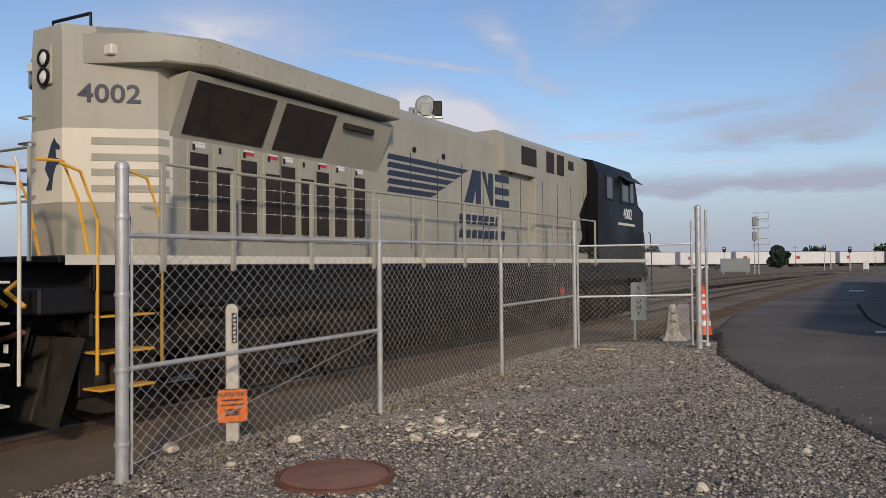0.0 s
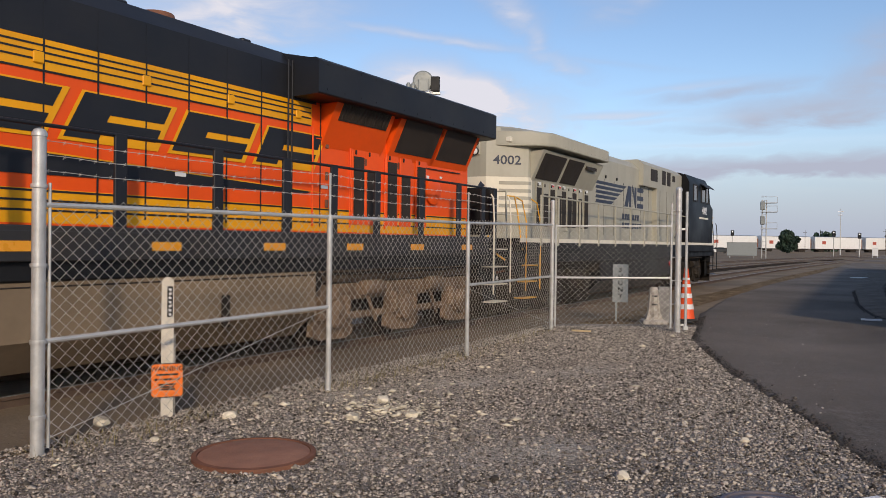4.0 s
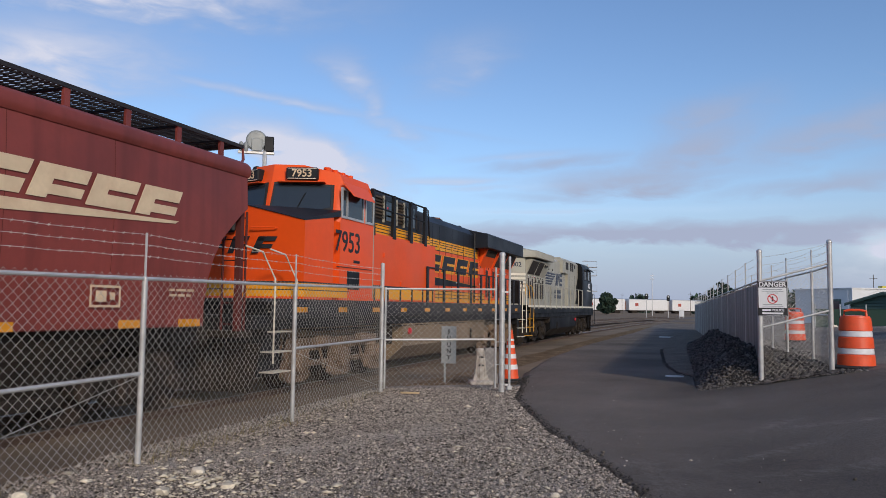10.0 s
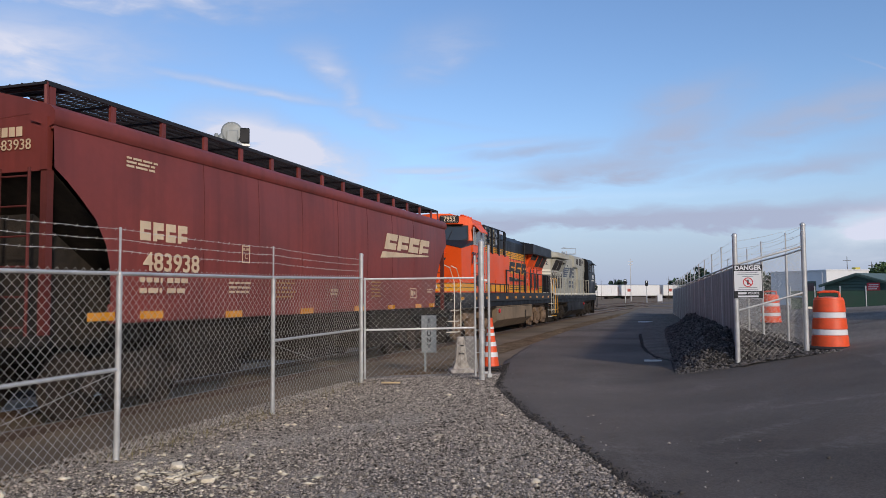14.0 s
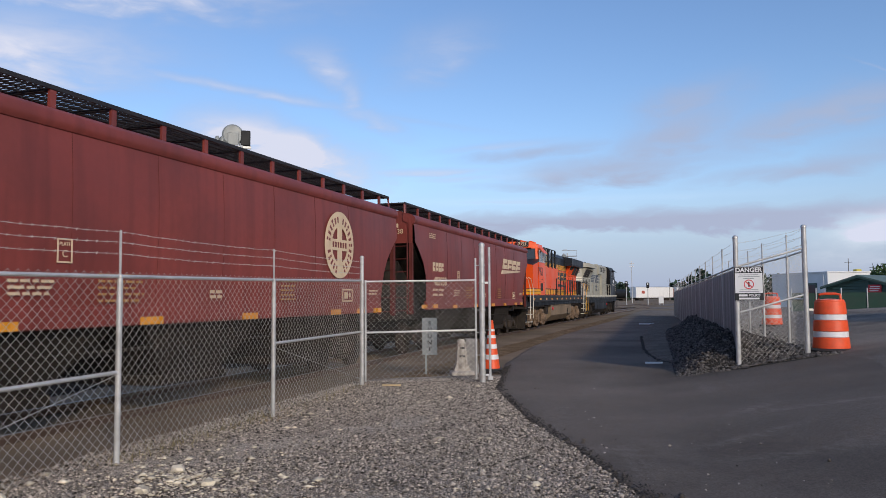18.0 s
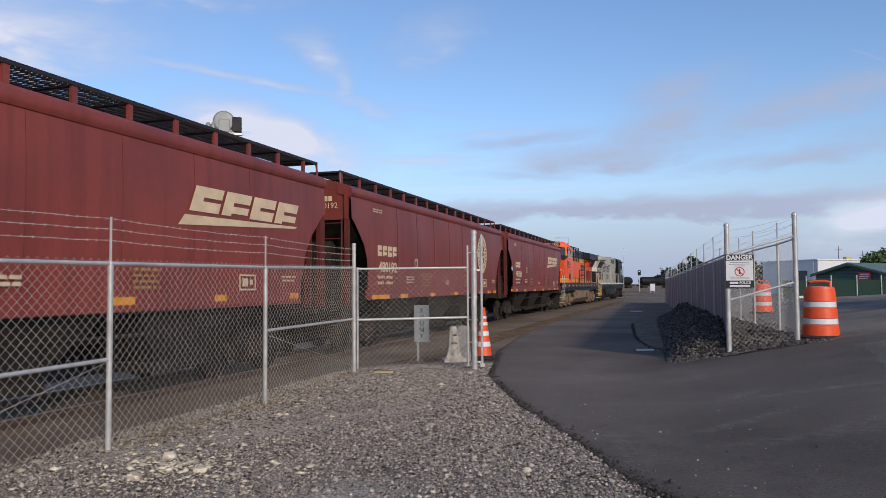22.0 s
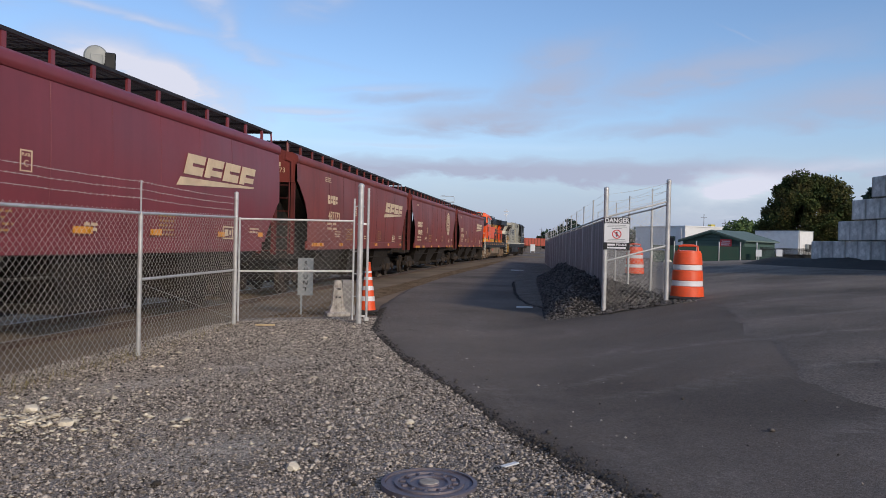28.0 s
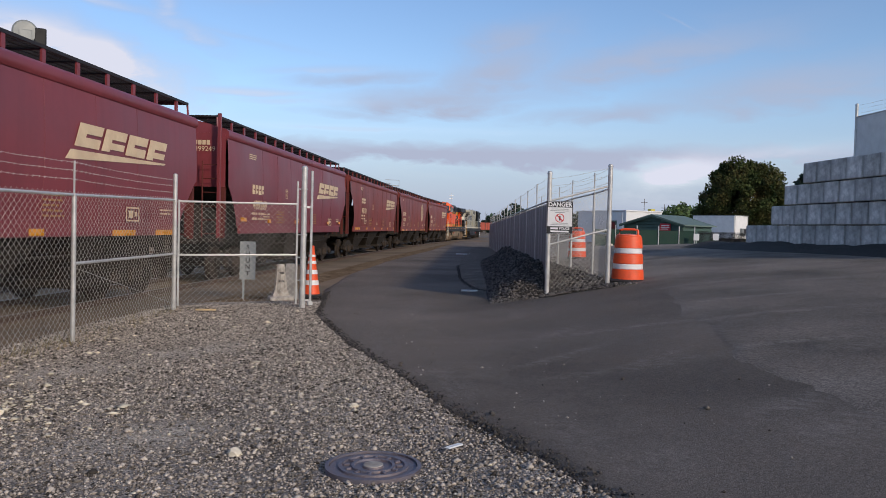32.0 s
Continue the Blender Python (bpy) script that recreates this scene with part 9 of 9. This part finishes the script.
def track_detector():
    """The round white unit on a mast behind the track."""
    t = thing("lineside_mast", pose(-0.05, 33.0, 0), "white disc-shaped unit on a tall mast behind the track", "mast")
    part("mast", Shape().tube([(0.35, 0, 0), (0.35, 0, 8.2)], 0.09, 10), M_GALV, t)
    part("arm", Shape().box(-0.75, 0.75, -0.06, 0.06, 7.98, 8.1, 0.02), M_GALV, t)
    part("disc", Shape().turn([(0.05, -0.1), (0.38, -0.09), (0.44, -0.04), (0.44, 0.04), (0.38, 0.07)], (0, 0, 8.55), 30, "y"), M_SIGNG, t, "pale metal round housing")
    part("disc_plate", Shape().box(-0.2, 0.24, -0.13, -0.09, 8.1, 8.62, 0.02), M_SIGNG, t)
    part("back_box", Shape().box(0.3, 0.72, -0.1, 0.35, 8.1, 8.75, 0.04), M_BLACKM, t, "black box beside the disc")
    for x in (-0.62, -0.42):
        part("small_lamp", Shape().turn([(0.07, 8.05), (0.1, 8.2), (0.1, 8.4), (0.05, 8.48)], (x, 0, 0), 10), M_SIGNG, t)


track_detector()


def lineside_box(az, d, w, h, mat, label):
    t = thing("equipment_box", quarter(az, d, 0), label, "equipment box", "lineside boxes")
    part("body", Shape().box(-w / 2, w / 2, 0, 1.5, 0.35, h, 0.05), mat, t)
    part("lid", Shape().box(-w / 2 - 0.06, w / 2 + 0.06, -0.06, 1.56, h, h + 0.08, 0.02), mat, t)
    for s in (-1, 1):
        part("leg", Shape().box(s * w * 0.4 - 0.05, s * w * 0.4 + 0.05, 0.1, 0.2, 0, 0.36), M_GALV, t)


lineside_box(22.9, 118, 4.0, 2.2, M_SIGNG, "grey lineside equipment cabinet beyond the tracks")
lineside_box(31.0, 150, 0.9, 1.6, M_WHITE, "small white relay box beside the tracks")


def parked_car(az, d, mat, label):
    t = thing("parked_car", quarter(az, d, 0) @ pose(0, 0, 0, 0, 0, 90), label, "car", "parked cars")
    prof = [(-2.2, 0.35), (2.2, 0.35), (2.25, 0.75), (1.3, 0.9), (0.7, 1.4), (-1.1, 1.42), (-1.9, 0.95), (-2.25, 0.85)]
    part("body", Shape().prism(prof, -0.85, 0.85, "x"), mat, t)
    part("side_glass", Shape().prism([(1.1, 0.92), (0.62, 1.32), (-1.0, 1.34), (-1.6, 0.95)], -0.87, 0.87, "x"), M_GLASS, t)
    for y in (-1.4, 1.4):
        for s in (-0.8, 0.8):
            part("wheel", Shape().turn([(0.33, -0.1), (0.33, 0.1)], (s, y, 0.33), 14, "x"), M_RUBBER, t)


parked_car(20.6, 190, M_WHITE, "white car parked beyond the tracks")
parked_car(21.4, 192, M_FARDK, "dark car parked beyond the tracks")

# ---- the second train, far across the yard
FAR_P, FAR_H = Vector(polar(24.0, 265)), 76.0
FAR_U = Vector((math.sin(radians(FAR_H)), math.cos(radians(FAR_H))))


def far_car(kind):
    if kind == "white":
        t = thing("refrigerator_car", Matrix(), "white refrigerator car of a far-off train", "freight car", "cars of the far train")
        part("body", Shape().box(-1.5, 1.5, -9.2, 9.2, 1.1, 4.9, 0.08), M_WHITE, t)
        part("roof", Shape().loft([[(-1.5, y, 4.9), (1.5, y, 4.9), (0, y, 5.1)] for y in (-9.2, 9.2)]), M_SIGNG, t)
        part("end_unit", Shape().box(-1.3, 1.3, 9.2, 9.7, 1.3, 4.2, 0.05), M_RUST, t)
        for k in range(9):
            part("side_rib", Shape().box(1.5, 1.54, -8.4 + k * 2.1, -8.3 + k * 2.1, 1.2, 4.8), M_WHITE, t)
        part("side_mark", Shape().box(1.541, 1.55, -6.5, -5.0, 2.6, 3.6), M_TARP, t)
    elif kind == "tank":
        t = thing("tank_car", Matrix(), "black tank car of a far-off train", "freight car", "cars of the far train")
        part("body", Shape().turn([(0.4, -7.9), (1.2, -7.6), (1.5, -7.0), (1.5, 7.0), (1.2, 7.6), (0.4, 7.9)], (0, 0, 2.6), 20, "y"), M_BLACKM, t)
        part("dome", Shape().turn([(0.5, 4.0), (0.5, 4.5)], (0, 0, 0), 14), M_BLACKM, t)
        part("walkway", Shape().box(-0.9, 0.9, -1.5, 1.5, 4.1, 4.16), M_BLACKM, t)
    else:
        t = thing("gondola_car", Matrix(), "rusty red gondola car of a far-off train", "freight car", "cars of the far train")
        part("body", Shape().box(-1.5, 1.5, -8.2, 8.2, 1.1, 3.9, 0.05), M_TARP, t)
        for k in range(11):
            part("side_rib", Shape().box(1.5, 1.58, -7.8 + k * 1.56, -7.66 + k * 1.56, 1.1, 3.9), M_RUST, t)
    part("underframe", Shape().box(-1.2, 1.2, -8.6, 8.6, 0.75, 1.1, 0.03), M_DIRTY, t)
    for y in (-6.3, 6.3):
        part("truck", Shape().box(-1.1, 1.1, y - 1.2, y + 1.2, 0.1, 0.8, 0.1), M_DIRTY, t)
    return t


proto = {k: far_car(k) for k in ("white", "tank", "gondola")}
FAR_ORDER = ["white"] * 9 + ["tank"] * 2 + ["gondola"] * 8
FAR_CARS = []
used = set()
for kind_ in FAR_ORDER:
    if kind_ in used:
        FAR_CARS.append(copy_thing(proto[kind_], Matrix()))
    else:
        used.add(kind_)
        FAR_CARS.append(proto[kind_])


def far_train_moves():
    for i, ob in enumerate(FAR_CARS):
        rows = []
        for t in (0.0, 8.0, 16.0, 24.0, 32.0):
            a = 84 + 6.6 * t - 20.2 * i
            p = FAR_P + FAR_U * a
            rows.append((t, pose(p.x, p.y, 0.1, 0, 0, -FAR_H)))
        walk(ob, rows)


far_bed = Shape()
fb_a, fb_b = FAR_P - FAR_U * 330, FAR_P + FAR_U * 420
fbn = Vector((FAR_U.y, -FAR_U.x)) * 3
far_bed.loft([[(p.x - fbn.x, p.y - fbn.y, -0.2), (p.x + fbn.x, p.y + fbn.y, -0.2), (p.x + fbn.x * 0.6, p.y + fbn.y * 0.6, 0.05), (p.x - fbn.x * 0.6, p.y - fbn.y * 0.6, 0.05)] for p in (fb_a, fb_b)])
tagged(part("far_track_bed", far_bed, M_YARD), "raised bed of the far track", "track bed", "", "structure")


# ---------------------------------------------------------------- what moves
def motions():
    times = [i * 1.0 for i in range(33)]
    for ob, off in [(c, -PITCH * i) for i, c in enumerate(CARS)] + [(ENG_ORANGE, 10.4), (ENG_GREY, 31.41)]:
        mid = off - 7.95 if ob in CARS else off
        shift = Matrix.Translation((0, 7.95, 0)) if ob in CARS else Matrix()
        walk(ob, [(t, on_track(run(t) + mid) @ shift) for t in times])
    steps_t = [i * 0.2 for i in range(161)]
    for ob, y, r in WHEELS:
        walk(ob, [(t, pose(0, y, r, -math.degrees((run(t) - run(0)) / r))) for t in steps_t])
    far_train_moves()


motions()
